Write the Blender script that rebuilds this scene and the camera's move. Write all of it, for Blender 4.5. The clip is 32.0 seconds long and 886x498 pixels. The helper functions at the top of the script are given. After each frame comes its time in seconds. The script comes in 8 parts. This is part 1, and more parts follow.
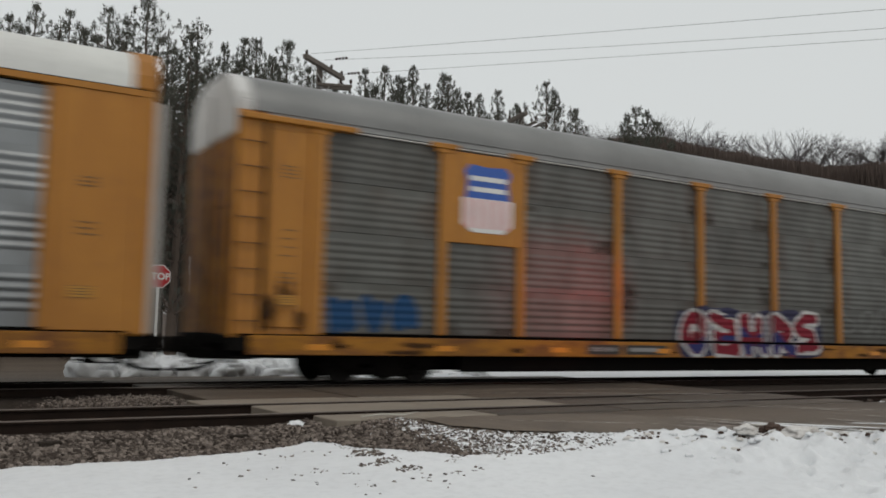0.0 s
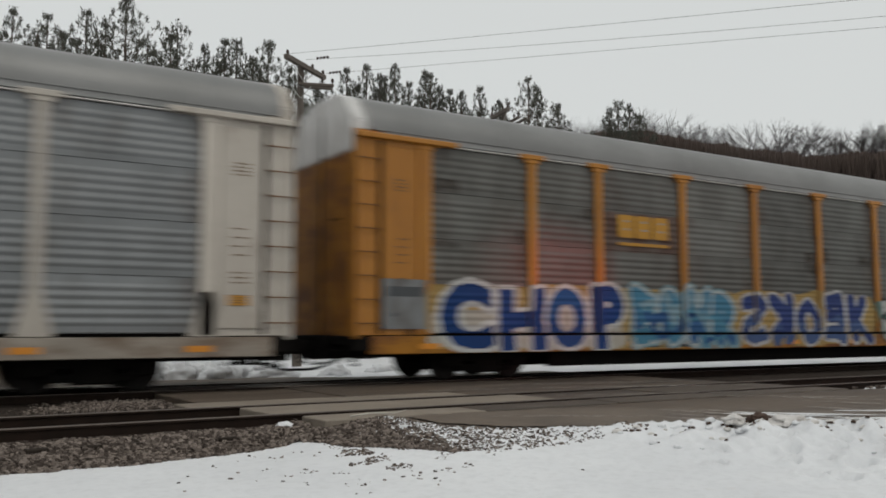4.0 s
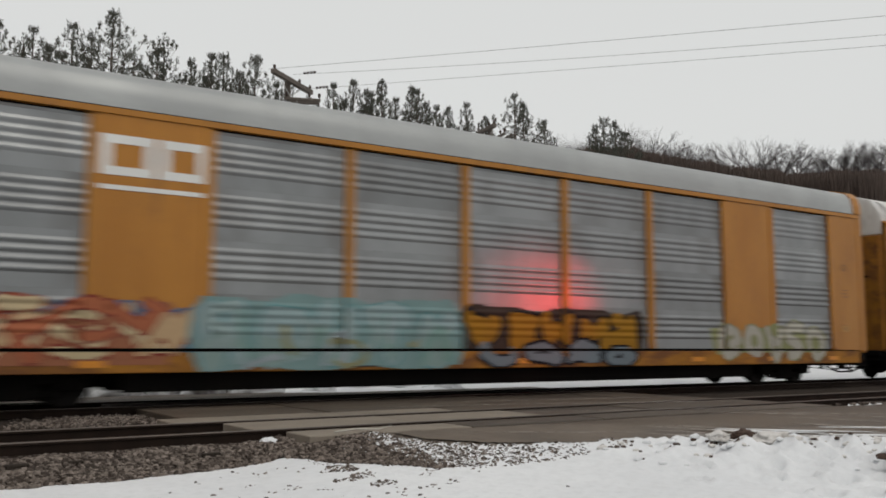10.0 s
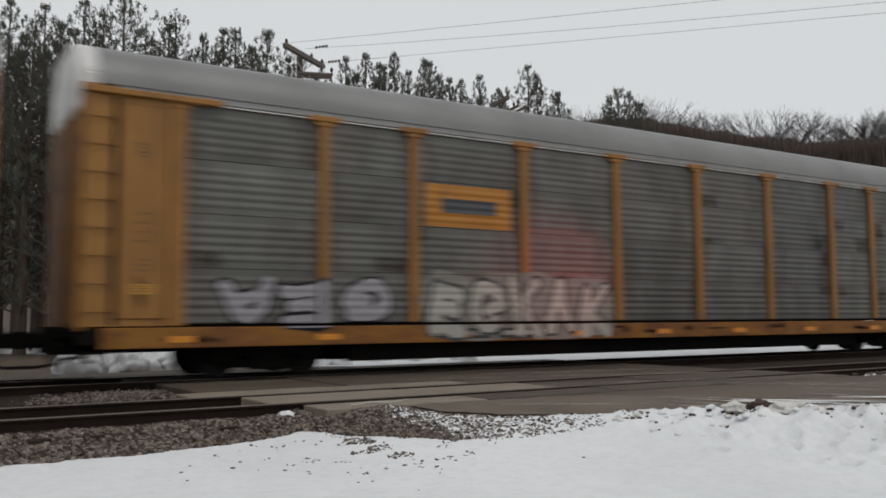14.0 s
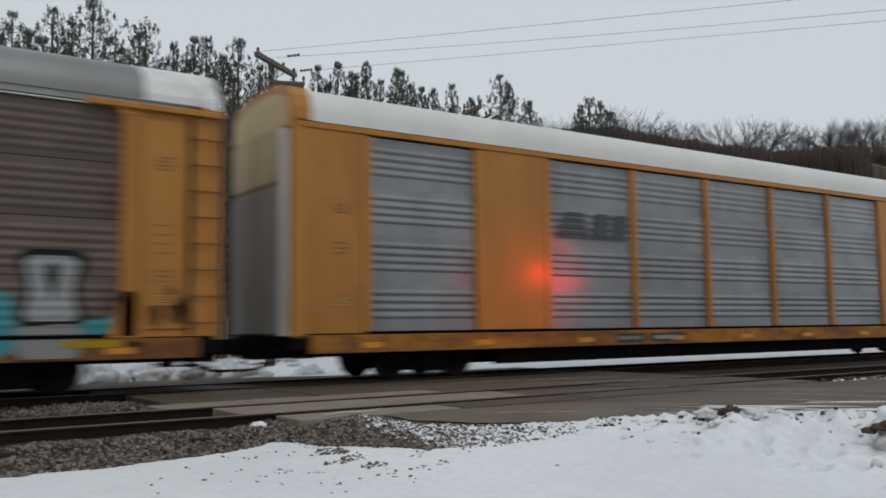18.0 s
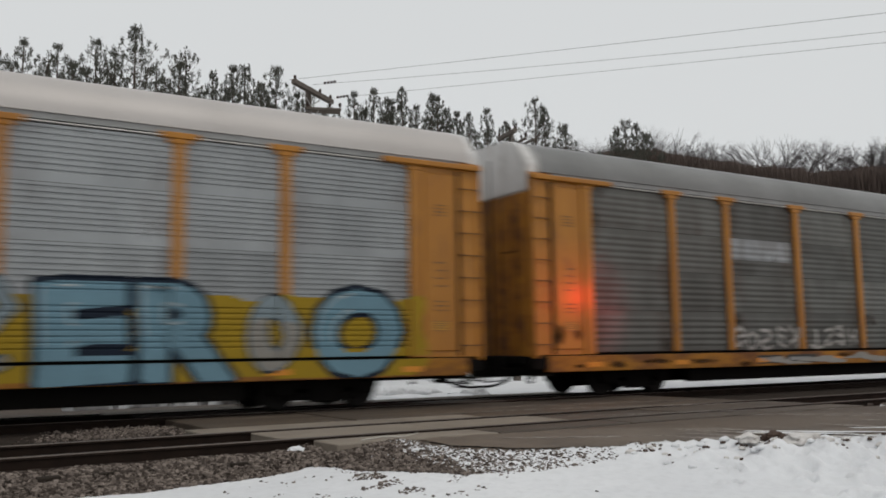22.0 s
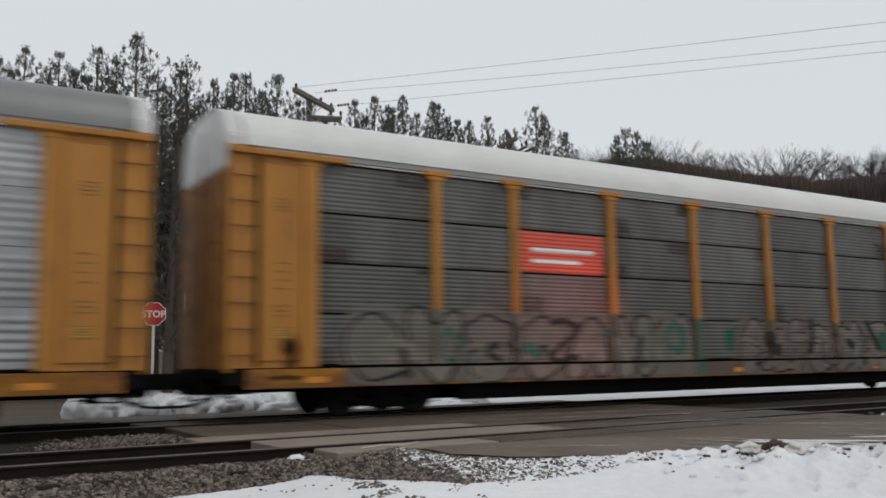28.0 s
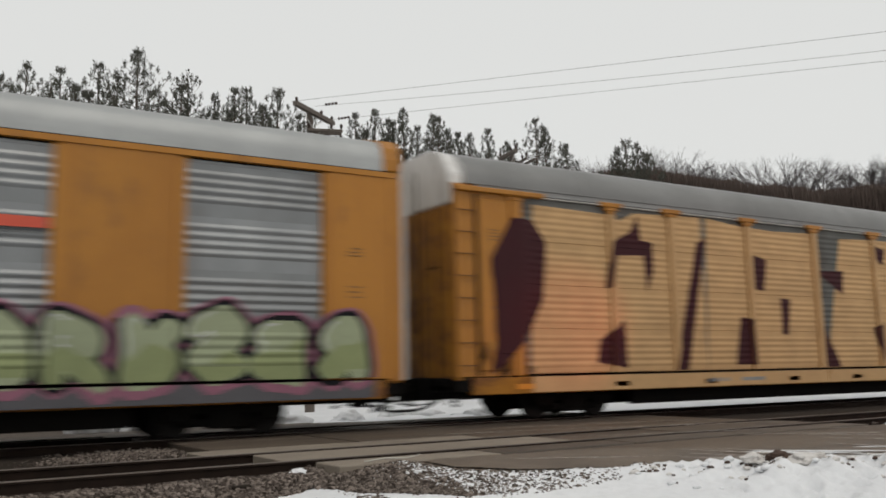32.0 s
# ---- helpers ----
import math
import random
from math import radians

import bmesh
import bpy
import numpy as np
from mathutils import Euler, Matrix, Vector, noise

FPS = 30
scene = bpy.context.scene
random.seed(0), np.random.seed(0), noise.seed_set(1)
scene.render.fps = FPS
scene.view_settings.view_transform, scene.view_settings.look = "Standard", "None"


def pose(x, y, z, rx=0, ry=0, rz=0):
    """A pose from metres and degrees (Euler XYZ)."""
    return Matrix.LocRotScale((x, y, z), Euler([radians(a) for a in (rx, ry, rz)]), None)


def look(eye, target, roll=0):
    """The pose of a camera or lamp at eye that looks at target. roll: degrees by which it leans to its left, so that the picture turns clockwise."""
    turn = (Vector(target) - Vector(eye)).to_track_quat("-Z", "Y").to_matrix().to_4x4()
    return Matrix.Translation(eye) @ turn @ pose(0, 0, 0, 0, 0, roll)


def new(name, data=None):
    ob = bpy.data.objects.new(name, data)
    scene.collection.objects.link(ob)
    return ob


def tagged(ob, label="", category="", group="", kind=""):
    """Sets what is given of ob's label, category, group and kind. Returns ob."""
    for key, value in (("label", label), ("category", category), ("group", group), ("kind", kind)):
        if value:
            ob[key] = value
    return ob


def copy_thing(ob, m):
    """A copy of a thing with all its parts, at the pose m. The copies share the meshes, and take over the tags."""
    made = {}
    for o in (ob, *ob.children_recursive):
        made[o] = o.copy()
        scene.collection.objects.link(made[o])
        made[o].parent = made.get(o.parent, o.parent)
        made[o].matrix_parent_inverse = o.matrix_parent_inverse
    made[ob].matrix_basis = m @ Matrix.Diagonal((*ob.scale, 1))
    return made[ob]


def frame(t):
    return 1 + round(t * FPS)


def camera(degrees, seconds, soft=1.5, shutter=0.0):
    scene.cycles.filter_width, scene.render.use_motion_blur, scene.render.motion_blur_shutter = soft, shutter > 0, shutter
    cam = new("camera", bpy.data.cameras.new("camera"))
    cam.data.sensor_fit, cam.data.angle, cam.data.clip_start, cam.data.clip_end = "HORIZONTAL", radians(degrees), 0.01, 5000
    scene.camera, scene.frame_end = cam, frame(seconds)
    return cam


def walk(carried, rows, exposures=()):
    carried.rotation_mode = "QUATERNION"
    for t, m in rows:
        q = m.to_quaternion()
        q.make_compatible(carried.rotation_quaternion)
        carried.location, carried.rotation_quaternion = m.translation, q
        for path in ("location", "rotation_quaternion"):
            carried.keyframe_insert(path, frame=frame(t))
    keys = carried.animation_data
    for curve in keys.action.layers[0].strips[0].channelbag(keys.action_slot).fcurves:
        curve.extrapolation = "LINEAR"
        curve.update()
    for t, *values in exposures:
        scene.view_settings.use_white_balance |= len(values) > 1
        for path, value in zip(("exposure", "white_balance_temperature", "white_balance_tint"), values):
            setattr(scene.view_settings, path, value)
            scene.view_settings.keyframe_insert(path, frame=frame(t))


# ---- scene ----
# A freight train of closed auto-rack wagons runs past a snowy level crossing.
# x runs along the tracks, y away from the camera, z = 0 is the top of the rails.
EYE = (0.0, 0.0, 1.05)
PATH = ((0.0, -31.74, 5.51, -1.23), (0.5, -31.41, 5.6, -0.63), (1.0, -31.14, 5.58, -0.19), (1.5, -31.63, 5.59, 0.07), (2.0, -31.93, 4.96, -0.04),
        (2.5, -31.29, 5.12, -0.25), (3.0, -32.17, 4.93, 0.08), (3.5, -31.84, 4.98, -0.07), (4.0, -32.57, 5.35, 0.07), (4.5, -32.9, 5.43, -0.17),
        (6.5, -32.73, 6.13, -0.59), (7.0, -32.35, 6.21, -0.26), (7.5, -32.41, 6.61, -0.12), (8.0, -32.32, 6.73, -0.05), (8.5, -32.22, 6.79, 0.05),
        (9.0, -32.69, 6.63, -0.29), (9.5, -33.43, 6.09, -0.29), (10.0, -33.51, 6.35, -0.11), (10.5, -33.1, 5.95, 0.04), (11.0, -32.78, 5.31, -0.41),
        (11.5, -32.12, 5.6, -0.34), (12.0, -32.43, 5.5, -0.22), (12.5, -32.73, 5.1, 0.12), (13.0, -32.48, 5.01, -0.13), (13.5, -32.33, 4.53, 0.15),
        (15.5, -33.94, 5.37, 1.06), (16.0, -35.03, 5.23, 1.01), (16.5, -35.8, 6.12, 0.86), (17.0, -35.56, 5.97, 0.74), (17.5, -34.2, 5.53, 0.84),
        (18.0, -34.26, 5.18, 0.74), (18.5, -34.7, 5.39, 0.74), (19.0, -33.39, 6.69, 0.81), (19.5, -33.41, 6.96, 0.72), (20.0, -32.94, 6.59, 0.67),
        (20.5, -32.7, 6.88, 0.77), (21.0, -31.88, 6.98, 0.93), (21.5, -31.68, 6.79, 1.24), (22.0, -31.88, 6.77, 0.87), (22.5, -31.59, 6.99, 0.63),
        (23.0, -31.73, 6.73, 0.31), (23.5, -31.66, 7.49, 0.31), (24.0, -30.76, 7.86, 0.59), (24.5, -30.83, 7.58, 0.85), (25.0, -30.75, 7.7, 0.79),
        (25.5, -31.13, 7.65, 0.86), (26.0, -31.23, 7.5, 0.8), (26.5, -31.31, 7.62, 0.97), (28.5, -31.93, 7.25, 0.74), (29.0, -31.62, 7.48, 0.69),
        (29.5, -31.33, 7.79, 0.72), (30.0, -31.51, 7.85, 0.77), (30.5, -31.52, 7.56, 0.91), (31.0, -31.46, 7.9, 0.92), (31.5, -31.54, 7.98, 0.98),
        (32.0, -31.73, 8.09, 1.17))
cam = camera(53.45, 32.0, soft=1.75, shutter=0.4)
walk(cam, [(t, pose(*EYE, 90 + p, r, y)) for t, y, p, r in PATH], ((0.0, -0.05, 6650, 8), (1.0, -0.05, 5960, 6), (2.0, -0.08, 5990, 5), (3.0, -0.05, 6130, 6), (4.0, -0.05, 6700, 8), (9.0, 0.0, 6950, 10), (11.0, 0.05, 6650, 10), (12.0, 0.05, 6650, 10), (13.5, 0.0, 6600, 10), (16.0, -0.1, 6650, 10), (17.0, -0.05, 6750, 10), (18.0, -0.13, 6250, 8), (19.0, -0.14, 5980, 7), (20.0, -0.14, 5960, 7), (21.0, -0.14, 6040, 7), (22.0, -0.02, 6650, 10), (23.0, 0.0, 6550, 10), (24.0, 0.0, 6400, 10), (25.0, 0.02, 6850, 10), (26.0, 0.0, 6150, 10), (26.5, 0.0, 6250, 10), (29.0, 0.06, 6450, 10), (30.0, 0.08, 6550, 10), (31.0, 0.1, 6700, 10), (32.0, 0.1, 6850, 10)))

# ---- light: an overcast winter sky ----
SUN_UP, SUN_TURN = 58.0, 200.0
world = bpy.data.worlds.new("overcast_sky")
scene.world = world
world.use_nodes = True
wn, wl = world.node_tree.nodes, world.node_tree.links
sky = wn.new("ShaderNodeTexSky")
sky.sky_type, sky.sun_disc = "NISHITA", False
sky.sun_elevation, sky.sun_rotation = radians(SUN_UP), radians(SUN_TURN)
sky.air_density, sky.dust_density, sky.ozone_density = 1.0, 6.0, 1.0
grey = wn.new("ShaderNodeHueSaturation")
grey.inputs["Saturation"].default_value = 0.25
cloud = wn.new("ShaderNodeMixRGB")
cloud.inputs["Fac"].default_value = 0.82
cloud.inputs["Color2"].default_value = (7.1, 7.4, 7.6, 1)
wl.new(sky.outputs["Color"], grey.inputs["Color"])
wl.new(grey.outputs["Color"], cloud.inputs["Color1"])
wl.new(cloud.outputs["Color"], wn["Background"].inputs["Color"])
wn["Background"].inputs["Strength"].default_value = 0.105
sun = new("sun", bpy.data.lights.new("sun", "SUN"))
sun.data.energy, sun.data.angle, sun.data.color = 0.5, radians(25), (1.0, 0.96, 0.9)
sun.matrix_world = pose(0, 0, 60, 90 - SUN_UP, 0, SUN_TURN - 180)


# ---- materials ----
def material(name, base, other=None, rough=0.7, metal=0.0, scale=1.0, stretch=(1, 1, 1), grain=30.0, mix=0.5, bump=0.15, glow=None, spread=(0.4, 0.62), stain=None,
             stain_scale=0.6, stain_at=(0.55, 0.7), spec=0.5, shift=False, edges=None, islands=None, tone=0.0, coat=0.0):
    """A painted, metal, stone or earth surface: broad patches, fine grain, and optional stains."""
    m = bpy.data.materials.new(name)
    m.use_nodes = True
    n, l = m.node_tree.nodes, m.node_tree.links
    b = n["Principled BSDF"]
    co = n.new("ShaderNodeTexCoord")
    mp = n.new("ShaderNodeMapping")
    mp.inputs["Scale"].default_value = stretch
    l.new(co.outputs["Object"], mp.inputs["Vector"])
    if shift:
        oi = n.new("ShaderNodeObjectInfo")
        mu = n.new("ShaderNodeMath")
        mu.operation = "MULTIPLY"
        mu.inputs[1].default_value = 60.0
        l.new(oi.outputs["Random"], mu.inputs[0])
        l.new(mu.outputs[0], mp.inputs["Location"])
    vec = mp.outputs["Vector"]

    def tex(sc, det=6.0, ro=0.6):
        t = n.new("ShaderNodeTexNoise")
        t.inputs["Scale"].default_value, t.inputs["Detail"].default_value, t.inputs["Roughness"].default_value = sc, det, ro
        l.new(vec, t.inputs["Vector"])
        return t

    def ramp(src, lo, hi):
        r = n.new("ShaderNodeMapRange")
        r.inputs["From Min"].default_value, r.inputs["From Max"].default_value = lo, hi
        l.new(src.outputs["Fac"], r.inputs["Value"])
        return r

    def blend(fac, a, c, amount=1.0):
        x = n.new("ShaderNodeMixRGB")
        k = n.new("ShaderNodeMath")
        k.operation = "MULTIPLY"
        k.inputs[1].default_value = amount
        l.new(fac.outputs[0], k.inputs[0])
        l.new(k.outputs[0], x.inputs["Fac"])
        if isinstance(a, tuple):
            x.inputs["Color1"].default_value = (*a, 1)
        else:
            l.new(a.outputs["Color"], x.inputs["Color1"])
        x.inputs["Color2"].default_value = (*c, 1)
        return x

    other = other or tuple(v * 0.75 for v in base)
    broad, fine = tex(scale), tex(grain, 4.0)
    c = blend(ramp(broad, *spread), base, other, mix)
    c = blend(ramp(fine, 0.45, 0.75), c, tuple(v * 0.7 for v in base), 0.35)
    if stain:
        c = blend(ramp(tex(stain_scale, 8.0, 0.7), *stain_at), c, stain, 0.85)
    if islands:  # each loose piece a shade of its own
        geo = n.new("ShaderNodeNewGeometry")
        isl = n.new("ShaderNodeMapRange")
        isl.inputs["From Min"].default_value = 0.25
        l.new(geo.outputs["Random Per Island"], isl.inputs["Value"])
        c = blend(isl, c, islands, 0.9)
    if edges:  # rust and dirt that gathers beside the posts
        sep = n.new("ShaderNodeSeparateXYZ")
        l.new(co.outputs["Object"], sep.inputs[0])
        ab = n.new("ShaderNodeMath")
        ab.operation = "ABSOLUTE"
        l.new(sep.outputs["X"], ab.inputs[0])
        near = n.new("ShaderNodeMapRange")
        near.inputs["From Min"].default_value, near.inputs["From Max"].default_value = 0.6, 1.35
        l.new(ab.outputs[0], near.inputs["Value"])
        both = n.new("ShaderNodeMath")
        both.operation = "MULTIPLY"
        l.new(near.outputs[0], both.inputs[0])
        l.new(ramp(tex(1.7, 3.0), 0.46, 0.58).outputs[0], both.inputs[1])
        c = blend(both, c, edges, 0.8)
    if tone:  # each sheet a little lighter or darker
        oj = n.new("ShaderNodeObjectInfo")
        tv = n.new("ShaderNodeMapRange")
        tv.inputs["To Min"].default_value, tv.inputs["To Max"].default_value = 1 - tone, 1 + tone
        l.new(oj.outputs["Random"], tv.inputs["Value"])
        hv = n.new("ShaderNodeHueSaturation")
        l.new(tv.outputs[0], hv.inputs["Value"])
        l.new(c.outputs["Color"], hv.inputs["Color"])
        c = hv
    l.new(c.outputs["Color"], b.inputs["Base Color"])
    rr = n.new("ShaderNodeMapRange")
    rr.inputs["To Min"].default_value, rr.inputs["To Max"].default_value = max(rough - 0.1, 0.05), min(rough + 0.12, 1)
    l.new(broad.outputs["Fac"], rr.inputs["Value"])
    l.new(rr.outputs[0], b.inputs["Roughness"])
    b.inputs["Metallic"].default_value = metal
    b.inputs["Specular IOR Level"].default_value = spec
    b.inputs["Coat Weight"].default_value, b.inputs["Coat Roughness"].default_value = coat, 0.2
    if bump:
        bp = n.new("ShaderNodeBump")
        bp.inputs["Strength"].default_value, bp.inputs["Distance"].default_value = bump, 0.02
        l.new(fine.outputs["Fac"], bp.inputs["Height"])
        l.new(bp.outputs["Normal"], b.inputs["Normal"])
    if glow:
        b.inputs["Emission Color"].default_value, b.inputs["Emission Strength"].default_value = (*glow[0], 1), glow[1]
    return m


SNOW = material("snow", (0.71, 0.72, 0.735), (0.62, 0.63, 0.65), rough=0.7, scale=0.5, grain=9, bump=0.55, mix=0.6, stain=(0.53, 0.5, 0.47), stain_scale=0.9, stain_at=(0.64, 0.8), spec=0.2)
ASPHALT = material("wet_asphalt", (0.104, 0.0765, 0.055), (0.047, 0.0348, 0.0256), rough=0.55, scale=0.45, grain=16, bump=0.5, mix=0.85, spread=(0.38, 0.6), stretch=(0.3, 1.9, 1), stain=(0.185, 0.148, 0.115), stain_scale=0.9, stain_at=(0.54, 0.68), spec=0.35)
CONCRETE = material("crossing_concrete", (0.225, 0.19, 0.152), (0.15, 0.124, 0.099), rough=0.75, scale=1.2, grain=40, bump=0.25, stain=(0.1, 0.082, 0.065), stain_scale=1.3, stain_at=(0.58, 0.75), shift=True)
STONE = material("ballast_stone", (0.06, 0.046, 0.038), (0.04, 0.03, 0.025), rough=0.9, scale=9, grain=50, bump=0.5, islands=(0.27, 0.226, 0.196), spec=0.25)
BALLAST = material("ballast_bed", (0.036, 0.027, 0.021), (0.019, 0.0148, 0.0115), rough=0.9, scale=14, grain=40, bump=0.9, spec=0.2)
RAIL = material("rusty_rail", (0.024, 0.015, 0.011), (0.014, 0.01, 0.008), spec=0.15, rough=0.75, metal=0.3, scale=3, grain=40)
RAIL_TOP = material("worn_rail_head", (0.12, 0.1, 0.088), (0.08, 0.065, 0.055), rough=0.5, metal=0.4, scale=3, grain=40, stretch=(0.2, 4, 4), bump=0.05)
TIE = material("tarred_tie", (0.024, 0.0184, 0.0144), (0.044, 0.036, 0.0296), rough=0.9, scale=3, stretch=(4, 0.6, 2), shift=True, spec=0.15)
DARK = material("grimy_steel_and_black_core", (0.006, 0.0056, 0.0052), (0.012, 0.01, 0.0085), rough=0.85, scale=1.5, grain=25, spec=0.05)
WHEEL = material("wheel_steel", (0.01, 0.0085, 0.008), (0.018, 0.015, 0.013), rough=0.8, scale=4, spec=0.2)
RUBBER = material("black_hose", (0.012, 0.012, 0.012), rough=0.8, bump=0.05, spec=0.1)
BARK = material("pine_bark", (0.085, 0.062, 0.048), (0.05, 0.037, 0.03), rough=0.95, scale=4, grain=25, stretch=(1, 1, 0.3), bump=0.6)
NEEDLE = material("pine_needles", (0.07, 0.073, 0.06), (0.114, 0.11, 0.09), rough=0.8, scale=0.8, grain=6, bump=0, stain=(0.1, 0.076, 0.052), stain_scale=0.5, stain_at=(0.56, 0.72), spec=0.15)
TWIG = material("bare_twigs", (0.125, 0.114, 0.118), (0.09, 0.082, 0.084), rough=0.95, scale=2, bump=0)
BRUSH = material("brown_brush", (0.095, 0.068, 0.056), (0.06, 0.044, 0.038), rough=0.95, scale=0.6, grain=4, bump=0)
POLE_WOOD = material("weathered_pole_wood", (0.12, 0.1, 0.085), (0.075, 0.062, 0.052), rough=0.9, scale=3, grain=30, stretch=(3, 3, 0.3))
PORCELAIN = material("brown_insulator", (0.05, 0.03, 0.025), rough=0.25, bump=0)
WIRE = material("dark_wire", (0.17, 0.17, 0.175), rough=0.6, bump=0)
SIGN_RED = material("sign_red", (0.5, 0.02, 0.025), (0.4, 0.02, 0.025), rough=0.4, scale=2, bump=0.02)
SIGN_WHITE = material("sign_white", (0.8, 0.8, 0.78), rough=0.45, scale=2, bump=0.02, mix=0.2)
SLOPE = material("wooded_slope", (0.075, 0.054, 0.042), (0.045, 0.034, 0.028), rough=0.95, scale=0.25, grain=3, bump=0.3, stain=(0.5, 0.5, 0.52), stain_scale=0.13, stain_at=(0.6, 0.72))
TWIG_STICK = material("pale_stick", (0.5, 0.47, 0.42), rough=0.8, bump=0.1)
GALV = material("galvanised_post", (0.42, 0.42, 0.4), (0.3, 0.3, 0.29), rough=0.5, metal=0.3, scale=5)


def panel_paint(name, base, other, rust=None, rough=0.52, metal=0.5, tone=0.17):
    return material(name, base, other, rough=rough, metal=metal, scale=1.1, stretch=(1.0, 1, 0.45), grain=18, mix=0.8, bump=0.1, stain=rust, stain_scale=0.8, stain_at=(0.56, 0.8), shift=True, edges=rust, tone=tone)


def body_paint(name, base, other, rust=(0.12, 0.056, 0.025), at=(0.56, 0.8), spec=0.22):
    return material(name, base, other, rough=0.5, scale=0.9, stretch=(1, 1, 0.35), grain=22, mix=0.75, bump=0.08, stain=rust, stain_scale=2.3, stain_at=at, shift=True, spec=spec, tone=0.06, coat=0.3 if spec > 0.1 else 0.0)


def sill_paint(name, base, grime=(0.115, 0.045, 0.022)):
    """Paint low over the wheels, streaked with rust and road dirt; on end doors its darkness doubles as shade."""
    return material(name, base, tuple(v * 0.72 for v in base), rough=0.6, scale=1.4, stretch=(0.6, 1, 1.4), grain=18, mix=0.8, bump=0.12, stain=grime, stain_scale=1.5, stain_at=(0.43, 0.6), shift=True, spec=0.2)


DARK_STEEL_PANEL = panel_paint("grimy_galvanised_panel", (0.1121, 0.1121, 0.1111), (0.0808, 0.0808, 0.0798), (0.065, 0.05, 0.045))
GREY_PANEL = panel_paint("weathered_grey_panel", (0.119, 0.118, 0.109), (0.081, 0.079, 0.071), (0.07, 0.05, 0.039))
BROWN_PANEL = panel_paint("grimy_brown_panel", (0.11, 0.0835, 0.069), (0.077, 0.056, 0.0455), (0.07, 0.034, 0.024))
STEEL_PANEL = panel_paint("galvanised_grey_panel", (0.2, 0.208, 0.212), (0.152, 0.158, 0.161), (0.1, 0.088, 0.08))
SILVER_PANEL = panel_paint("bright_galvanised_panel", (0.29, 0.302, 0.308), (0.228, 0.238, 0.243), (0.175, 0.168, 0.165), rough=0.3, metal=0.4, tone=0.12)
SATIN_PANEL = panel_paint("dull_galvanised_panel", (0.235, 0.245, 0.25), (0.185, 0.193, 0.197), (0.145, 0.138, 0.135), rough=0.32, metal=0.4, tone=0.12)
BRIGHT_PANEL = panel_paint("clean_galvanised_panel", (0.35, 0.365, 0.352), (0.285, 0.296, 0.286), (0.2, 0.195, 0.185), rough=0.28, metal=0.35, tone=0.1)
YELLOW = body_paint("rack_yellow", (0.395, 0.165, 0.022), (0.32, 0.126, 0.0165))
OLD_YELLOW = body_paint("faded_yellow", (0.28, 0.128, 0.025), (0.21, 0.092, 0.019), at=(0.52, 0.75))
BRIGHT_YELLOW = body_paint("rusting_bright_yellow", (0.4, 0.205, 0.016), (0.32, 0.155, 0.016), (0.15, 0.06, 0.03), at=(0.44, 0.62))
ORANGE_RED = body_paint("orange_red_paint", (0.26, 0.042, 0.0028), (0.2, 0.031, 0.002), (0.075, 0.022, 0.006), at=(0.5, 0.72), spec=0.06)
WHITE_PAINT = body_paint("dirty_white_paint", (0.485, 0.4414, 0.388), (0.388, 0.3492, 0.3055), (0.22, 0.165, 0.125))
CAP_WHITE = body_paint("end_cap_white", (0.66, 0.65, 0.635), (0.55, 0.54, 0.53), (0.28, 0.255, 0.235), at=(0.5, 0.72))
GREY_ROOF = material("grey_roof", (0.2, 0.2, 0.196), (0.16, 0.16, 0.156), rough=0.5, metal=0.3, scale=0.5, stretch=(1, 1, 1), grain=12, mix=0.8, bump=0.05)
PALE_ROOF = material("pale_galvanised_roof", (0.36, 0.372, 0.37), (0.3, 0.31, 0.31), rough=0.45, metal=0.3, scale=0.6, grain=12, mix=0.8, bump=0.05)
LIGHT_ROOF = material("light_galvanised_roof", (0.45, 0.465, 0.462), (0.39, 0.4, 0.4), rough=0.5, scale=0.6, grain=12, mix=0.8, bump=0.05)
PALE_PANEL = panel_paint("chalky_pale_panel", (0.29, 0.298, 0.293), (0.235, 0.24, 0.235), (0.17, 0.15, 0.135), rough=0.34, metal=0.2)
WHITE_ROOF = material("white_roof", (0.62, 0.62, 0.59), (0.56, 0.555, 0.535), rough=0.5, scale=0.6, grain=12, mix=0.7, bump=0.05)
PLATE_GREY = material("eave_plate_grey", (0.26, 0.26, 0.255), (0.18, 0.18, 0.175), rough=0.55, metal=0.2, scale=1.5)
# cream for the upper ends, paler than the yellow sides
PALE_CREAM = body_paint("pale_cream_yellow", (0.5, 0.37, 0.17), (0.42, 0.29, 0.12))
DOOR_GRIMY = material("grimy_door_grey", (0.34, 0.32, 0.295), (0.2, 0.185, 0.165), rough=0.6, metal=0.1, scale=1.2, stretch=(3, 3, 0.4), stain=(0.1, 0.055, 0.035), stain_scale=1.5)
COLUMN_GREY = material("worn_column_grey", (0.42, 0.4, 0.375), (0.27, 0.25, 0.23), rough=0.6, scale=1.2, stretch=(3, 3, 0.5), stain=(0.16, 0.11, 0.08), stain_scale=1.8)
DOOR_GREY = material("end_door_grey", (0.58, 0.56, 0.53), (0.36, 0.34, 0.32), rough=0.55, metal=0.1, scale=1.2, stretch=(3, 3, 0.4))
STENCIL = material("stencil_black", (0.03, 0.028, 0.025), rough=0.7, bump=0)
REFLECTOR = material("orange_reflector", (0.62, 0.23, 0.01), (0.45, 0.16, 0.01), rough=0.35, scale=6, bump=0)
LABEL_OCHRE = material("ochre_label", (0.44, 0.2, 0.012), rough=0.45, bump=0)
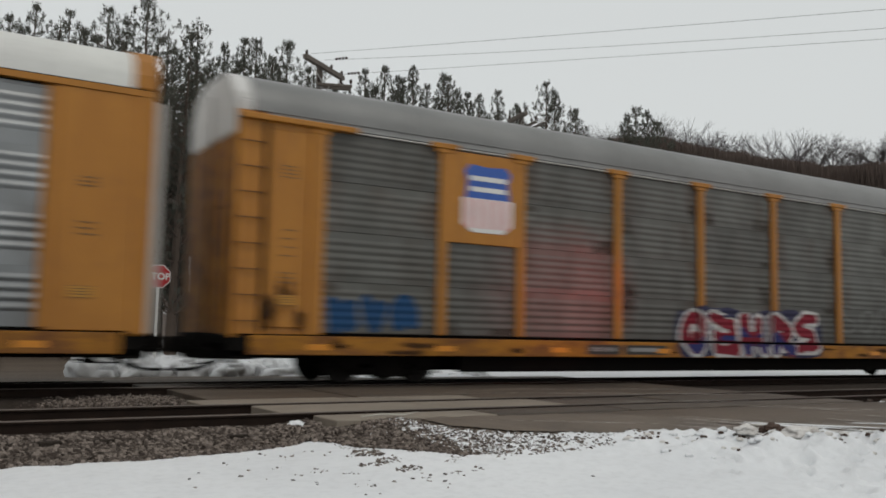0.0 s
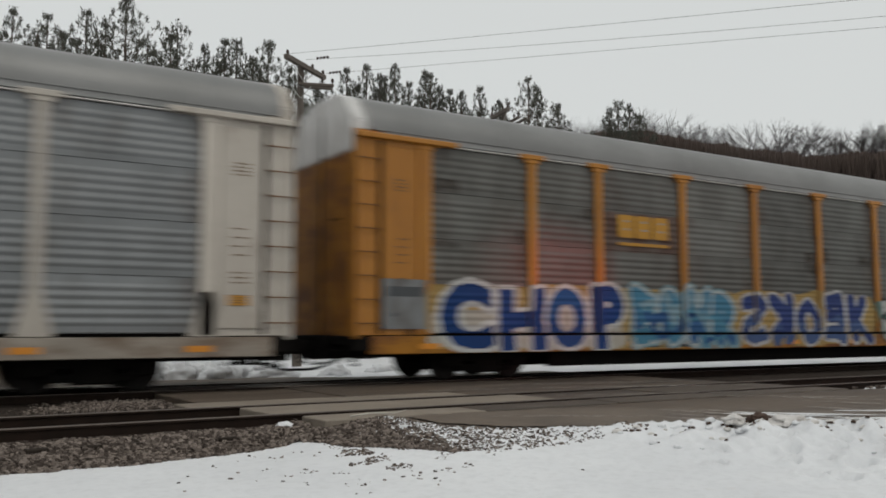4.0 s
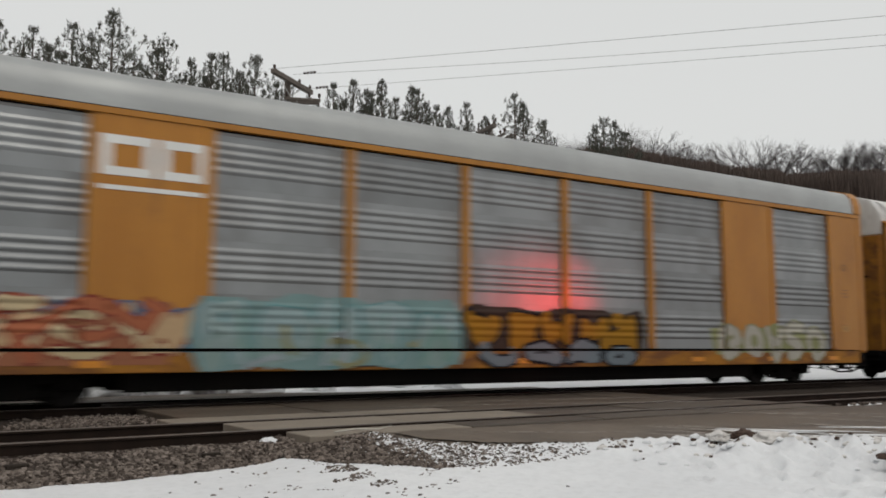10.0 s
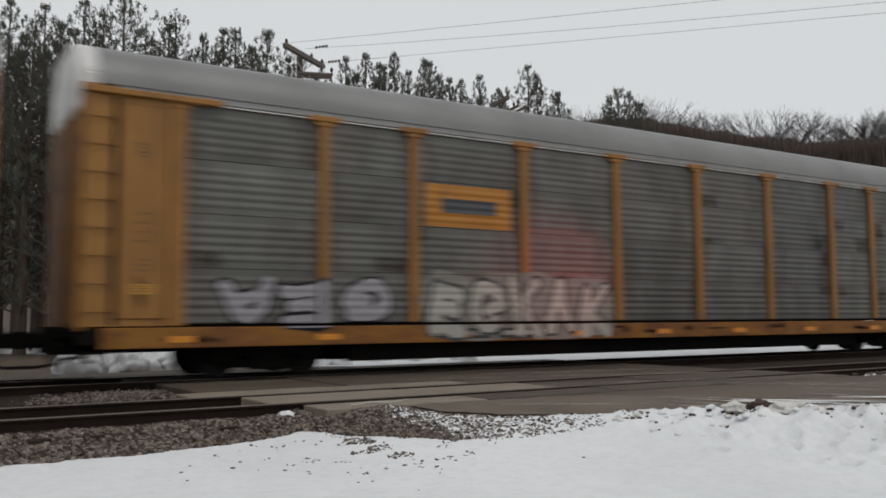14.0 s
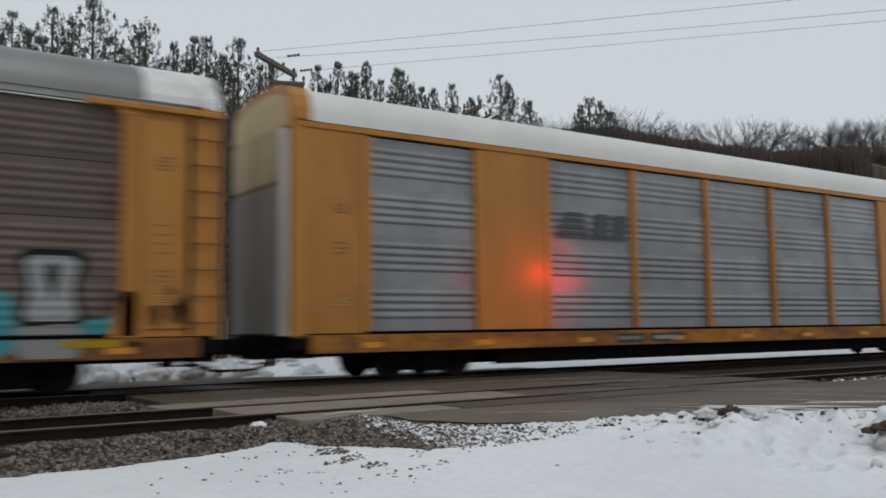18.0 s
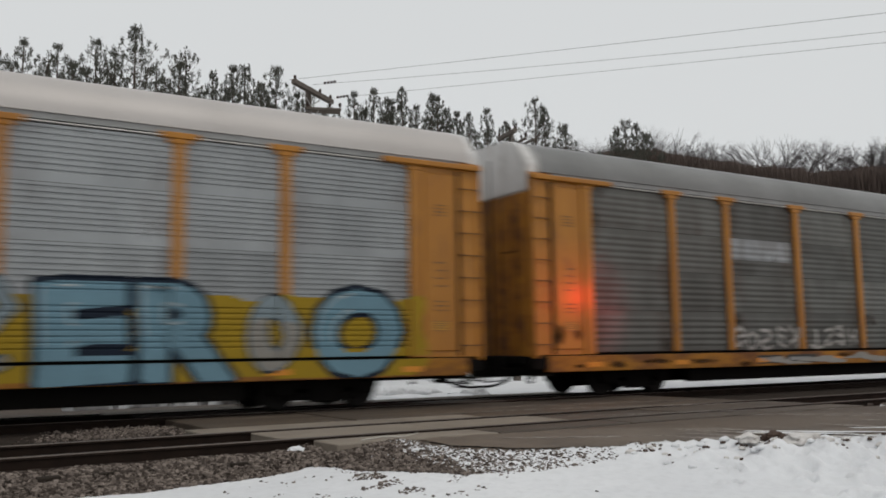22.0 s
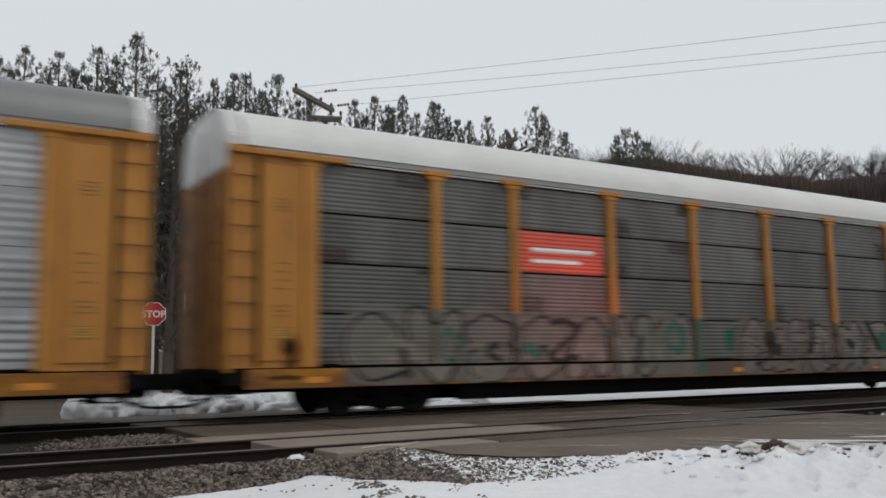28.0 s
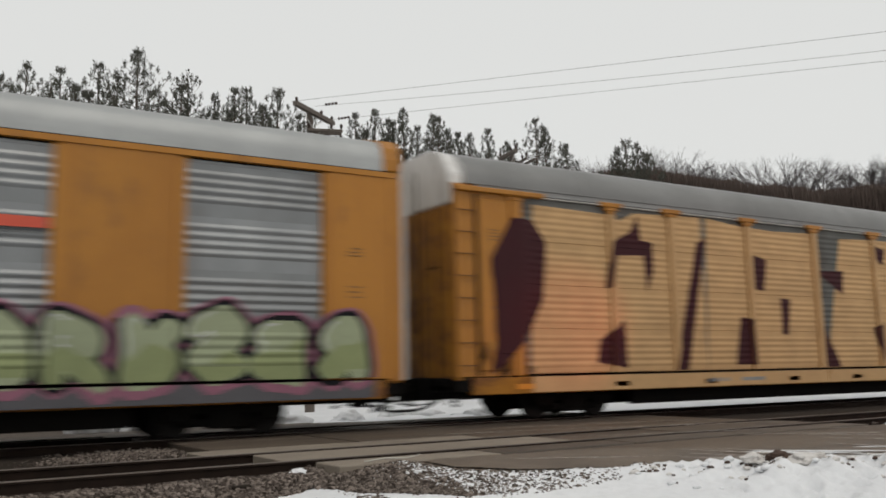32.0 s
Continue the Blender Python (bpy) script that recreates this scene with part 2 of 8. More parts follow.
LABEL_YELLOW = material("warning_yellow", (0.5, 0.33, 0.01), rough=0.45, bump=0)

RUNG_BROWN = material("rusty_rung", (0.15, 0.072, 0.03), (0.1, 0.045, 0.02), rough=0.7, scale=5, bump=0.05, spec=0.2)
STENCIL_BROWN = material("faded_stencil", (0.12, 0.068, 0.028), (0.16, 0.085, 0.03), rough=0.7, scale=6, bump=0)
SILLS = {YELLOW: sill_paint("grimy_yellow_sill", (0.35, 0.15, 0.02)), OLD_YELLOW: sill_paint("grimy_faded_sill", (0.26, 0.115, 0.024)), BRIGHT_YELLOW: sill_paint("grimy_bright_sill", (0.37, 0.18, 0.016)),
         ORANGE_RED: sill_paint("grimy_orange_sill", (0.3, 0.042, 0.005), (0.11, 0.026, 0.01)), WHITE_PAINT: sill_paint("grimy_white_sill", (0.33, 0.29, 0.245), (0.15, 0.105, 0.075))}
PAINTS = {}


def paint(r, g, b):
    """Spray paint of one colour, a little uneven."""
    key = (r, g, b)
    if key not in PAINTS:
        PAINTS[key] = material("spray_paint", tuple(v * 0.62 for v in key), tuple(v * 0.45 + 0.008 for v in key), rough=0.55, scale=1.6, grain=14, mix=0.7, bump=0.05, spread=(0.35, 0.7), spec=0.08)
    return PAINTS[key]


def worn(r, g, b, amount=0.85, spread=True):
    """Rust or grime, broken up; with spread it thins out towards its edge."""
    key = (r, g, b, amount, spread)
    if key in PAINTS:
        return PAINTS[key]
    m = material("flaking_rust", (r, g, b), (r * 0.6, g * 0.5, b * 0.5), rough=0.8, scale=3.0, grain=20, mix=0.8, bump=0.1, spec=0.1)
    n, l = m.node_tree.nodes, m.node_tree.links
    co, sep = n.new("ShaderNodeTexCoord"), n.new("ShaderNodeSeparateXYZ")
    l.new(co.outputs["Generated"], sep.inputs[0])
    flat, dist = n.new("ShaderNodeCombineXYZ"), n.new("ShaderNodeVectorMath")
    l.new(sep.outputs["X"], flat.inputs["X"])
    l.new(sep.outputs["Z"], flat.inputs["Y"])
    dist.operation = "DISTANCE"
    dist.inputs[1].default_value = (0.5, 0.5, 0.0)
    l.new(flat.outputs[0], dist.inputs[0])
    speck = n.new("ShaderNodeTexNoise")
    speck.inputs["Scale"].default_value, speck.inputs["Detail"].default_value, speck.inputs["Roughness"].default_value = 5.0, 8.0, 0.7
    l.new(co.outputs["Object"], speck.inputs["Vector"])
    thin = n.new("ShaderNodeMath")
    thin.operation = "SUBTRACT"
    l.new(speck.outputs["Fac"], thin.inputs[0])
    if spread:
        l.new(dist.outputs["Value"], thin.inputs[1])
    else:
        thin.inputs[1].default_value = 0.28
    cover = n.new("ShaderNodeMapRange")
    cover.inputs["From Min"].default_value, cover.inputs["From Max"].default_value, cover.inputs["To Max"].default_value = 0.03, 0.3, amount
    l.new(thin.outputs[0], cover.inputs["Value"])
    l.new(cover.outputs[0], n["Principled BSDF"].inputs["Alpha"])
    PAINTS[key] = m
    return m


# ---- mesh helpers ----
def mesh_object(name, bm, mat, parent=None, label=""):
    me = bpy.data.meshes.new(name)
    bm.to_mesh(me)
    bm.free()
    me.materials.append(mat)
    ob = new(name, me)
    ob.parent = parent
    return tagged(ob, label)


def part(name, bm, mat, parent, label=""):
    return mesh_object(name, bm, mat, parent, label)


def share(name, me, parent, m, label=""):
    ob = new(name, me)
    ob.parent, ob.matrix_basis = parent, m
    return tagged(ob, label)


def box(bm, x0, x1, y0, y1, z0, z1, bevel=0.0):
    vs = [bm.verts.new((x, y, z)) for x in (x0, x1) for y in (y0, y1) for z in (z0, z1)]
    fs = [bm.faces.new([vs[i] for i in q]) for q in ((0, 1, 3, 2), (4, 6, 7, 5), (0, 4, 5, 1), (2, 3, 7, 6), (0, 2, 6, 4), (1, 5, 7, 3))]
    if bevel:
        bmesh.ops.bevel(bm, geom=list({e for f in fs for e in f.edges}), offset=bevel, segments=1, affect="EDGES")
    return bm


def boxes(*args, bevel=0.0):
    bm = bmesh.new()
    for a in args:
        box(bm, *a, bevel=bevel)
    return bm


def tube(bm, pts, radii, sides=6):
    """A tube along points with a radius at each."""
    rings = []
    for i, p in enumerate(pts):
        p = Vector(p)
        d = (Vector(pts[min(i + 1, len(pts) - 1)]) - Vector(pts[max(i - 1, 0)])).normalized()
        u = d.orthogonal().normalized()
        v = d.cross(u)
        rings.append([bm.verts.new(p + radii[i] * (math.cos(k * 2 * math.pi / sides) * u + math.sin(k * 2 * math.pi / sides) * v)) for k in range(sides)])
    for a, b in zip(rings, rings[1:]):
        for k in range(sides):
            # rings may start at different turns: join nearest starts
            bm.faces.new((a[k], a[(k + 1) % sides], b[(k + 1) % sides], b[k]))
    for r in (rings[0], rings[-1]):
        try:
            bm.faces.new(r)
        except ValueError:
            pass
    return bm


def disc(bm, x, y, z, r, thick, sides=24):
    """A wheel-like disc whose axle runs along y."""
    a = [bm.verts.new((x + r * math.cos(k * 2 * math.pi / sides), y - thick / 2, z + r * math.sin(k * 2 * math.pi / sides))) for k in range(sides)]
    b = [bm.verts.new((v.co.x, y + thick / 2, v.co.z)) for v in a]
    bm.faces.new(a)
    bm.faces.new(b[::-1])
    for k in range(sides):
        bm.faces.new((a[k], b[k], b[(k + 1) % sides], a[(k + 1) % sides]))
    return bm


def strip(bm, section, x0, x1, closed=False):
    """Extrude a (y, z) section along x."""
    a = [bm.verts.new((x0, y, z)) for y, z in section]
    b = [bm.verts.new((x1, y, z)) for y, z in section]
    n = len(section)
    for i in range(n if closed else n - 1):
        bm.faces.new((a[i], b[i], b[(i + 1) % n], a[(i + 1) % n]))
    if closed:
        bm.faces.new(a)
        bm.faces.new(b[::-1])
    return bm


# ---- plan ----
TRACK_Y, SIDE_TRACK_Y, HALF_GAUGE = 16.91, 13.03 - 1.5, 0.7525
SIDE = 1.555


# ---- ground, road, tracks ----
ROAD_NEAR = ((5.5, 10.2), (5.6, 9.0), (6.15, 8.35), (6.9, 7.95), (7.8, 7.6), (10.2, 6.15), (14.0, 4.1), (24.0, -1.0), (60.0, -20.0))
ROAD = ROAD_NEAR + ((60.0, -8.0), (30.0, 5.4), (20.0, 9.3), (15.4, 10.0), (14.6, 13.5), (12.5, 17.0), (9.0, 20.6), (9.3, 26.0), (9.8, 34.0), (6.0, 44.0), (-6.0, 52.0), (-30.0, 58.0),
                    (-30.0, 50.0), (-12.0, 44.0), (-4.0, 36.0), (-1.5, 28.0), (-0.5, 20.5), (2.4, 15.0), (4.45, 10.2))


def inside(x, y, poly):
    hit = False
    for (x0, y0), (x1, y1) in zip(poly, poly[1:] + poly[:1]):
        if (y0 > y) != (y1 > y) and x < x0 + (y - y0) * (x1 - x0) / (y1 - y0):
            hit = not hit
    return hit


def off_line(x, y, line):
    best, side = 1e9, 0
    for (x0, y0), (x1, y1) in zip(line, line[1:]):
        dx, dy = x1 - x0, y1 - y0
        k = max(0, min(1, ((x - x0) * dx + (y - y0) * dy) / (dx * dx + dy * dy)))
        d = math.hypot(x - x0 - k * dx, y - y0 - k * dy)
        if d < best:
            best, side = d, dx * (y - y0) - dy * (x - x0)
    return best if side < 0 else -best


def road_z(x, y):
    if y < 9.7:
        return -0.045 - min((9.7 - y) * 0.028, 0.3)
    if y > 19.0:
        return -0.045 - min((y - 19.0) * 0.03, 0.3)
    return -0.045


def hill(x, y):
    """A wooded ridge behind the line, higher to the right."""
    rise = max(0.0, min(1.0, (y + 0.6 * x - 95.0) / 115.0))
    return rise * rise * (3 - 2 * rise) * (33.0 + 1.5 * math.sin(x * 0.02 + 1.0)) * (1 + 0.04 * math.sin(x * 0.07))


STREAKS = ((9.4, 9.1, 11.6, 7.0, 0.05), (9.6, 8.7, 10.9, 7.3, 0.08), (9.1, 8.3, 10.9, 6.9, 0.07), (9.2, 7.85, 10.6, 6.9, 0.12), (11.6, 8.0, 12.9, 7.1, 0.04), (10.6, 7.6, 12.4, 6.2, 0.1), (12.0, 6.9, 14.5, 5.4, 0.09))
SALT = ((9.3, 8.99, 11.2, 6.1, 0.1), (9.0, 8.6, 10.7, 6.1, 0.09), (8.7, 8.3, 10.2, 6.5, 0.16), (9.6, 9.0, 11.6, 6.3, 0.06), (11.6, 8.4, 13.4, 5.3, 0.08), (11.9, 10.0, 15.4, 7.1, 0.04), (11.2, 10.3, 15.6, 7.9, 0.03), (12.2, 9.2, 14.2, 6.6, 0.03),
        (8.6, 11.5, 15.0, 9.6, 0.035), (10.2, 12.9, 15.3, 11.2, 0.05), (9.0, 14.2, 14.6, 13.2, 0.06), (7.5, 13.6, 12.0, 12.6, 0.05), (6.4, 9.5, 8.9, 8.3, 0.04), (10.4, 8.8, 12.4, 5.9, 0.03))
STEPS = ((7.78, 5.44, 0.12), (7.92, 5.2, 0.12), (8.56, 5.45, 0.13), (8.3, 5.0, 0.12), (8.9, 5.2, 0.1), (8.75, 4.75, 0.12), (9.3, 4.9, 0.14), (9.0, 4.4, 0.12), (9.7, 4.5, 0.13), (7.3, 6.2, 0.08), (8.1, 5.9, 0.07), (8.35, 6.1, 0.09), (8.75, 5.8, 0.08), (9.05, 5.95, 0.1), (9.35, 5.6, 0.08), (8.6, 6.3, 0.07), (9.5, 6.1, 0.09), (7.7, 6.5, 0.06), (8.95, 6.35, 0.07), (8.4, 5.65, 0.06))


def ground_z(x, y):
    z = -0.36 + 0.05 * noise.noise(Vector((x * 0.5, y * 0.5, 0.0))) + 0.02 * noise.noise(Vector((x * 2.1, y * 2.1, 3.0)))
    if y < 9:
        z -= min((9 - y) * 0.02, 0.14)
    d = off_line(x, y, ROAD_NEAR)
    if y < 10 and d < 4:
        w = math.exp(-max(d, 0.0) / 1.3)
        z = z * (1 - w) + (road_z(x, y) + 0.02) * w
        if d > -0.5:
            lump = 0.75 + 0.5 * noise.noise(Vector((x * 1.3, y * 1.3, 7.0))) + 0.3 * noise.noise(Vector((x * 4.0, y * 4.0, 9.0))) + 0.12 * noise.noise(Vector((x * 11.0, y * 11.0, 2.0)))
            grow = min(1.0, max(0.0, (x - 6.4) / 2.2))
            z += 0.2 * lump * grow * math.exp(-((d - 0.5) / 0.6) ** 2)
            z += grow * math.exp(-max(0.0, d - 0.6) / 0.9) * (0.08 * noise.noise(Vector((x * 4.5, y * 4.5, 8.0))) + 0.06 * noise.noise(Vector((x * 8.5, y * 8.5, 6.0))))
    for fx, fy, fr in STEPS:  # old footprints
        q = math.hypot((x - fx) / 1.3, y - fy) / fr
        if q < 2:
            z += 0.13 * (-math.exp(-q * q * 1.6) + 0.35 * math.exp(-(q - 1.3) ** 2 * 8))
    if 3.9 < x < 5.6 and 9.1 < y < 10.1:  # gravel heaped against the end of the deck
        z += 0.055 * min(1.0, (y - 9.1) / 0.6) * min(1.0, (x - 3.9) / 0.5) * min(1.0, (5.6 - x) / 0.4)
    z += hill(x, y)
    if inside(x, y, ROAD) and not (y < 10 and d > (-0.22 if x > 7.6 else -0.04)):
        z = min(z, road_z(x, y) - 0.10)
    if (10.05 if x > 3.9 else 9.7) < y < 19.2:
        z = min(z, -0.5)
    if 19.2 <= y < 24 and not inside(x, y, ROAD):
        z = -0.36 + 0.22 * min(1, (y - 19.2) / 2.5) + 0.06 * noise.noise(Vector((x, y, 1.0))) + 0.05 * noise.noise(Vector((x * 2.3, y * 2.3, 4.0)))
    elif y >= 24 and not inside(x, y, ROAD):
        z += 0.22
    return z


def axis(*spans):
    out = []
    for a, b, step in spans:
        k = max(1, round((b - a) / step))
        out += [a + (b - a) * i / k for i in range(k)]
    return out + [spans[-1][1]]


def sheet(name, xs, ys, height, mat, keep=None):
    verts = [(x, y, height(x, y)) for y in ys for x in xs]
    w = len(xs)
    faces = []
    for j in range(len(ys) - 1):
        for i in range(w - 1):
            if keep is None or keep((xs[i] + xs[i + 1]) / 2, (ys[j] + ys[j + 1]) / 2):
                faces.append((j * w + i, j * w + i + 1, (j + 1) * w + i + 1, (j + 1) * w + i))
    me = bpy.data.meshes.new(name)
    me.from_pydata(verts, [], faces)
    me.polygons.foreach_set("use_smooth", [True] * len(faces))
    me.materials.append(mat)
    return new(name, me)


def slope_z(x, y):
    return ground_z(x, y) + 0.15


XS = axis((-1500, -300, 120), (-300, -60, 16), (-60, -12, 3), (-12, -2, 0.5), (-2, 5, 0.16), (5, 7, 0.08), (7, 10.2, 0.045), (10.2, 12, 0.08), (12, 17, 0.16), (17, 30, 0.6), (30, 70, 3), (70, 340, 12), (340, 1500, 120))
YS = axis((-600, -60, 60), (-60, -6, 4), (-6, 3, 0.5), (3, 4, 0.14), (4, 6.2, 0.045), (6.2, 8.4, 0.06), (8.4, 10.4, 0.12), (10.4, 19.2, 0.8), (19.2, 34, 0.4), (34, 70, 2), (70, 220, 6), (220, 1500, 120))
tagged(sheet("ground", XS, YS, ground_z, SNOW), "trampled old snow lying over flat ground and a low wooded hill", "snow ground", kind="structure")
RX, RY = axis((-30, -2, 0.7), (-2, 17, 0.18), (17, 60, 0.8)), axis((-20, 4, 0.8), (4, 21, 0.18), (21, 58, 0.6))
road = tagged(sheet("road", RX, RY, lambda x, y: road_z(x, y) + 0.012 * noise.noise(Vector((x * 0.6, y * 0.6, 5.0))) - (0.9 * max(0.0, off_line(x, y, ROAD_NEAR)) if y < 10 else 0.0), ASPHALT, lambda x, y: (inside(x, y, ROAD) or (y < 10 and 0 <= off_line(x, y, ROAD_NEAR) < 0.3 and x > 5.3)) and not (9.95 < y < 18.9 and x < 15.4)),
              "wet dirty asphalt road running over the level crossing", "road", kind="structure")
APRON = ((5.75, 9.9), (6.6, 9.93), (8.6, 9.6), (9.8, 8.7), (9.2, 7.75), (7.9, 7.8), (6.95, 8.12), (6.2, 8.52), (5.72, 9.1))
APRON_GREY = material("worn_asphalt_apron", (0.128, 0.0985, 0.0735), (0.088, 0.0672, 0.05), rough=0.65, scale=0.8, grain=18, bump=0.5, mix=0.8, stain=(0.07, 0.055, 0.043), stain_scale=0.8, stain_at=(0.56, 0.7))
tagged(sheet("road_apron", axis((5.5, 10, 0.06)), axis((7.5, 10, 0.06)), lambda x, y: road_z(x, y) + 0.014 + 0.008 * noise.noise(Vector((x * 0.9, y * 0.9, 2.0))), APRON_GREY,
             lambda x, y: inside(x + 0.12 * noise.noise(Vector((x * 2, y * 2, 0))), y + 0.12 * noise.noise(Vector((x * 2, y * 2, 5))), APRON)), "paler patched asphalt apron beside the crossing deck", "road", kind="structure")
# ballast bed under both tracks
bm = strip(bmesh.new(), [(9.55, -0.45), (9.8, -0.36), (10.35, -0.17), (12.7, -0.15), (14.2, -0.2), (15.4, -0.15), (18.4, -0.15), (19.4, -0.45)], -420, 420)
tagged(mesh_object("ballast_bed", bm, BALLAST), "dark crushed stone bed under two railway tracks", "ballast", kind="structure")


def rail(y):
    bm = strip(bmesh.new(), [(-0.07, -0.17), (0.07, -0.17), (0.07, -0.158), (0.011, -0.14), (0.011, -0.045), (0.036, -0.035), (0.036, -0.012), (-0.036, -0.012), (-0.036, -0.035), (-0.011, -0.045),
                              (-0.011, -0.14), (-0.07, -0.158)], -420, 420, closed=True)
    ob = tagged(mesh_object("rail", bm, RAIL), "rust-brown steel rail spiked to timber ties", "rail", "railway rails", "structure")
    ob.location.y = y
    part("rail_head", strip(bmesh.new(), [(-0.035, -0.0118), (-0.03, -0.002), (0.03, -0.002), (0.035, -0.0118)], -420, 420, closed=True), RAIL_TOP, ob, "worn shiny running surface")


for y in (SIDE_TRACK_Y, TRACK_Y):
    rail(y - HALF_GAUGE)
    rail(y + HALF_GAUGE)
tie_me = bpy.data.meshes.new("tie")
bm = boxes((-0.115, 0.115, -1.3, 1.3, -0.34, -0.172), bevel=0.012)
bm.to_mesh(tie_me)
bm.free()
tie_me.materials.append(TIE)
ties = tagged(new("track_ties"), "tarred timber ties under the rails", "railway ties", kind="structure")
for y, x0, x1 in ((SIDE_TRACK_Y, -14.0, 4.4), (SIDE_TRACK_Y, 15.4, 40.0), (TRACK_Y, -14.0, 3.8), (TRACK_Y, 15.4, 40.0)):
    for i in range(int((x1 - x0) / 0.5)):
        share("tie", tie_me, ties, pose(x0 + i * 0.5 + random.uniform(-0.02, 0.02), y + random.uniform(-0.05, 0.05), random.uniform(-0.012, 0.0), 0, 0, random.uniform(-1, 1)))
MUD_CONCRETE = material("muddy_crossing_panel", (0.086, 0.064, 0.0465), (0.038, 0.0284, 0.021), rough=0.6, scale=0.5, grain=15, bump=0.5, mix=0.85, stretch=(0.35, 1.8, 1), stain=(0.16, 0.129, 0.1), stain_scale=0.9, stain_at=(0.55, 0.75), shift=True)
crossing = tagged(new("crossing_deck"), "concrete and muddy asphalt panels between the rails of a level crossing", "level crossing", kind="structure")
for y0, y1, x0, clean in ((9.95, 10.66, 4.65, 1), (10.9, 12.16, 4.35, 1), (12.4, 13.3, 3.75, 1), (13.31, 15.98, 4.15, 0), (16.28, 17.56, 3.9, 0), (17.8, 18.9, 3.6, 0)):
    x, i = x0, 0
    while x < 15.2:
        w = min(2.44, 15.4 - x)
        tall = random.uniform(-0.012, 0.006)
        bm = boxes((x, x + w - 0.02, y0, y1, -0.22, -0.022 + tall), bevel=0.012)
        part("crossing_panel", bm, CONCRETE if clean and i < (1 if y0 < 10 else 2) else MUD_CONCRETE, crossing)
        x, i = x + w, i + 1


def stones(name, spots, label):
    """Loose stones as one piece of stuff: each an uneven low block."""
    verts, faces = [], []
    for x, y, z, s in spots:
        b = len(verts)
        top = random.uniform(0.22, 0.55) * s
        k = random.randint(4, 5)
        turn, spin = random.uniform(0, 6.28), random.uniform(0, 3.14)
        long, flat = random.uniform(0.9, 1.5), random.uniform(0.6, 0.95)
        tx, ty = random.uniform(-0.25, 0.25) * s, random.uniform(-0.25, 0.25) * s
        ca, sa = math.cos(spin), math.sin(spin)
        for r, h in ((0.9, -0.3 * s), (1.0, top * 0.25), (0.6, top)):
            for i in range(k):
                a = turn + i * 2 * math.pi / k
                q = r * s * random.uniform(0.7, 1.15) * 0.6
                u, v = q * math.cos(a) * long, q * math.sin(a) * flat
                verts.append((x + u * ca - v * sa + (tx if r < 0.7 else 0), y + u * sa + v * ca + (ty if r < 0.7 else 0), z + h + random.uniform(-0.14, 0.14) * s))
        for lv in (0, 1):
            for i in range(k):
                faces.append((b + lv * k + i, b + lv * k + (i + 1) % k, b + (lv + 1) * k + (i + 1) % k, b + (lv + 1) * k + i))
        faces.append(tuple(b + 2 * k + i for i in range(k)))
    me = bpy.data.meshes.new(name)
    me.from_pydata(verts, [], faces)
    me.materials.append(STONE)
    return tagged(new(name, me), label, "ballast stones", kind="stuff")


def bed_z(y):
    for (y0, z0), (y1, z1) in zip(((9.0, -0.47), (9.8, -0.36), (10.35, -0.17)), ((9.8, -0.36), (10.35, -0.17), (20, -0.15))):
        if y0 <= y < y1:
            return z0 + (z1 - z0) * (y - y0) / (y1 - y0)
    return -0.4


rnd = random.Random(4)
spots = []
WEDGE = ((3.6, 9.72), (4.15, 9.7), (4.65, 8.72), (5.2, 7.98), (5.85, 7.64), (6.6, 7.52), (7.6, 7.46), (7.75, 7.62), (6.9, 7.95), (6.15, 8.35), (5.6, 9.0), (5.5, 10.1), (4.6, 10.1))
for i in range(13500):  # the shoulder of the ballast
    x = rnd.uniform(-3.0, 4.62)
    y = rnd.uniform(9.62 + 0.12 * noise.noise(Vector((x * 2.0, 0, 0))), 10.68)
    spots.append((x, y, max(bed_z(y), ground_z(x, y) if y < 9.75 else -9) + 0.03 * noise.noise(Vector((x * 3, y * 3, 0))) + 0.05 * max(0.0, min(1.0, (x - 4.0) * 2)), rnd.uniform(0.035, 0.075)))
for i in range(30000):  # spilled between the track and the road, thinning out along it
    x, y = rnd.uniform(3.6, 7.75), rnd.uniform(7.5, 10.1)
    if inside(x, y, WEDGE) and rnd.random() < max(0.2, 0.75 - max(0.0, x - 5.1) * 0.3) and noise.noise(Vector((x * 5.0, y * 5.0, 1.0))) > -0.6 + 0.16 * max(0.0, x - 5.0):
        s = (0.02 + 0.05 * rnd.random() ** 2) * (1 if x < 5.4 else 0.72)
        spots.append((x, y, ground_z(x, y) + (0.002 if x < 5.2 else -0.22 * s), s))
for i in range(2600):  # single stones sunk in the snow beyond
    x, y = rnd.gauss(4.7, 0.55), rnd.gauss(8.4, 0.5)
    if not inside(x, y, WEDGE) and not inside(x, y, ROAD) and noise.noise(Vector((x * 2.6, y * 4, 5.0))) > 0.2:
        s = rnd.uniform(0.015, 0.05)
        spots.append((x, y, ground_z(x, y) - 0.25 * s, s))
for i in range(30):
    x, y = rnd.uniform(2.2, 6.2), rnd.uniform(6.6, 9.3)
    spots.append((x, y, ground_z(x, y) - 0.003, rnd.uniform(0.015, 0.04)))
for i in range(1700):
    x, y = min(4.2, rnd.gauss(3.2, 0.6)), rnd.gauss(14.9, 0.45)
    spots.append((x, y, -0.18 + 0.05 * max(0.0, min(1.0, (x - 1.5) / 1.5)), rnd.uniform(0.03, 0.06)))
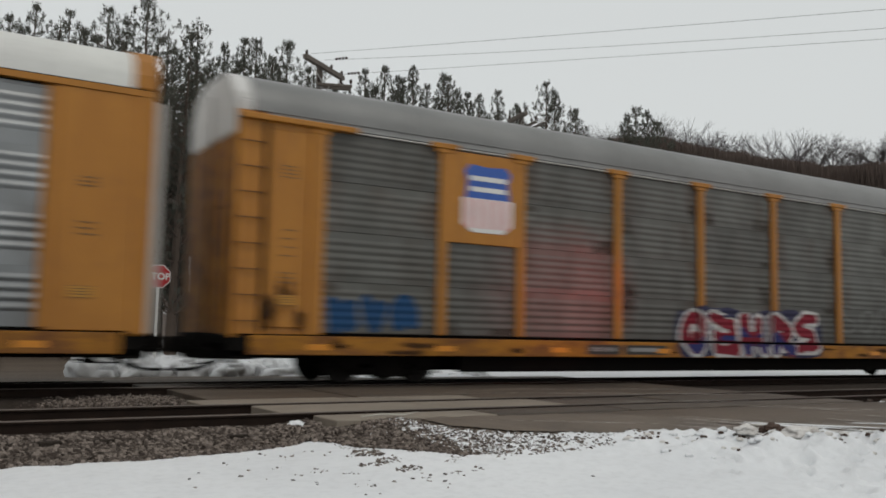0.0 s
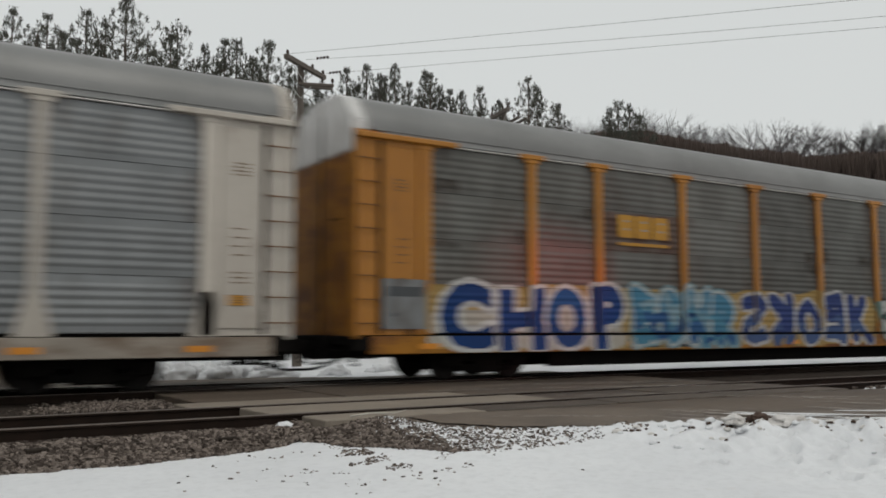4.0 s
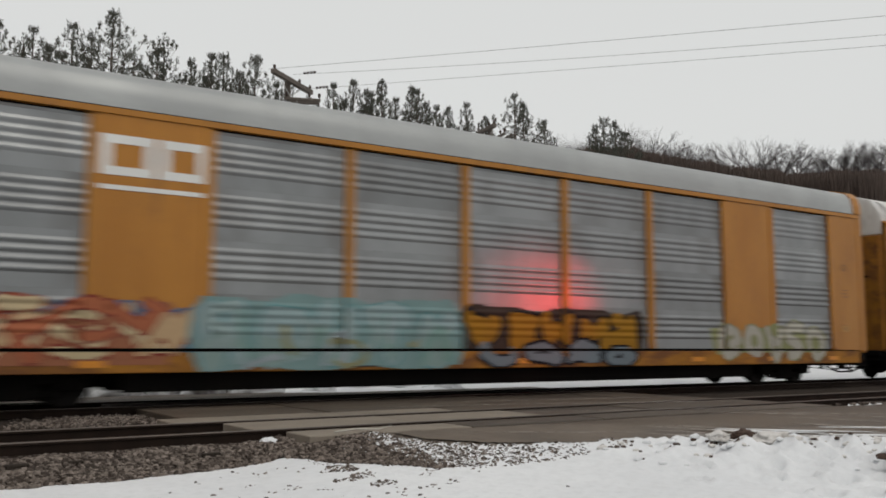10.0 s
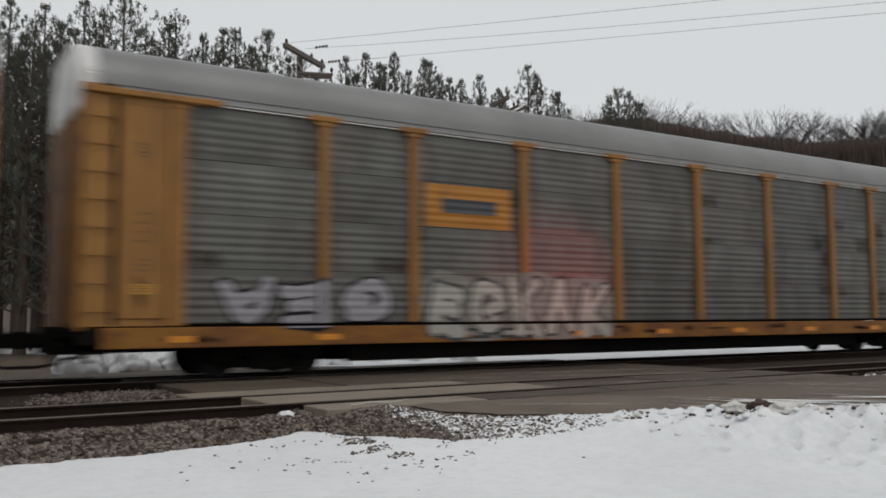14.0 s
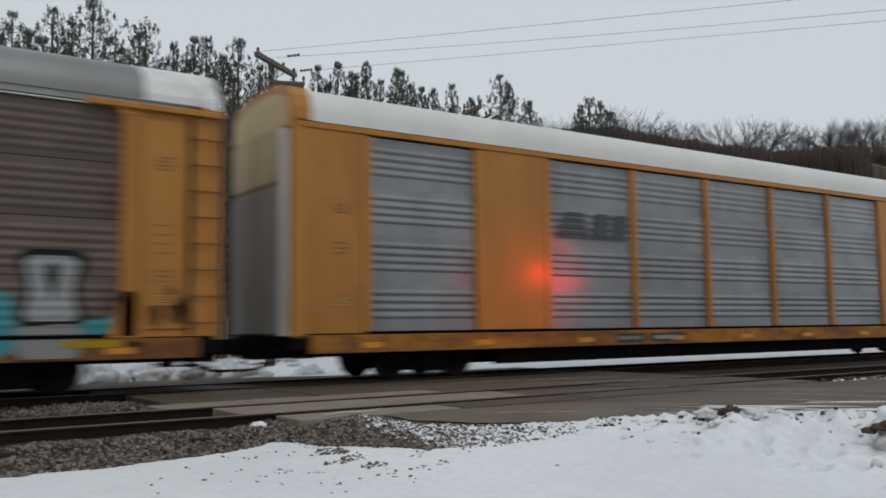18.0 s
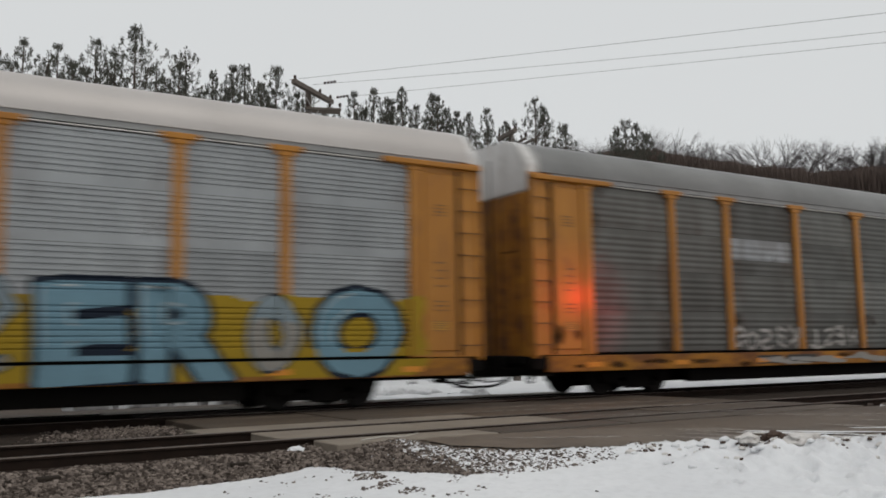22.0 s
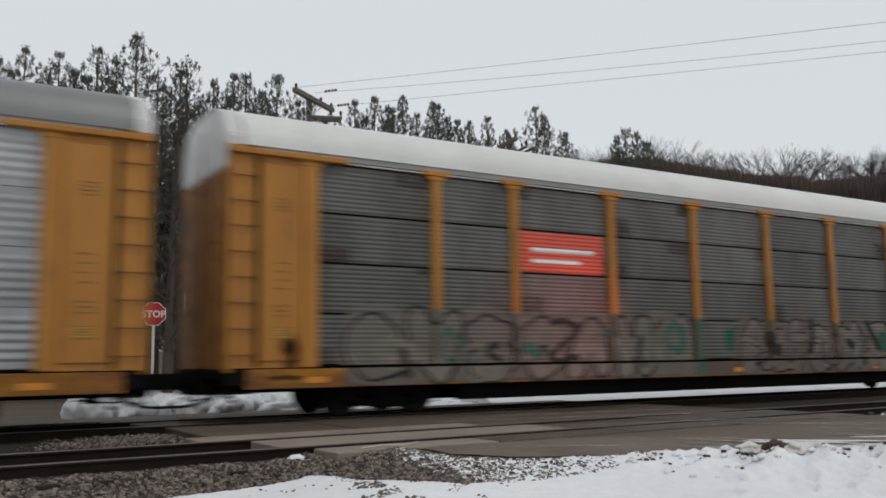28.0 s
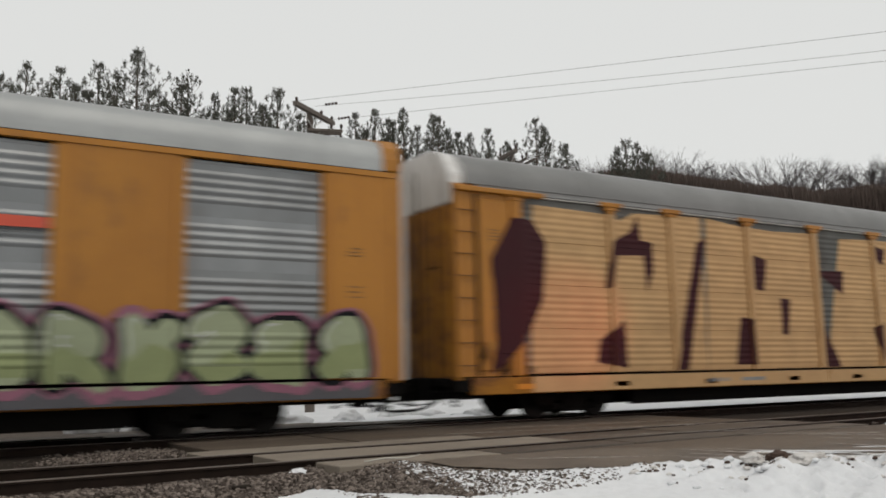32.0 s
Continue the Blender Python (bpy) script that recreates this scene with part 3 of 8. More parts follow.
for i in range(3600):
    x, y = rnd.uniform(15.3, 24), rnd.uniform(8.6, 10.65)
    if not inside(x, y, ROAD) and (y > 9.5 or noise.noise(Vector((x * 2.0, y * 3.0, 4.0))) > -0.15):
        spots.append((x, y, -0.17 if y > 10.3 else max(bed_z(y), ground_z(x, y)), rnd.uniform(0.03, 0.075)))
stones("ballast_stones", spots, "loose grey crushed stones beside the rails and over the snow")
# gravel shoulder along the road's near edge
SX, SY = axis((3.5, 6.6, 0.08)), axis((7.5, 10.1, 0.08))
tagged(sheet("gravel_shoulder", SX, SY, lambda x, y: max(ground_z(x, y), -0.3) + 0.006 + 0.01 * noise.noise(Vector((x * 6, y * 6, 2))), BALLAST,
             lambda x, y: inside(x, y, WEDGE) and x + 0.5 * noise.noise(Vector((x * 3, y * 3, 0))) < 5.0), "grey gravel shoulder between road and snow", "gravel", kind="structure")
bm = bmesh.new()
tube(bm, [(5.0, 9.98, 0.0), (5.25, 9.9, 0.03), (5.55, 9.86, 0.02), (5.75, 9.87, 0.05)], [0.012, 0.012, 0.009, 0.005], 5)
tagged(mesh_object("stick", bm, TWIG_STICK), "pale bare stick lying across the crossing edge", "stick")
# snow patches and ploughed dirty lumps beside the road


EARTH = material("brown_earth", (0.07, 0.042, 0.03), (0.04, 0.025, 0.02), rough=0.9, scale=8, grain=40, bump=0.8)
GRIT_SNOW = material("gritty_snow", (0.62, 0.6, 0.58), (0.4, 0.37, 0.34), rough=0.75, scale=6, grain=26, bump=0.6, stain=(0.16, 0.12, 0.09), stain_scale=5, stain_at=(0.58, 0.7))


def lump(name, x, y, z, sx, sy, sz, mat, label, seed):
    bm = bmesh.new()
    bmesh.ops.create_icosphere(bm, subdivisions=4 if sx > 0.12 else 2, radius=1.0)
    for v in bm.verts:
        k = 1 + 0.35 * noise.noise(v.co * 1.7 + Vector((seed, 0, 0))) + 0.2 * noise.noise(v.co * 4 + Vector((0, seed, 0))) + 0.12 * noise.noise(v.co * 11 + Vector((0, 0, seed)))
        v.co = Vector((v.co.x * sx * k, v.co.y * sy * k, max(v.co.z, -0.4) * sz * k))
    for f in bm.faces:
        f.smooth = True
    ob = tagged(mesh_object(name, bm, mat), label, "snow lump", "ploughed lumps")
    ob.location = (x, y, z if z is not None else max(ground_z(x, y), road_z(x, y) if inside(x, y, ROAD) else -9))
    return ob


lump("dirty_snow_lump", 8.84, 6.88, ground_z(8.84, 6.88) + 0.05, 0.16, 0.11, 0.085, EARTH, "brown clod of earth on ploughed snow", 1)
lump("dirty_snow_lump", 9.02, 6.62, ground_z(9.02, 6.62) + 0.01, 0.32, 0.14, 0.1, GRIT_SNOW, "pale grit-speckled lump of ploughed snow on the bank", 2)
lump("dirty_snow_lump", 8.42, 6.92, ground_z(8.42, 6.92) + 0.03, 0.16, 0.1, 0.07, GRIT_SNOW, "pale grit-speckled lump of ploughed snow on the bank", 3)
for i in range(16):
    lump("earth_crumb", 8.5 + rnd.gauss(0, 0.2), 6.86 + rnd.gauss(0, 0.12), None, rnd.uniform(0.015, 0.045), 0.025, 0.02, EARTH, "small crumb of brown earth on the snow", 90 + i)
lump("snow_lump", 9.85, 5.3, -0.2, 0.5, 0.34, 0.3, SNOW, "white lump of ploughed snow beside the road", 5)
lump("dirty_snow_lump", 9.42, 5.16, -0.24, 0.32, 0.2, 0.24, GRIT_SNOW, "large grit-speckled lump of ploughed snow beside the road", 4)
for k, (a, b, c) in enumerate(((0.1, 0.09, 0.05), (0.1, 0.1, 0.055), (0.11, 0.1, 0.05), (0.1, 0.1, 0.05), (0.1, 0.09, 0.045))):
    lump("earth_crust", 9.12 + 0.06 * k, 5.33 - 0.085 * k, -0.1 + 0.04 * k, a, b, c, EARTH, "dark brown earth crust on a ploughed snow lump", 110 + k)
lump("snow_lump", 8.95, 4.89, None, 0.14, 0.1, 0.1, GRIT_SNOW, "grey lump of ploughed snow beside the road", 6)
lump("snow_lump", 7.85, 4.4, None, 0.06, 0.05, 0.07, GRIT_SNOW, "grey lump of ploughed snow beside the road", 14)
lump("snow_lump", 8.49, 4.9, None, 0.07, 0.06, 0.06, GRIT_SNOW, "grey lump of ploughed snow beside the road", 15)
lump("snow_patch", 5.62, 9.25, -0.1, 0.3, 0.16, 0.04, SNOW, "flat white patch of snow on the asphalt", 7)
lump("snow_lump", 4.32, 10.42, -0.14, 0.13, 0.09, 0.07, SNOW, "small white lump of snow on the ballast", 8)
for i in range(9):  # a ploughed bank across the foot of the signs
    x = 4.1 + 0.55 * i + rnd.uniform(-0.1, 0.1)
    lump("snow_lump", x, 22.2 + rnd.uniform(-0.25, 0.25), -0.12, rnd.uniform(0.45, 0.65), rnd.uniform(0.35, 0.5), (0.42 + 0.2 * max(0.0, min(1.0, (6.0 - x) / 2.0))) * rnd.uniform(0.85, 1.15), SNOW, "rough white heap of ploughed snow beyond the tracks", 140 + i)
for i in range(9):
    lump("snow_lump", rnd.uniform(8.0, 16.0), rnd.uniform(21.5, 24), -0.2, rnd.uniform(0.3, 0.8), 0.3, rnd.uniform(0.15, 0.3), SNOW, "low white heap of snow beyond the tracks", 10 + i)
for i in range(80):  # grit and earth thrown up along the crest of the bank
    x = rnd.uniform(7.2, 11.0)
    y = 7.62 - (x - 7.7) * 0.6 - 0.25 - abs(rnd.gauss(0.0, 0.28))
    s = rnd.uniform(0.008, 0.024)
    lump("earth_crumb", x, y, None, s * 1.6, s * 1.1, s, EARTH if rnd.random() < 0.5 else GRIT_SNOW, "small crumb of brown earth on the snow", 300 + i)
for i in range(110):  # crumbs of ploughed snow on the bank
    x = rnd.uniform(7.0, 13.0)
    y = 7.6 - (x - 7.7) * 0.6 - abs(rnd.gauss(0.1, 0.5))
    s = rnd.uniform(0.015, 0.05)
    lump("snow_crumb", x, y, None, s * 1.5, s, s * 0.8, SNOW if rnd.random() < 0.6 else GRIT_SNOW, "small crumb of ploughed snow on the bank", 60 + i)
for i, (x0, y0, x1, y1, w) in enumerate(SALT):
    verts, faces = [], []
    for k in range(17):
        u = k / 16
        h = w * math.sin(math.pi * (0.03 + 0.94 * u)) * (1 + 0.5 * noise.noise(Vector((u * 5, i, 0))))
        cx, cy = x0 + (x1 - x0) * u, y0 + (y1 - y0) * u + 0.08 * noise.noise(Vector((u * 3, i, 4)))
        nx, ny = -(y1 - y0), x1 - x0
        q = math.hypot(nx, ny)
        for d in (-h, h):
            x, y = cx + nx / q * d, cy + ny / q * d
            verts.append((x, y, (road_z(x, y) if y < 9.94 else -0.012) + 0.018))
        if k:
            b = 2 * k - 2
            faces.append((b, b + 1, b + 3, b + 2))
    me = bpy.data.meshes.new("salt_streak")
    me.from_pydata(verts, [], faces)
    me.materials.append(worn(0.5, 0.47, 0.43, 0.75, False))
    tagged(new("salt_streak", me), "thin pale streak of salt and packed snow on the road", "road streak", "salt streaks on the road")
for x0, y0, x1, y1, w in STREAKS:
    ob = lump("snow_streak", (x0 + x1) / 2, (y0 + y1) / 2, road_z(x0, (y0 + y1) / 2) - 0.002, math.hypot(x1 - x0, y1 - y0) / 2, w, 0.012, SNOW, "thin streak of packed snow on the asphalt", 30 + x0)
    ob.rotation_euler.z = math.atan2(y1 - y0, x1 - x0)


# ---- trees, poles, sign ----
def pine(h, seed, spread=0.5, step=0.24, gaps=0.1):
    """A white pine: a straight leader, whorls of upswept limbs, small tufts of needles. spread: how fast the crown widens below its tip."""
    r = random.Random(seed)
    top = tagged(new("pine_tree"), "ragged dark green pine standing at the edge of the woods", "pine tree", "row of pines")
    trunk, verts, faces = bmesh.new(), [], []
    lean = r.uniform(-0.25, 0.25)
    tube(trunk, [(0, 0, -0.5), (lean * 0.3, 0, h * 0.5), (lean, 0, h * 0.98)], [0.2, 0.085, 0.01], 7)

    def tuft(p, s, d0, count):
        for k in range(count):
            d = (d0 + Vector((r.gauss(0, 0.42), r.gauss(0, 0.42), r.gauss(0.1, 0.4)))).normalized()
            u = d.orthogonal().normalized()
            u = (u * math.cos(k * 2.4) + d.cross(u) * math.sin(k * 2.4)) * s * r.uniform(0.07, 0.13)
            o = p + Vector((r.gauss(0, 0.22), r.gauss(0, 0.22), r.gauss(0, 0.22))) * s
            e = o + d * s * r.uniform(0.55, 1.1)
            m = o.lerp(e, 0.55)
            b = len(verts)
            verts.extend((o, m + u, e, m - u))
            faces.append((b, b + 1, b + 2, b + 3))

    z = h * 0.12
    while z < h * 0.985:
        down = h - z
        high = z > h * 0.5
        reach = min(spread * down, h * 0.22) * r.uniform(0.7, 1.15) + 0.05
        turn = r.uniform(0, 6.28)
        for k in range(6 if high else 4):
            if r.random() < gaps:
                continue
            a = turn + k * (2 * math.pi / (6 if high else 4)) + r.uniform(-0.35, 0.35)
            ln = reach * r.uniform(0.6, 1.12)
            out = Vector((math.cos(a), math.sin(a), 0))
            p0 = Vector((lean * z / h, 0, z))
            p1 = p0 + out * ln * 0.66 + Vector((0, 0, ln * r.uniform(0.12, 0.36)))
            p2 = p1 + out * ln * 0.34 + Vector((0, 0, ln * r.uniform(0.22, 0.6)))
            f = z / h
            tube(trunk, [p0, p1, p2], [0.035 * (1.15 - f), 0.022 * (1.15 - f), 0.005], 4)
            for q in range(max(2, int(ln / (0.1 if high else 0.22)))):
                w = 1.0 - r.random() ** 2.3 * 0.9
                c = p0.lerp(p1, w / 0.6) if w < 0.6 else p1.lerp(p2, (w - 0.6) / 0.4)
                side = Vector((-out.y, out.x, 0)) * r.gauss(0, 0.14) * min(1.0, ln)
                tuft(c + side + Vector((0, 0, r.uniform(0.0, 0.12))), r.uniform(0.085, 0.135) if high else 0.26, (out * 0.4 + Vector((0, 0, 1.2))), 8 if high else 5)
            for q in range(3):
                tuft(p2 + Vector((0, 0, 0.08 * q - 0.03)), 0.12 - 0.025 * q, Vector((0, 0, 1.6)), 7)
        z += step * r.uniform(0.8, 1.5) * (1.15 if high else 1.8)
    for q in range(9):
        tuft(Vector((lean, 0, h * (0.93 + 0.008 * q))), 0.11, Vector((0, 0, 1.0)), 10)
    part("trunk", trunk, BARK, top)
    me = bpy.data.meshes.new("crown")
    me.from_pydata(verts, [], faces)
    me.materials.append(NEEDLE)
    ob = new("crown", me)
    ob.parent = top
    return top


def place(az, dist):
    return dist * math.sin(radians(az)), dist * math.cos(radians(az))


FULL = [pine(10.0, 11, 0.54, 0.2, 0.05), pine(10.0, 12, 0.48, 0.22, 0.1)]  # broad crowns
RAGGED = [pine(10.0, 13, 0.44, 0.24, 0.2), pine(10.0, 14, 0.4, 0.25, 0.25)]  # open crowns
SLIM = [pine(10.0, 15, 0.3, 0.19, 0.1), pine(10.0, 16, 0.36, 0.21, 0.12)]  # narrow spires
used = set()


def plant(base, x, y, h, turn):
    m = pose(x, y, ground_z(x, y), 0, 0, turn) @ Matrix.Scale(h / 10.0, 4)
    if base not in used:
        used.add(base)
        base.matrix_basis = m
        return
    ob = copy_thing(base, Matrix.Identity(4))
    ob.matrix_basis = m


# direction, height over the horizon (degrees) and habit of each pine of the front row
ROW = ((3.2, 18.0, "r"), (4.5, 17.8, "f"), (5.69, 18.5, "r"), (6.9, 18.2, "r"), (7.8, 18.6, "r"), (8.8, 17.6, "s"), (10.1, 19.0, "r"), (11.0, 18.4, "s"), (12.21, 20.0, "f"), (13.5, 18.1, "r"), (14.6, 18.2, "s"),
       (15.69, 19.1, "r"), (17.15, 17.9, "s"), (18.2, 18.1, "s"), (19.05, 18.2, "f"), (20.2, 17.2, "s"), (21.13, 18.2, "f"), (22.48, 16.6, "s"), (24.6, 15.6, "s"), (26.1, 16.8, "s"), (26.8, 15.8, "s"), (27.62, 17.0, "s"),
       (28.2, 16.6, "s"), (28.65, 16.3, "s"), (29.78, 17.1, "s"), (30.32, 16.0, "s"), (31.05, 16.7, "s"), (31.85, 16.5, "s"), (32.5, 15.9, "s"), (32.95, 15.5, "s"), (33.98, 15.4, "s"), (35.11, 15.7, "s"),
       (35.96, 14.9, "s"), (38.26, 16.3, "f"), (39.15, 15.7, "s"), (40.1, 14.5, "s"), (43.36, 14.1, "s"), (44.06, 14.6, "f"), (44.64, 14.4, "s"), (45.38, 13.7, "f"))
HABIT = {"f": FULL, "r": RAGGED, "s": SLIM}
for i, (az, el, habit) in enumerate(ROW):
    d = (41 + (i * 7 % 5) * 1.6) if az < 25 else 48 + i % 3 if az < 37 else 54 + i % 3
    x, y = place(az, d)
    plant(HABIT[habit][i % 2], x, y, EYE[2] + d * math.tan(radians(el)) - ground_z(x, y), i * 67.0)
for i in range(27):  # the dark ranks behind
    az = 1.0 + i * 1.42
    d = 53 + (i * 5 % 7) * 1.5
    x, y = place(az, d)
    el = (17.2 if az < 13 else 16.8 if az < 22 else 14.9 - max(0.0, az - 27) * 0.1) - (i % 3) * 0.5
    plant((FULL + RAGGED)[(i * 3) % 4], x, y, EYE[2] + d * math.tan(radians(el)) - ground_z(x, y), i * 131.0)


def bare_tree(seed):
    """A leafless hardwood with a forked trunk and a domed crown of fine twigs."""
    r = random.Random(seed)
    top = tagged(new("bare_tree"), "leafless grey-brown hardwood on the wooded hill", "bare tree", "woods on the hill")
    bm, tw = bmesh.new(), bmesh.new()

    def grow(p, d, ln, rad, depth):
        e = p + d * ln
        if depth < 3:
            mid = p.lerp(e, 0.5) + Vector((r.gauss(0, 0.06), r.gauss(0, 0.06), 0)) * ln
            tube(bm if depth < 2 else tw, [p, mid, e], [rad, rad * 0.85, rad * 0.7], 5)
        else:
            tube(tw, [p, e], [rad, rad * 0.6], 3)
        if depth >= 5 or (depth > 2 and ((e.x * e.x + e.y * e.y) / 10.0 + ((e.z - 5.0) / 3.2) ** 2 > 1.0)):
            return
        for k in range((4, 3, 3, 3, 2, 2)[depth]):
            a = r.uniform(0, 6.28) + k * 2.1
            wide = (0.5, 0.45, 0.5, 0.6, 0.7, 0.8)[depth] * r.uniform(0.5, 1.3)
            pull = (e - Vector((0, 0, 4.3))).normalized() * (0.0, 0.1, 0.4, 0.5, 0.4, 0.3)[depth]
            nd = (d + pull + Vector((math.cos(a), math.sin(a), 0)) * wide + Vector((0, 0, 0.06))).normalized()
            grow(e, nd, (2.0, 1.5, 1.2, 1.0, 0.8, 0.5)[depth] * r.uniform(0.7, 1.2), (0.075, 0.045, 0.026, 0.013, 0.008, 0.006)[depth], depth + 1)

    grow(Vector((0, 0, -0.4)), Vector((0, 0, 1)), 2.2, 0.11, 0)
    part("trunk", bm, TWIG, top)
    part("crown", tw, TWIG, top)
    return top


WOODS = [bare_tree(s) for s in (21, 22, 23, 24, 25)]
hs = {}
for w in WOODS:
    hs[w] = max(v.co.z for c in w.children for v in c.data.vertices)
r2 = random.Random(8)
# the outline of the wooded crest and of the brush on its near bank: direction, height over the horizon
CREST = ((40.0, 13.6), (44.0, 13.9), (46.26, 14.1), (47.08, 13.3), (48.77, 13.35), (50.95, 12.8), (52.6, 13.05), (53.97, 12.4), (56.04, 12.5), (57.0, 11.8), (58.76, 12.1), (60.5, 11.8), (62.5, 11.8), (66.0, 11.6))
BANK = ((40.0, 12.6), (45.4, 12.7), (47.7, 12.1), (50.26, 11.5), (52.87, 11.0), (55.4, 10.5), (57.9, 10.4), (61.0, 10.2), (66.0, 9.8))


def outline(line, az):
    for (a0, e0), (a1, e1) in zip(line, line[1:]):
        if a0 <= az <= a1:
            return e0 + (e1 - e0) * (az - a0) / (a1 - a0)
    return line[-1][1]


for i in range(80):
    front = i < 36
    az = 39.5 + 27.0 * (i / 36 if front else ((i * 1.618) % 27) / 27) + r2.uniform(-0.25, 0.25)
    thick = 57.2 < az < 59.8
    d = r2.uniform(186, 198) if front else r2.uniform(200, 214)
    x, y = place(az, d)
    g = ground_z(x, y)
    h = max(5.5, EYE[2] + d * math.tan(radians(outline(CREST, az) - (abs(r2.gauss(0, 0.18)) - 0.1 if front else r2.uniform(0.5, 1.4)))) - g)
    base = WOODS[i % 5]
    s = h / hs[base]
    m = pose(x, y, g, 0, 0, r2.uniform(0, 360)) @ Matrix.Diagonal((s * 1.15, s * 1.15, s, 1))
    for k in range(4 if thick and front else 1):
        m = pose(r2.uniform(-3, 3) * k, r2.uniform(-4, 0) * k, 0) @ m
        if base not in used:
            used.add(base)
            base.matrix_basis = m
        else:
            copy_thing(base, Matrix.Identity(4)).matrix_basis = m
# brown rock showing through the woods
ROCK = material("brown_rock", (0.12, 0.09, 0.064), (0.05, 0.04, 0.033), rough=0.9, scale=0.5, grain=2.5, bump=0.5, stain=(0.17, 0.13, 0.085), stain_scale=0.4)
outcrop = tagged(new("rock_outcrop"), "brown weathered rock outcrop on the wooded hillside", "rock outcrop")
for i in range(26):
    x, y = place(60.3 + 0.21 * i + r2.uniform(-0.2, 0.2), 170 + r2.uniform(-2, 2))
    z = EYE[2] + 170 * math.tan(radians(9.2 - 0.05 * (i % 5) - 1.1 * (i % 3 == 2)))
    w, t = r2.uniform(0.8, 1.6), r2.uniform(2.6, 4.2)
    bm = boxes((x - w, x + w, y - 1.4, y + 1.4, z - t, z), bevel=0.3)
    for v in bm.verts:
        v.co += 0.35 * Vector((noise.noise(v.co * 0.6), noise.noise(v.co * 0.6 + Vector((9, 0, 0))), noise.noise(v.co * 0.6 + Vector((0, 9, 0)))))
    part("rock", bm, ROCK, outcrop)
tagged(sheet("wooded_slope", axis((-120, 380, 6)), axis((60, 330, 5)), slope_z, SLOPE, lambda x, y: y + 0.6 * x > 97), "brown leaf-littered slope with snow patches under bare woods", "wooded slope", kind="structure")
# brown undergrowth along the foot of the hill
verts, faces = [], []
for i in range(26000):
    az = r2.uniform(26, 66)
    d = r2.uniform(150, 172) if az > 38 else r2.uniform(58, 110)
    x, y = place(az, d)
    g = ground_z(x, y)
    if az > 38:
        low = 0.0
        if az > 60.0:  # in front of the rock the brush is low
            low, d = (1.9, r2.uniform(150, 167)) if i % 3 else (0.0, r2.uniform(174, 182))
            x, y = place(az, d)
            g = ground_z(x, y)
        h = EYE[2] + d * math.tan(radians(outline(BANK, az) - low + 0.45 * noise.noise(Vector((az * 1.3, 2.0, 0))) - abs(r2.gauss(0, 0.5)))) - g
        if h < 0.3:
            continue
    else:
        h = r2.uniform(0.8, 3.4)
    for k in range(4):
        a, w = r2.uniform(0, 6.28), r2.uniform(0.03, 0.09)
        tx, ty = r2.gauss(0, 0.9), r2.gauss(0, 0.9)
        b = len(verts)
        ox, oy = w * math.cos(a), w * math.sin(a)
        verts += [(x + ox, y + oy, g - 0.2), (x - ox, y - oy, g - 0.2), (x + tx - ox * 0.4, y + ty - oy * 0.4, g + h), (x + tx + ox * 0.4, y + ty + oy * 0.4, g + h)]
        faces.append((b, b + 1, b + 2, b + 3))
me = bpy.data.meshes.new("undergrowth")
me.from_pydata(verts, [], faces)
me.materials.append(BRUSH)
tagged(new("undergrowth", me), "dense brown leafless undergrowth at the foot of the hill", "undergrowth", kind="stuff")


# an unseen dark wall, brown as woods, closes the place and dims the side light
bm = bmesh.new()
ring = []
for i in range(90):
    a = radians(-115 - 130.0 * i / 89)
    d = 46 + 3 * math.sin(i * 1.7)
    ring.append((d * math.cos(a + radians(0)) * 1.4, d * math.sin(a), 13.0 + 3.0 * noise.noise(Vector((i * 0.21, 0, 0))) + 1.2 * noise.noise(Vector((i * 0.9, 4, 0)))))
ring = [(x * 1.0, -abs(y), h) for x, y, h in ring]
lo = [bm.verts.new((x, y, -1.0)) for x, y, h in ring]
hi = [bm.verts.new((x * 1.08, y * 1.08, h)) for x, y, h in ring]
for i in range(89):
    bm.faces.new((lo[i], lo[i + 1], hi[i + 1], hi[i]))
tagged(mesh_object("backdrop", bm, BRUSH), "unseen dark brown wall added to dim the near-side light", "woods", kind="structure")


def wire(pts, parent, r=0.012, sag=0.0):
    bm = bmesh.new()
    a, b = Vector(pts[0]), Vector(pts[1])
    p = [a.lerp(b, i / 16) - Vector((0, 0, sag * 4 * (i / 16) * (1 - i / 16))) for i in range(17)]
    tube(bm, p, [r] * 17, 5)
    part("wire", bm, WIRE, parent)


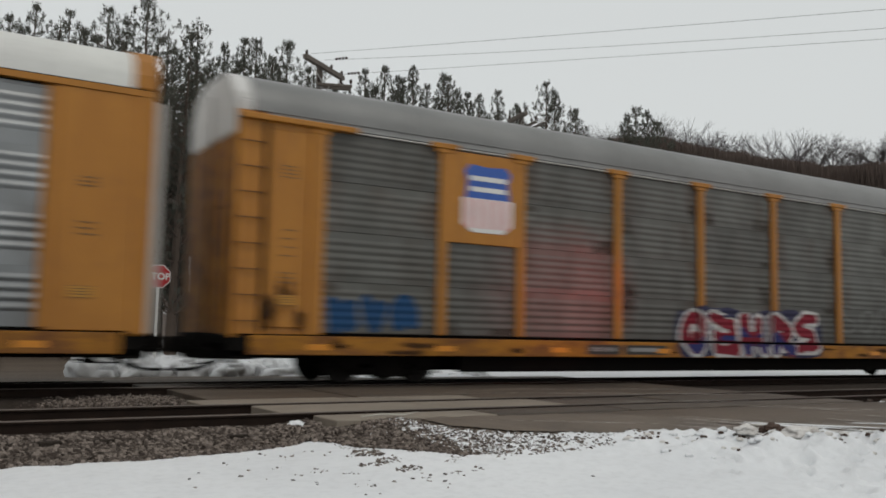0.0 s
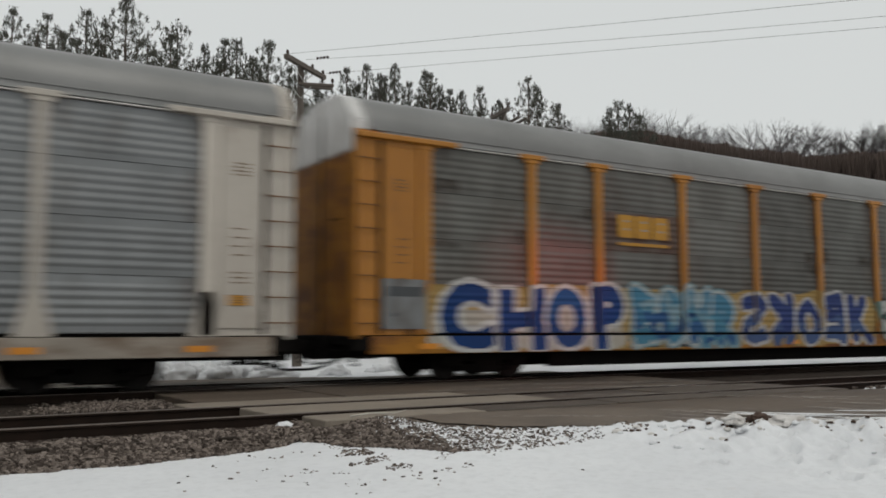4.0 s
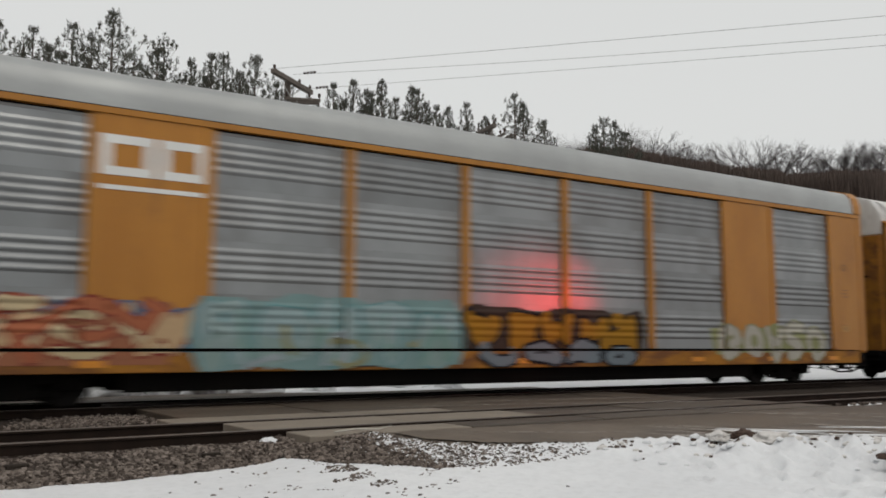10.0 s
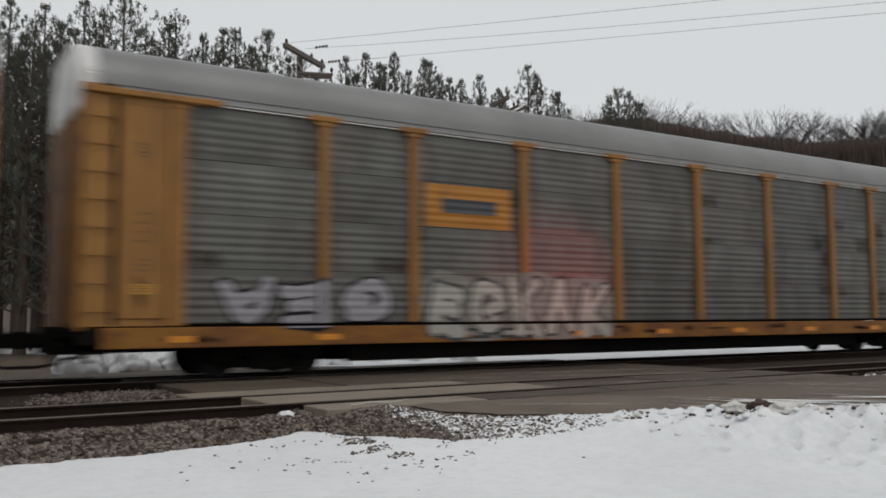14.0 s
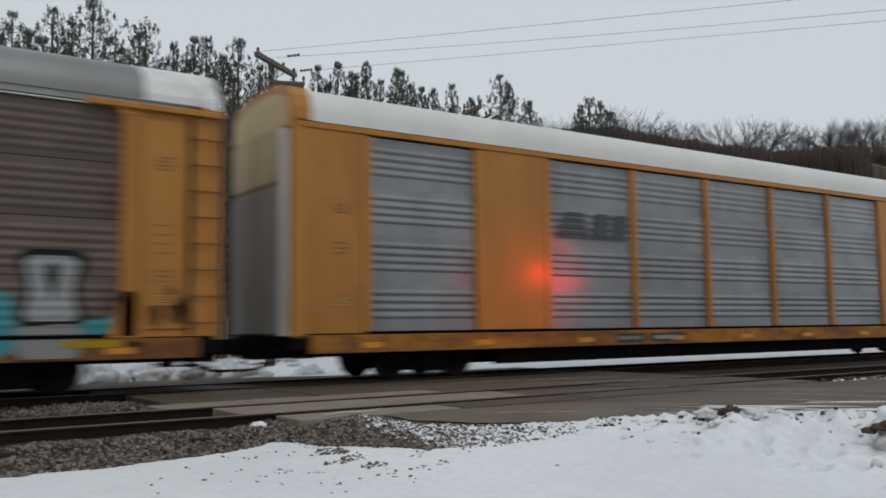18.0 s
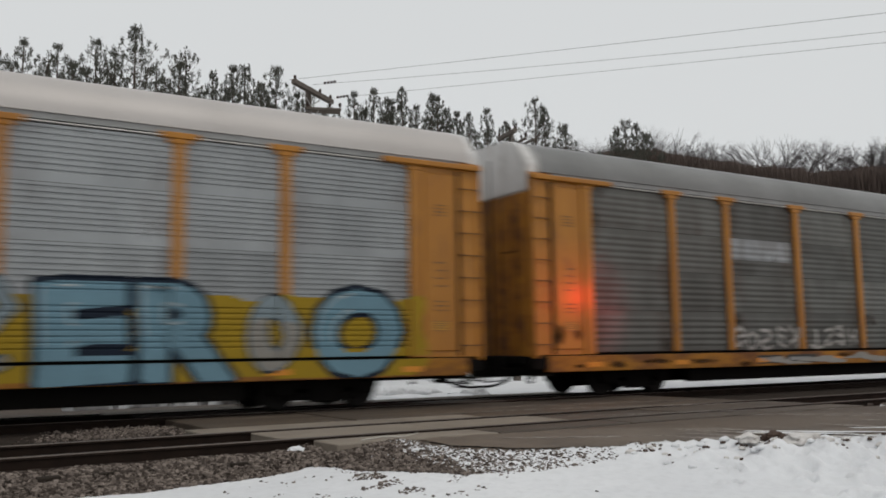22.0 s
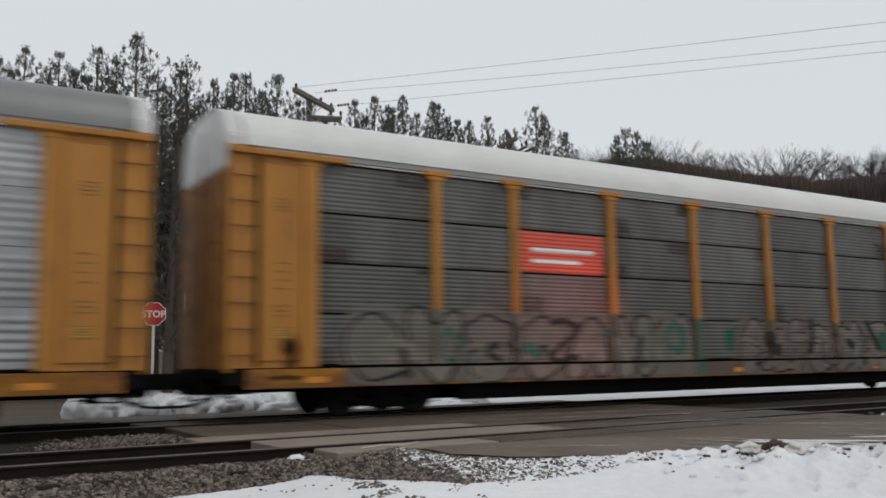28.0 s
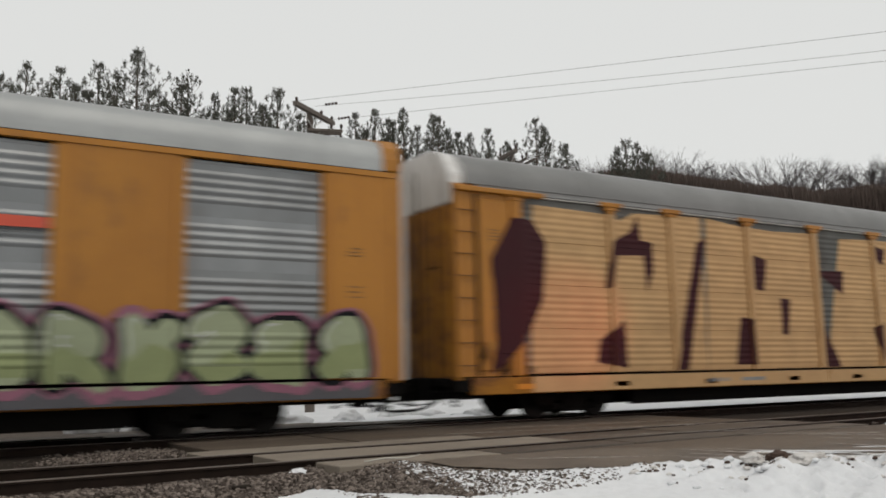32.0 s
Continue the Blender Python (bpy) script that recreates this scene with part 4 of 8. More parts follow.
def utility_pole(x, y, top, ax, ay, label, reach=1.38, low=(0.83, 0.62, -20.0)):
    """Wooden pole with two crossarms along (ax, ay)."""
    p = tagged(new("utility_pole"), label, "utility pole", "line poles")
    p.location = (x, y, ground_z(x, y))
    h = top - p.location.z
    bm = bmesh.new()
    tube(bm, [(0, 0, -0.5), (0, 0, h * 0.5), (0, 0, h)], [0.17, 0.14, 0.11], 10)
    part("pole", bm, POLE_WOOD, p)
    for z, half, angle, rows in ((h - 0.2, reach, math.degrees(math.atan2(ay, ax)), (-0.2,)), (h - low[0], low[1], low[2], (-0.2, 0.2))):
        turn = pose(0, 0, 0, 0, 0, angle)
        for off in rows:
            thin = 0.085 if half > 0.7 else 0.05
            bm = boxes((-half, half, off - thin, off + thin, z - thin, z + thin), bevel=0.012)
            bm.transform(turn if half > 0.7 else pose(0.5, -0.18, 0) @ turn)
            part("crossarm", bm, POLE_WOOD, p, "grey weathered timber crossarm")
        for s in (-0.92, 0.35, 0.92):
            bm = bmesh.new()
            tube(bm, [(s * half, rows[0], z + 0.07), (s * half, rows[0], z + 0.14), (s * half, rows[0], z + 0.2), (s * half, rows[0], z + 0.25)], [0.02, 0.05, 0.055, 0.03], 8)
            bm.transform(turn if half > 0.7 else pose(0.5, -0.18, 0) @ turn)
            part("insulator", bm, PORCELAIN, p)
        for s in (-0.7, 0.7):
            bm = bmesh.new()
            tube(bm, [(s * half * 0.8, -0.11, z - 0.05), (0, -0.11, z - 0.5)], [0.015, 0.015], 4)
            bm.transform(turn)
            part("brace", bm, GALV, p)
    return p


DX, DY = 0.797, 0.604
P1 = (12.15, 28.35)
pole = utility_pole(*P1, 10.55, DX, DY, "weathered wooden line pole with two crossarms beyond the tracks")
second = utility_pole(22.6, 30.4, 10.72, -0.18, -0.98, "weathered wooden line pole farther along the woods", 0.85, (0.5, 0.69, -100.0))
lines = tagged(new("power_line"), "three thin overhead wires crossing the tracks", "power line", "overhead wires")
for s, z, end, sag in ((-1.3, 10.45, 9.43, 0.19), (0.35, 10.75, 10.36, 0.74), (1.32, 10.49, 9.22, 0.12)):
    a = (P1[0] + DX * s, P1[1] + DY * s, z)
    wire((a, (a[0] + 0.604 * 56, a[1] - 0.797 * 56, end)), lines, 0.0065, sag)
    for k in range(0 if s < 0 else 4):
        q = 0.45 + 0.13 * k
        bm = bmesh.new()
        tube(bm, [(a[0] + 0.604 * q, a[1] - 0.797 * q, z), (a[0] + 0.604 * (q + 0.07), a[1] - 0.797 * (q + 0.07), z)], [0.055, 0.035], 8)
        part("insulator", bm, PORCELAIN, lines, "dark disc insulator")
along = tagged(new("power_line"), "dark wires running along the edge of the woods", "power line", "overhead wires")
for s, z in ((-0.9, 9.6), (0.0, 9.45), (0.9, 9.55), (0.3, 8.6)):
    a = (P1[0] + DX * s, P1[1] + DY * s, z)
    wire((a, (22.6 + DX * s, 30.4 + DY * s, z - 0.2)), along, 0.012, 0.25)
    wire(((22.6 + DX * s, 30.4 + DY * s, z - 0.2), (75.0, 40.0, z)), along, 0.012, 0.5)


def plain_text(body, size, offset=0.0):
    cu = bpy.data.curves.new("text", "FONT")
    cu.body, cu.size, cu.offset, cu.align_x = body, size, offset, "CENTER"
    cu.resolution_u = 3
    ob = bpy.data.objects.new("text", cu)
    me = bpy.data.meshes.new_from_object(ob)
    bm = bmesh.new()
    bm.from_mesh(me)
    bpy.data.meshes.remove(me)
    bpy.data.objects.remove(ob)
    return bm


sign = tagged(new("stop_sign"), "red octagonal stop sign on a pale post beyond the tracks", "stop sign")
sign.matrix_basis = pose(5.86, 24.0, ground_z(5.86, 24.0), 0, 0, -14)
sz = 2.42 - sign.location.z
part("post", boxes((-0.035, 0.035, 0.0, 0.05, -0.3, sz + 0.3), bevel=0.008), SIGN_WHITE, sign)


def octagon(r, y0, y1):
    bm = bmesh.new()
    a = [bm.verts.new((r * math.cos(radians(22.5 + 45 * k)), y0, sz + r * math.sin(radians(22.5 + 45 * k)))) for k in range(8)]
    b = [bm.verts.new((v.co.x, y1, v.co.z)) for v in a]
    bm.faces.new(a)
    bm.faces.new(b[::-1])
    for k in range(8):
        bm.faces.new((a[k], b[k], b[(k + 1) % 8], a[(k + 1) % 8]))
    return bm


part("border", octagon(0.335, -0.012, -0.004), SIGN_WHITE, sign)
part("face", octagon(0.312, -0.018, -0.0125), SIGN_RED, sign)
bm = plain_text("STOP", 0.25, 0.008)
bm.transform(pose(0, -0.022, sz - 0.085, 90, 0, 0))
part("lettering", bm, SIGN_WHITE, sign, "white capital letters")


plates = tagged(new("speed_sign"), "small white speed plates on a pale post beyond the tracks", "road sign")
plates.matrix_basis = pose(6.63, 23.06, ground_z(6.63, 23.06), 0, 0, -16)
base = plates.location.z
part("post", boxes((-0.03, 0.03, 0.0, 0.045, -0.3, 2.9 - base), bevel=0.006), SIGN_WHITE, plates)
part("number_plate", boxes((-0.23, 0.23, -0.012, -0.002, 2.46 - base, 2.93 - base), bevel=0.004), SIGN_WHITE, plates)
part("arrow_plate", boxes((-0.2, 0.2, -0.012, -0.002, 2.0 - base, 2.42 - base), bevel=0.004), SIGN_WHITE, plates)
bm = plain_text("35", 0.4, 0.008)
bm.transform(pose(0, -0.016, 2.56 - base, 90, 0, 0))
part("lettering", bm, STENCIL, plates, "black numerals")
bm = boxes((-0.08, 0.08, -0.017, -0.013, 2.2 - base, 2.225 - base))
for sgn in (-1, 1):
    bm.faces.new([bm.verts.new((sgn * u, -0.0165, 2.2125 - base + v)) for u, v in ((0.13, 0.0), (0.06, 0.05), (0.06, -0.05))])
part("arrow", bm, STENCIL, plates, "black double-headed arrow")


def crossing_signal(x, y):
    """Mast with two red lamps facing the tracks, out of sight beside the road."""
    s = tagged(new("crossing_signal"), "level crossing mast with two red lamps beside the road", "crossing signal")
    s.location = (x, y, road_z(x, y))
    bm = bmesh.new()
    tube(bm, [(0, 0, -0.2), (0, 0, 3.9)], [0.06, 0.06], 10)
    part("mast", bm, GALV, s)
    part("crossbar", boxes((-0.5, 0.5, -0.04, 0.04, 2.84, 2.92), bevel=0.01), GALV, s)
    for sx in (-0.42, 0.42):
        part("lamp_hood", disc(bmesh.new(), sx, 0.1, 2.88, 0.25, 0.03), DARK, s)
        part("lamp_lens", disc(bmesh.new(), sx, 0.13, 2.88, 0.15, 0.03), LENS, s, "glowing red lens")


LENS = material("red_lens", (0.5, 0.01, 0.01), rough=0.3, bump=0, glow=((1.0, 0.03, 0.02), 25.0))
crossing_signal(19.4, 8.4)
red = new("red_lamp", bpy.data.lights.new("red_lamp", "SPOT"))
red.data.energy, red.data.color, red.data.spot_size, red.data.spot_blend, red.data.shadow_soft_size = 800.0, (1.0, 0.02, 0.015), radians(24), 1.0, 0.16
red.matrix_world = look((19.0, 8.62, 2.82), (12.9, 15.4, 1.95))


# ---- auto-rack wagons: local x along the wagon, -y towards the road, z = 0 rail top ----
HALF = 13.48
POSTS = (-11.86, -9.06, -7.06, -4.21, -1.41, 1.41, 4.21, 7.06, 9.06, 11.86)
DECK, TOP = 1.0, 4.92
PANEL_Y, RIB = -1.47, 0.05
DEPTH = {"fine": 0.0092, "wide": 0.012, "strong": 0.017, "bold": 0.019, "lined": 0.02}


TIER = (TOP - DECK - 0.03) / 4


def tier(kind):
    """(z, y) points of one tier of the corrugated side sheet."""
    if kind == "lined":  # a pale flat band over a group of narrow grooves
        out = [(0.0, PANEL_Y - 0.02), (0.17, PANEL_Y - 0.02)]
        for i in range(8):
            a = 0.17 + i * 0.1
            out += [(a + 0.012, PANEL_Y), (a + 0.028, PANEL_Y), (a + 0.045, PANEL_Y - 0.02), (a + 0.095, PANEL_Y - 0.02)]
        return out
    pitch, count, start = {"fine": (0.09, 10, 0.045), "wide": (0.15, 5, 0.12), "strong": (0.15, 5, 0.12), "bold": (0.158, 4, 0.24)}[kind]
    out = {"fine": [(0.022, PANEL_Y)], "wide": [(0.003, PANEL_Y + 0.02), (0.013, PANEL_Y + 0.02), (0.018, PANEL_Y)]}.get(kind, [(0.0, PANEL_Y)])
    d = DEPTH[kind]
    for i in range(count):
        a = start + i * pitch
        out += [(a, PANEL_Y), (a + pitch * 0.14, PANEL_Y - d * 0.45), (a + pitch * 0.32, PANEL_Y - d), (a + pitch * 0.5, PANEL_Y - d), (a + pitch * 0.68, PANEL_Y - d * 0.45), (a + pitch * 0.85, PANEL_Y)]
    return out + [(TIER - (0.022 if kind == "fine" else 0.001), PANEL_Y)]


def profile(kind):
    """The four tiers from deck to eave."""
    return [(DECK + 0.02 + k * TIER + z, y) for k in range(4) for z, y in tier(kind)] + [(TOP, PANEL_Y)]


PROFILES = {k: profile(k) for k in ("fine", "wide", "strong", "bold", "lined")}
SHEETS = {}


def sheet_mesh(kind, w, mat):
    key = (kind, round(w, 2), mat.name)
    if key not in SHEETS:
        bm = strip(bmesh.new(), [(y, z) for z, y in tier(kind)], -w / 2, w / 2)
        me = bpy.data.meshes.new("side_panel")
        bm.to_mesh(me)
        bm.free()
        me.materials.append(mat)
        SHEETS[key] = me
    return SHEETS[key]


def skin(x, z, spec):
    """How far out the wagon's side lies at (x, z)."""
    if z < DECK:
        return -SIDE
    if 11.7 < abs(x) < 12.04:
        return -1.562
    if abs(x) > 11.75:
        return -1.545
    for p in POSTS:
        if abs(x - p) < spec["post_w"] / 2:
            return -SIDE
    for a, b in spec["plates"]:
        if a <= x <= b:
            return -1.53
    pr = PROFILES[spec["ribs"]]
    for (z0, y0), (z1, y1) in zip(pr, pr[1:]):
        if z0 <= z <= z1:
            return y0 + (y1 - y0) * (z - z0) / max(z1 - z0, 1e-6)
    return PANEL_Y


def lay_on(bm, spec, lift):
    """Lay flat paint (x, 0, z) onto the ribbed side, cut at every fold."""
    zs = [v.co.z for v in bm.verts]
    xs = [v.co.x for v in bm.verts]
    if not zs:
        return bm
    lo, hi, xl, xh = min(zs), max(zs), min(xs), max(xs)
    cuts = [((0, 0, z), (0, 0, 1)) for z, _ in PROFILES[spec["ribs"]] if lo < z < hi] + [((0, 0, 0.957), (0, 0, 1)), ((0, 0, 1.016), (0, 0, 1))]
    for p in POSTS:
        for s in (-1, 1):
            for e in (0.002, -0.002):
                x = p + s * (spec["post_w"] / 2 + e)
                if xl < x < xh:
                    cuts.append(((x, 0, 0), (1, 0, 0)))
    for co, no in cuts:
        bmesh.ops.bisect_plane(bm, geom=bm.verts[:] + bm.edges[:] + bm.faces[:], plane_co=co, plane_no=no, dist=1e-5)
    gap = [f for f in bm.faces if 0.957 < f.calc_center_median().z < 1.016]  # the open joint above the sill
    bmesh.ops.delete(bm, geom=gap, context="FACES")
    for v in bm.verts:
        v.co.y = skin(v.co.x, v.co.z, spec) - lift
    return bm


def at(s):
    return s - 14.164


def blob(bm, cx, cz, rx, rz, seed, n=18, rag=0.18):
    r = random.Random(seed)
    ph = [r.uniform(0, 6.28) for _ in range(4)]
    pts = []
    for k in range(n):
        a = 2 * math.pi * k / n
        q = 1 + rag * (math.sin(2 * a + ph[0]) + 0.6 * math.sin(3 * a + ph[1]) + 0.4 * math.sin(5 * a + ph[2]))
        sq = (abs(math.cos(a)) ** 4 + abs(math.sin(a)) ** 4) ** -0.25
        pts.append(bm.verts.new((cx + rx * q * sq * math.cos(a), 0, cz + rz * q * sq * math.sin(a))))
    bm.faces.new(pts[::-1])


def ring(cu, cv, ru, rv, a0, a1, n=12):
    return [(cu + ru * math.cos(a0 + (a1 - a0) * k / n), cv + rv * math.sin(a0 + (a1 - a0) * k / n)) for k in range(n + 1)]


# bent spray strokes that cannot be read, in a unit box: hooks, arches, loops and bars
FORMS = (
    lambda q: [ring(0.5, 0.5, 0.36, 0.42, 0.7, 5.6), [(0.55, 0.45 + q), (0.86, 0.42)]],
    lambda q: [[(0.2, 0.04), (0.24, 0.5), (0.18, 0.96)], [(0.8, 0.04), (0.74, 0.5), (0.84, 0.94)], [(0.22, 0.5 - q), (0.8, 0.55 + q)]],
    lambda q: [[(0.2, 0.04), (0.22, 0.94)], ring(0.42, 0.7, 0.36, 0.24, 1.9, -1.6, 8), [(0.4, 0.46), (0.86, 0.04)]],
    lambda q: [[(0.85, 0.9), (0.4, 0.96), (0.16, 0.74), (0.4, 0.54), (0.74, 0.42), (0.84, 0.2), (0.55, 0.04), (0.14, 0.1)]],
    lambda q: [[(0.14, 0.96), (0.36, 0.5), (0.48, 0.06)], [(0.88, 0.94), (0.64, 0.5), (0.48, 0.06)]],
    lambda q: [ring(0.5, 0.52, 0.36, 0.4, 0.0, 6.28, 14)],
    lambda q: [[(0.12, 0.04), (0.3, 0.7), (0.5, 0.96), (0.7, 0.7), (0.88, 0.04)], [(0.28, 0.34 + q), (0.74, 0.34)]],
    lambda q: [[(0.2, 0.04), (0.2, 0.94)], [(0.2, 0.92), (0.84, 0.88 + q)], [(0.2, 0.5), (0.74, 0.5)], [(0.2, 0.08), (0.88, 0.1)]],
    lambda q: [[(0.2, 0.02), (0.22, 0.96)], [(0.84, 0.96), (0.3, 0.46), (0.9, 0.02)]],
    lambda q: [[(0.12, 0.04), (0.2, 0.94), (0.5, 0.42), (0.8, 0.94), (0.9, 0.04)]],
    lambda q: [[(0.06, 0.9), (0.94, 0.92)], [(0.5, 0.9), (0.48, 0.04)]],
    lambda q: [[(0.18, 0.94), (0.16, 0.34), (0.36, 0.08), (0.66, 0.08), (0.84, 0.34), (0.82, 0.94)]],
)


def stroke_field(lines, x0, x1, z0, z1, t):
    """Signed distance to fat round strokes given in a unit box."""
    segs = []
    for line in lines:
        pts = [(x0 + t + u * max(x1 - x0 - 2 * t, 0.05), z0 + t + v * max(z1 - z0 - 2 * t, 0.05)) for u, v in line]
        segs += list(zip(pts, pts[1:]))

    def fn(X, Z):
        best = np.full(X.shape, 9.0)
        for (ax, az), (bx, bz) in segs:
            dx, dz = bx - ax, bz - az
            k = np.clip(((X - ax) * dx + (Z - az) * dz) / (dx * dx + dz * dz + 1e-9), 0, 1)
            best = np.minimum(best, np.hypot(X - ax - k * dx, Z - az - k * dz))
        return best - t
    return fn


GLYPHS = {}


def glyph_field(char, x0, x1, z0, z1, shear=0.0, fat=0.0):
    """Signed distance to one capital or small letter stretched into a box."""
    if char not in GLYPHS:
        bm = plain_text(char, 1.0, 0.045)
        vs = [v.co for v in bm.verts]
        a, b, c, d = min(v.x for v in vs), max(v.x for v in vs), min(v.y for v in vs), max(v.y for v in vs)
        GLYPHS[char] = [((e.verts[0].co.x - a) / (b - a), (e.verts[0].co.y - c) / (d - c), (e.verts[1].co.x - a) / (b - a), (e.verts[1].co.y - c) / (d - c)) for e in bm.edges if len(e.link_faces) == 1]
        bm.free()
    w, h = x1 - x0, z1 - z0
    segs = [(x0 + p * w + shear * (q - 0.5), z0 + q * h, x0 + u * w + shear * (v - 0.5), z0 + v * h) for p, q, u, v in GLYPHS[char]]

    def fn(X, Z):
        best, odd = np.full(X.shape, 9.0), np.zeros(X.shape, bool)
        for ax, az, bx, bz in segs:
            dx, dz = bx - ax, bz - az
            k = np.clip(((X - ax) * dx + (Z - az) * dz) / (dx * dx + dz * dz + 1e-9), 0, 1)
            best = np.minimum(best, np.hypot(X - ax - k * dx, Z - az - k * dz))
            if abs(dz) > 1e-9:
                odd ^= ((az > Z) != (bz > Z)) & (X < ax + (Z - az) * dx / dz)
        return np.where(odd, -best, best) - fat
    return fn


def warped(fn, seed, amount):
    """The same shape with a wavering outline."""
    r = random.Random(seed)
    p = [r.uniform(0, 6.28) for _ in range(6)]
    return lambda X, Z: fn(X + amount * (np.sin(3.1 * Z + p[0]) + 0.6 * np.sin(5.3 * X + 2.2 * Z + p[1])), Z + amount * (np.sin(2.7 * X + p[2]) + 0.6 * np.sin(6.1 * X - 3.3 * Z + p[3])))


def spray(name, car, spec, fn, x0, x1, z0, z1, lift, mat, label=""):
    """Paint laid on the folded side wherever fn(x, z) < 0, in rows between the folds."""
    z0 = max(z0, 0.61)
    folds = [z for z, _ in PROFILES[spec["ribs"]] if z0 < z < z1] + [0.957, 1.016]
    zs = sorted({round(z, 4) for z in folds if z0 < z < z1} | {round(z0 + (z1 - z0) * k / max(2, int((z1 - z0) / 0.05)), 4) for k in range(max(2, int((z1 - z0) / 0.05)) + 1)})
    xs = np.linspace(x0, x1, max(8, int((x1 - x0) / 0.022)))
    X, Z = np.meshgrid(xs, np.array(zs))
    F = fn(X, Z)
    rows = []
    for f in F:
        inside_now = f < 0
        flips = np.nonzero(inside_now[1:] != inside_now[:-1])[0]
        ends = [xs[i] + (xs[i + 1] - xs[i]) * f[i] / (f[i] - f[i + 1]) for i in flips]
        if inside_now[0]:
            ends.insert(0, xs[0])
        if inside_now[-1]:
            ends.append(xs[-1])
        rows.append(list(zip(ends[::2], ends[1::2])))
    cuts = sorted(p + sgn * spec["post_w"] / 2 for p in POSTS for sgn in (-1, 1)) + [v for ab in spec["plates"] for v in ab]
    verts, faces, known = [], [], {}

    def face(*pts):
        ids = []
        for p in pts:
            key = tuple(round(v, 4) for v in p)
            if key not in known:
                known[key] = len(verts)
                verts.append(p)
            if known[key] not in ids:
                ids.append(known[key])
        if len(ids) > 2:
            faces.append(ids)

    def quad(a0, a1, b0, b1, za, zb):
        lo, hi = min(a0, b0), max(a1, b1)
        edges = [lo] + sorted(c for c in cuts if lo < c < hi) + [hi]
        mid_z = (za + zb) / 2
        last = None
        for p, q in zip(edges, edges[1:]):
            pa, qa, pb, qb = min(max(p, a0), a1), max(min(q, a1), a0), min(max(p, b0), b1), max(min(q, b1), b0)
            if qa - pa < 1e-5 and qb - pb < 1e-5:
                last = None
                continue
            m = (p + q) / 2
            ya, yb = skin(m, za + (mid_z - za) * 1e-3, spec) - lift, skin(m, zb + (mid_z - zb) * 1e-3, spec) - lift
            face((pa, ya, za), (qa, ya, za), (qb, yb, zb), (pb, yb, zb))
            if last and abs(last[0] - pa) < 1e-6 and abs(last[1] - pb) < 1e-6:  # over the post's side
                face((pa, last[2], za), (pa, ya, za), (pb, yb, zb), (pb, last[3], zb))
            last = (qa, qb, ya, yb)

    for za, zb, ra, rb in zip(zs, zs[1:], rows, rows[1:]):
        if za > 0.956 and zb < 1.017:  # the open joint above the sill
            continue
        if len(ra) == len(rb) and all(p[0] < q[1] and q[0] < p[1] for p, q in zip(ra, rb)):
            for p, q in zip(ra, rb):
                quad(p[0], p[1], q[0], q[1], za, zb)
        else:
            zm = (za + zb) / 2
            for p in ra:
                quad(p[0], p[1], p[0], p[1], za, zm)
            for p in rb:
                quad(p[0], p[1], p[0], p[1], zm, zb)
    if not faces:
        return
    for own in islands(faces) if name in ("letter_shade", "paint_patch", "letter_outline") else [faces]:
        used_ids = sorted({i for f in own for i in f})
        place_of = {i: k for k, i in enumerate(used_ids)}
        me = bpy.data.meshes.new(name)
        me.from_pydata([verts[i] for i in used_ids], [], [[place_of[i] for i in f] for f in own])
        me.materials.append(mat)
        ob = new(name, me)
        ob.parent = car
        tagged(ob, label)


def islands(faces):
    """The separate patches of a set of faces, without mere flecks."""
    root = {}

    def find(i):
        while root.setdefault(i, i) != i:
            root[i] = i = root[root[i]]
        return i
    for f in faces:
        for i in f[1:]:
            root[find(i)] = find(f[0])
    groups = {}
    for f in faces:
        groups.setdefault(find(f[0]), []).append(f)
    return [g for g in groups.values() if len(g) > 5]


def layer(spec, s0, s1, deep):
    """The lift of a new coat of paint over those already laid on this stretch."""
    laid = spec.setdefault("laid", [])
    top = max([t for a, b, t in laid if a < s1 and b > s0], default=0.003)
    laid.append((s0, s1, top + 0.0022 * deep))
    return top


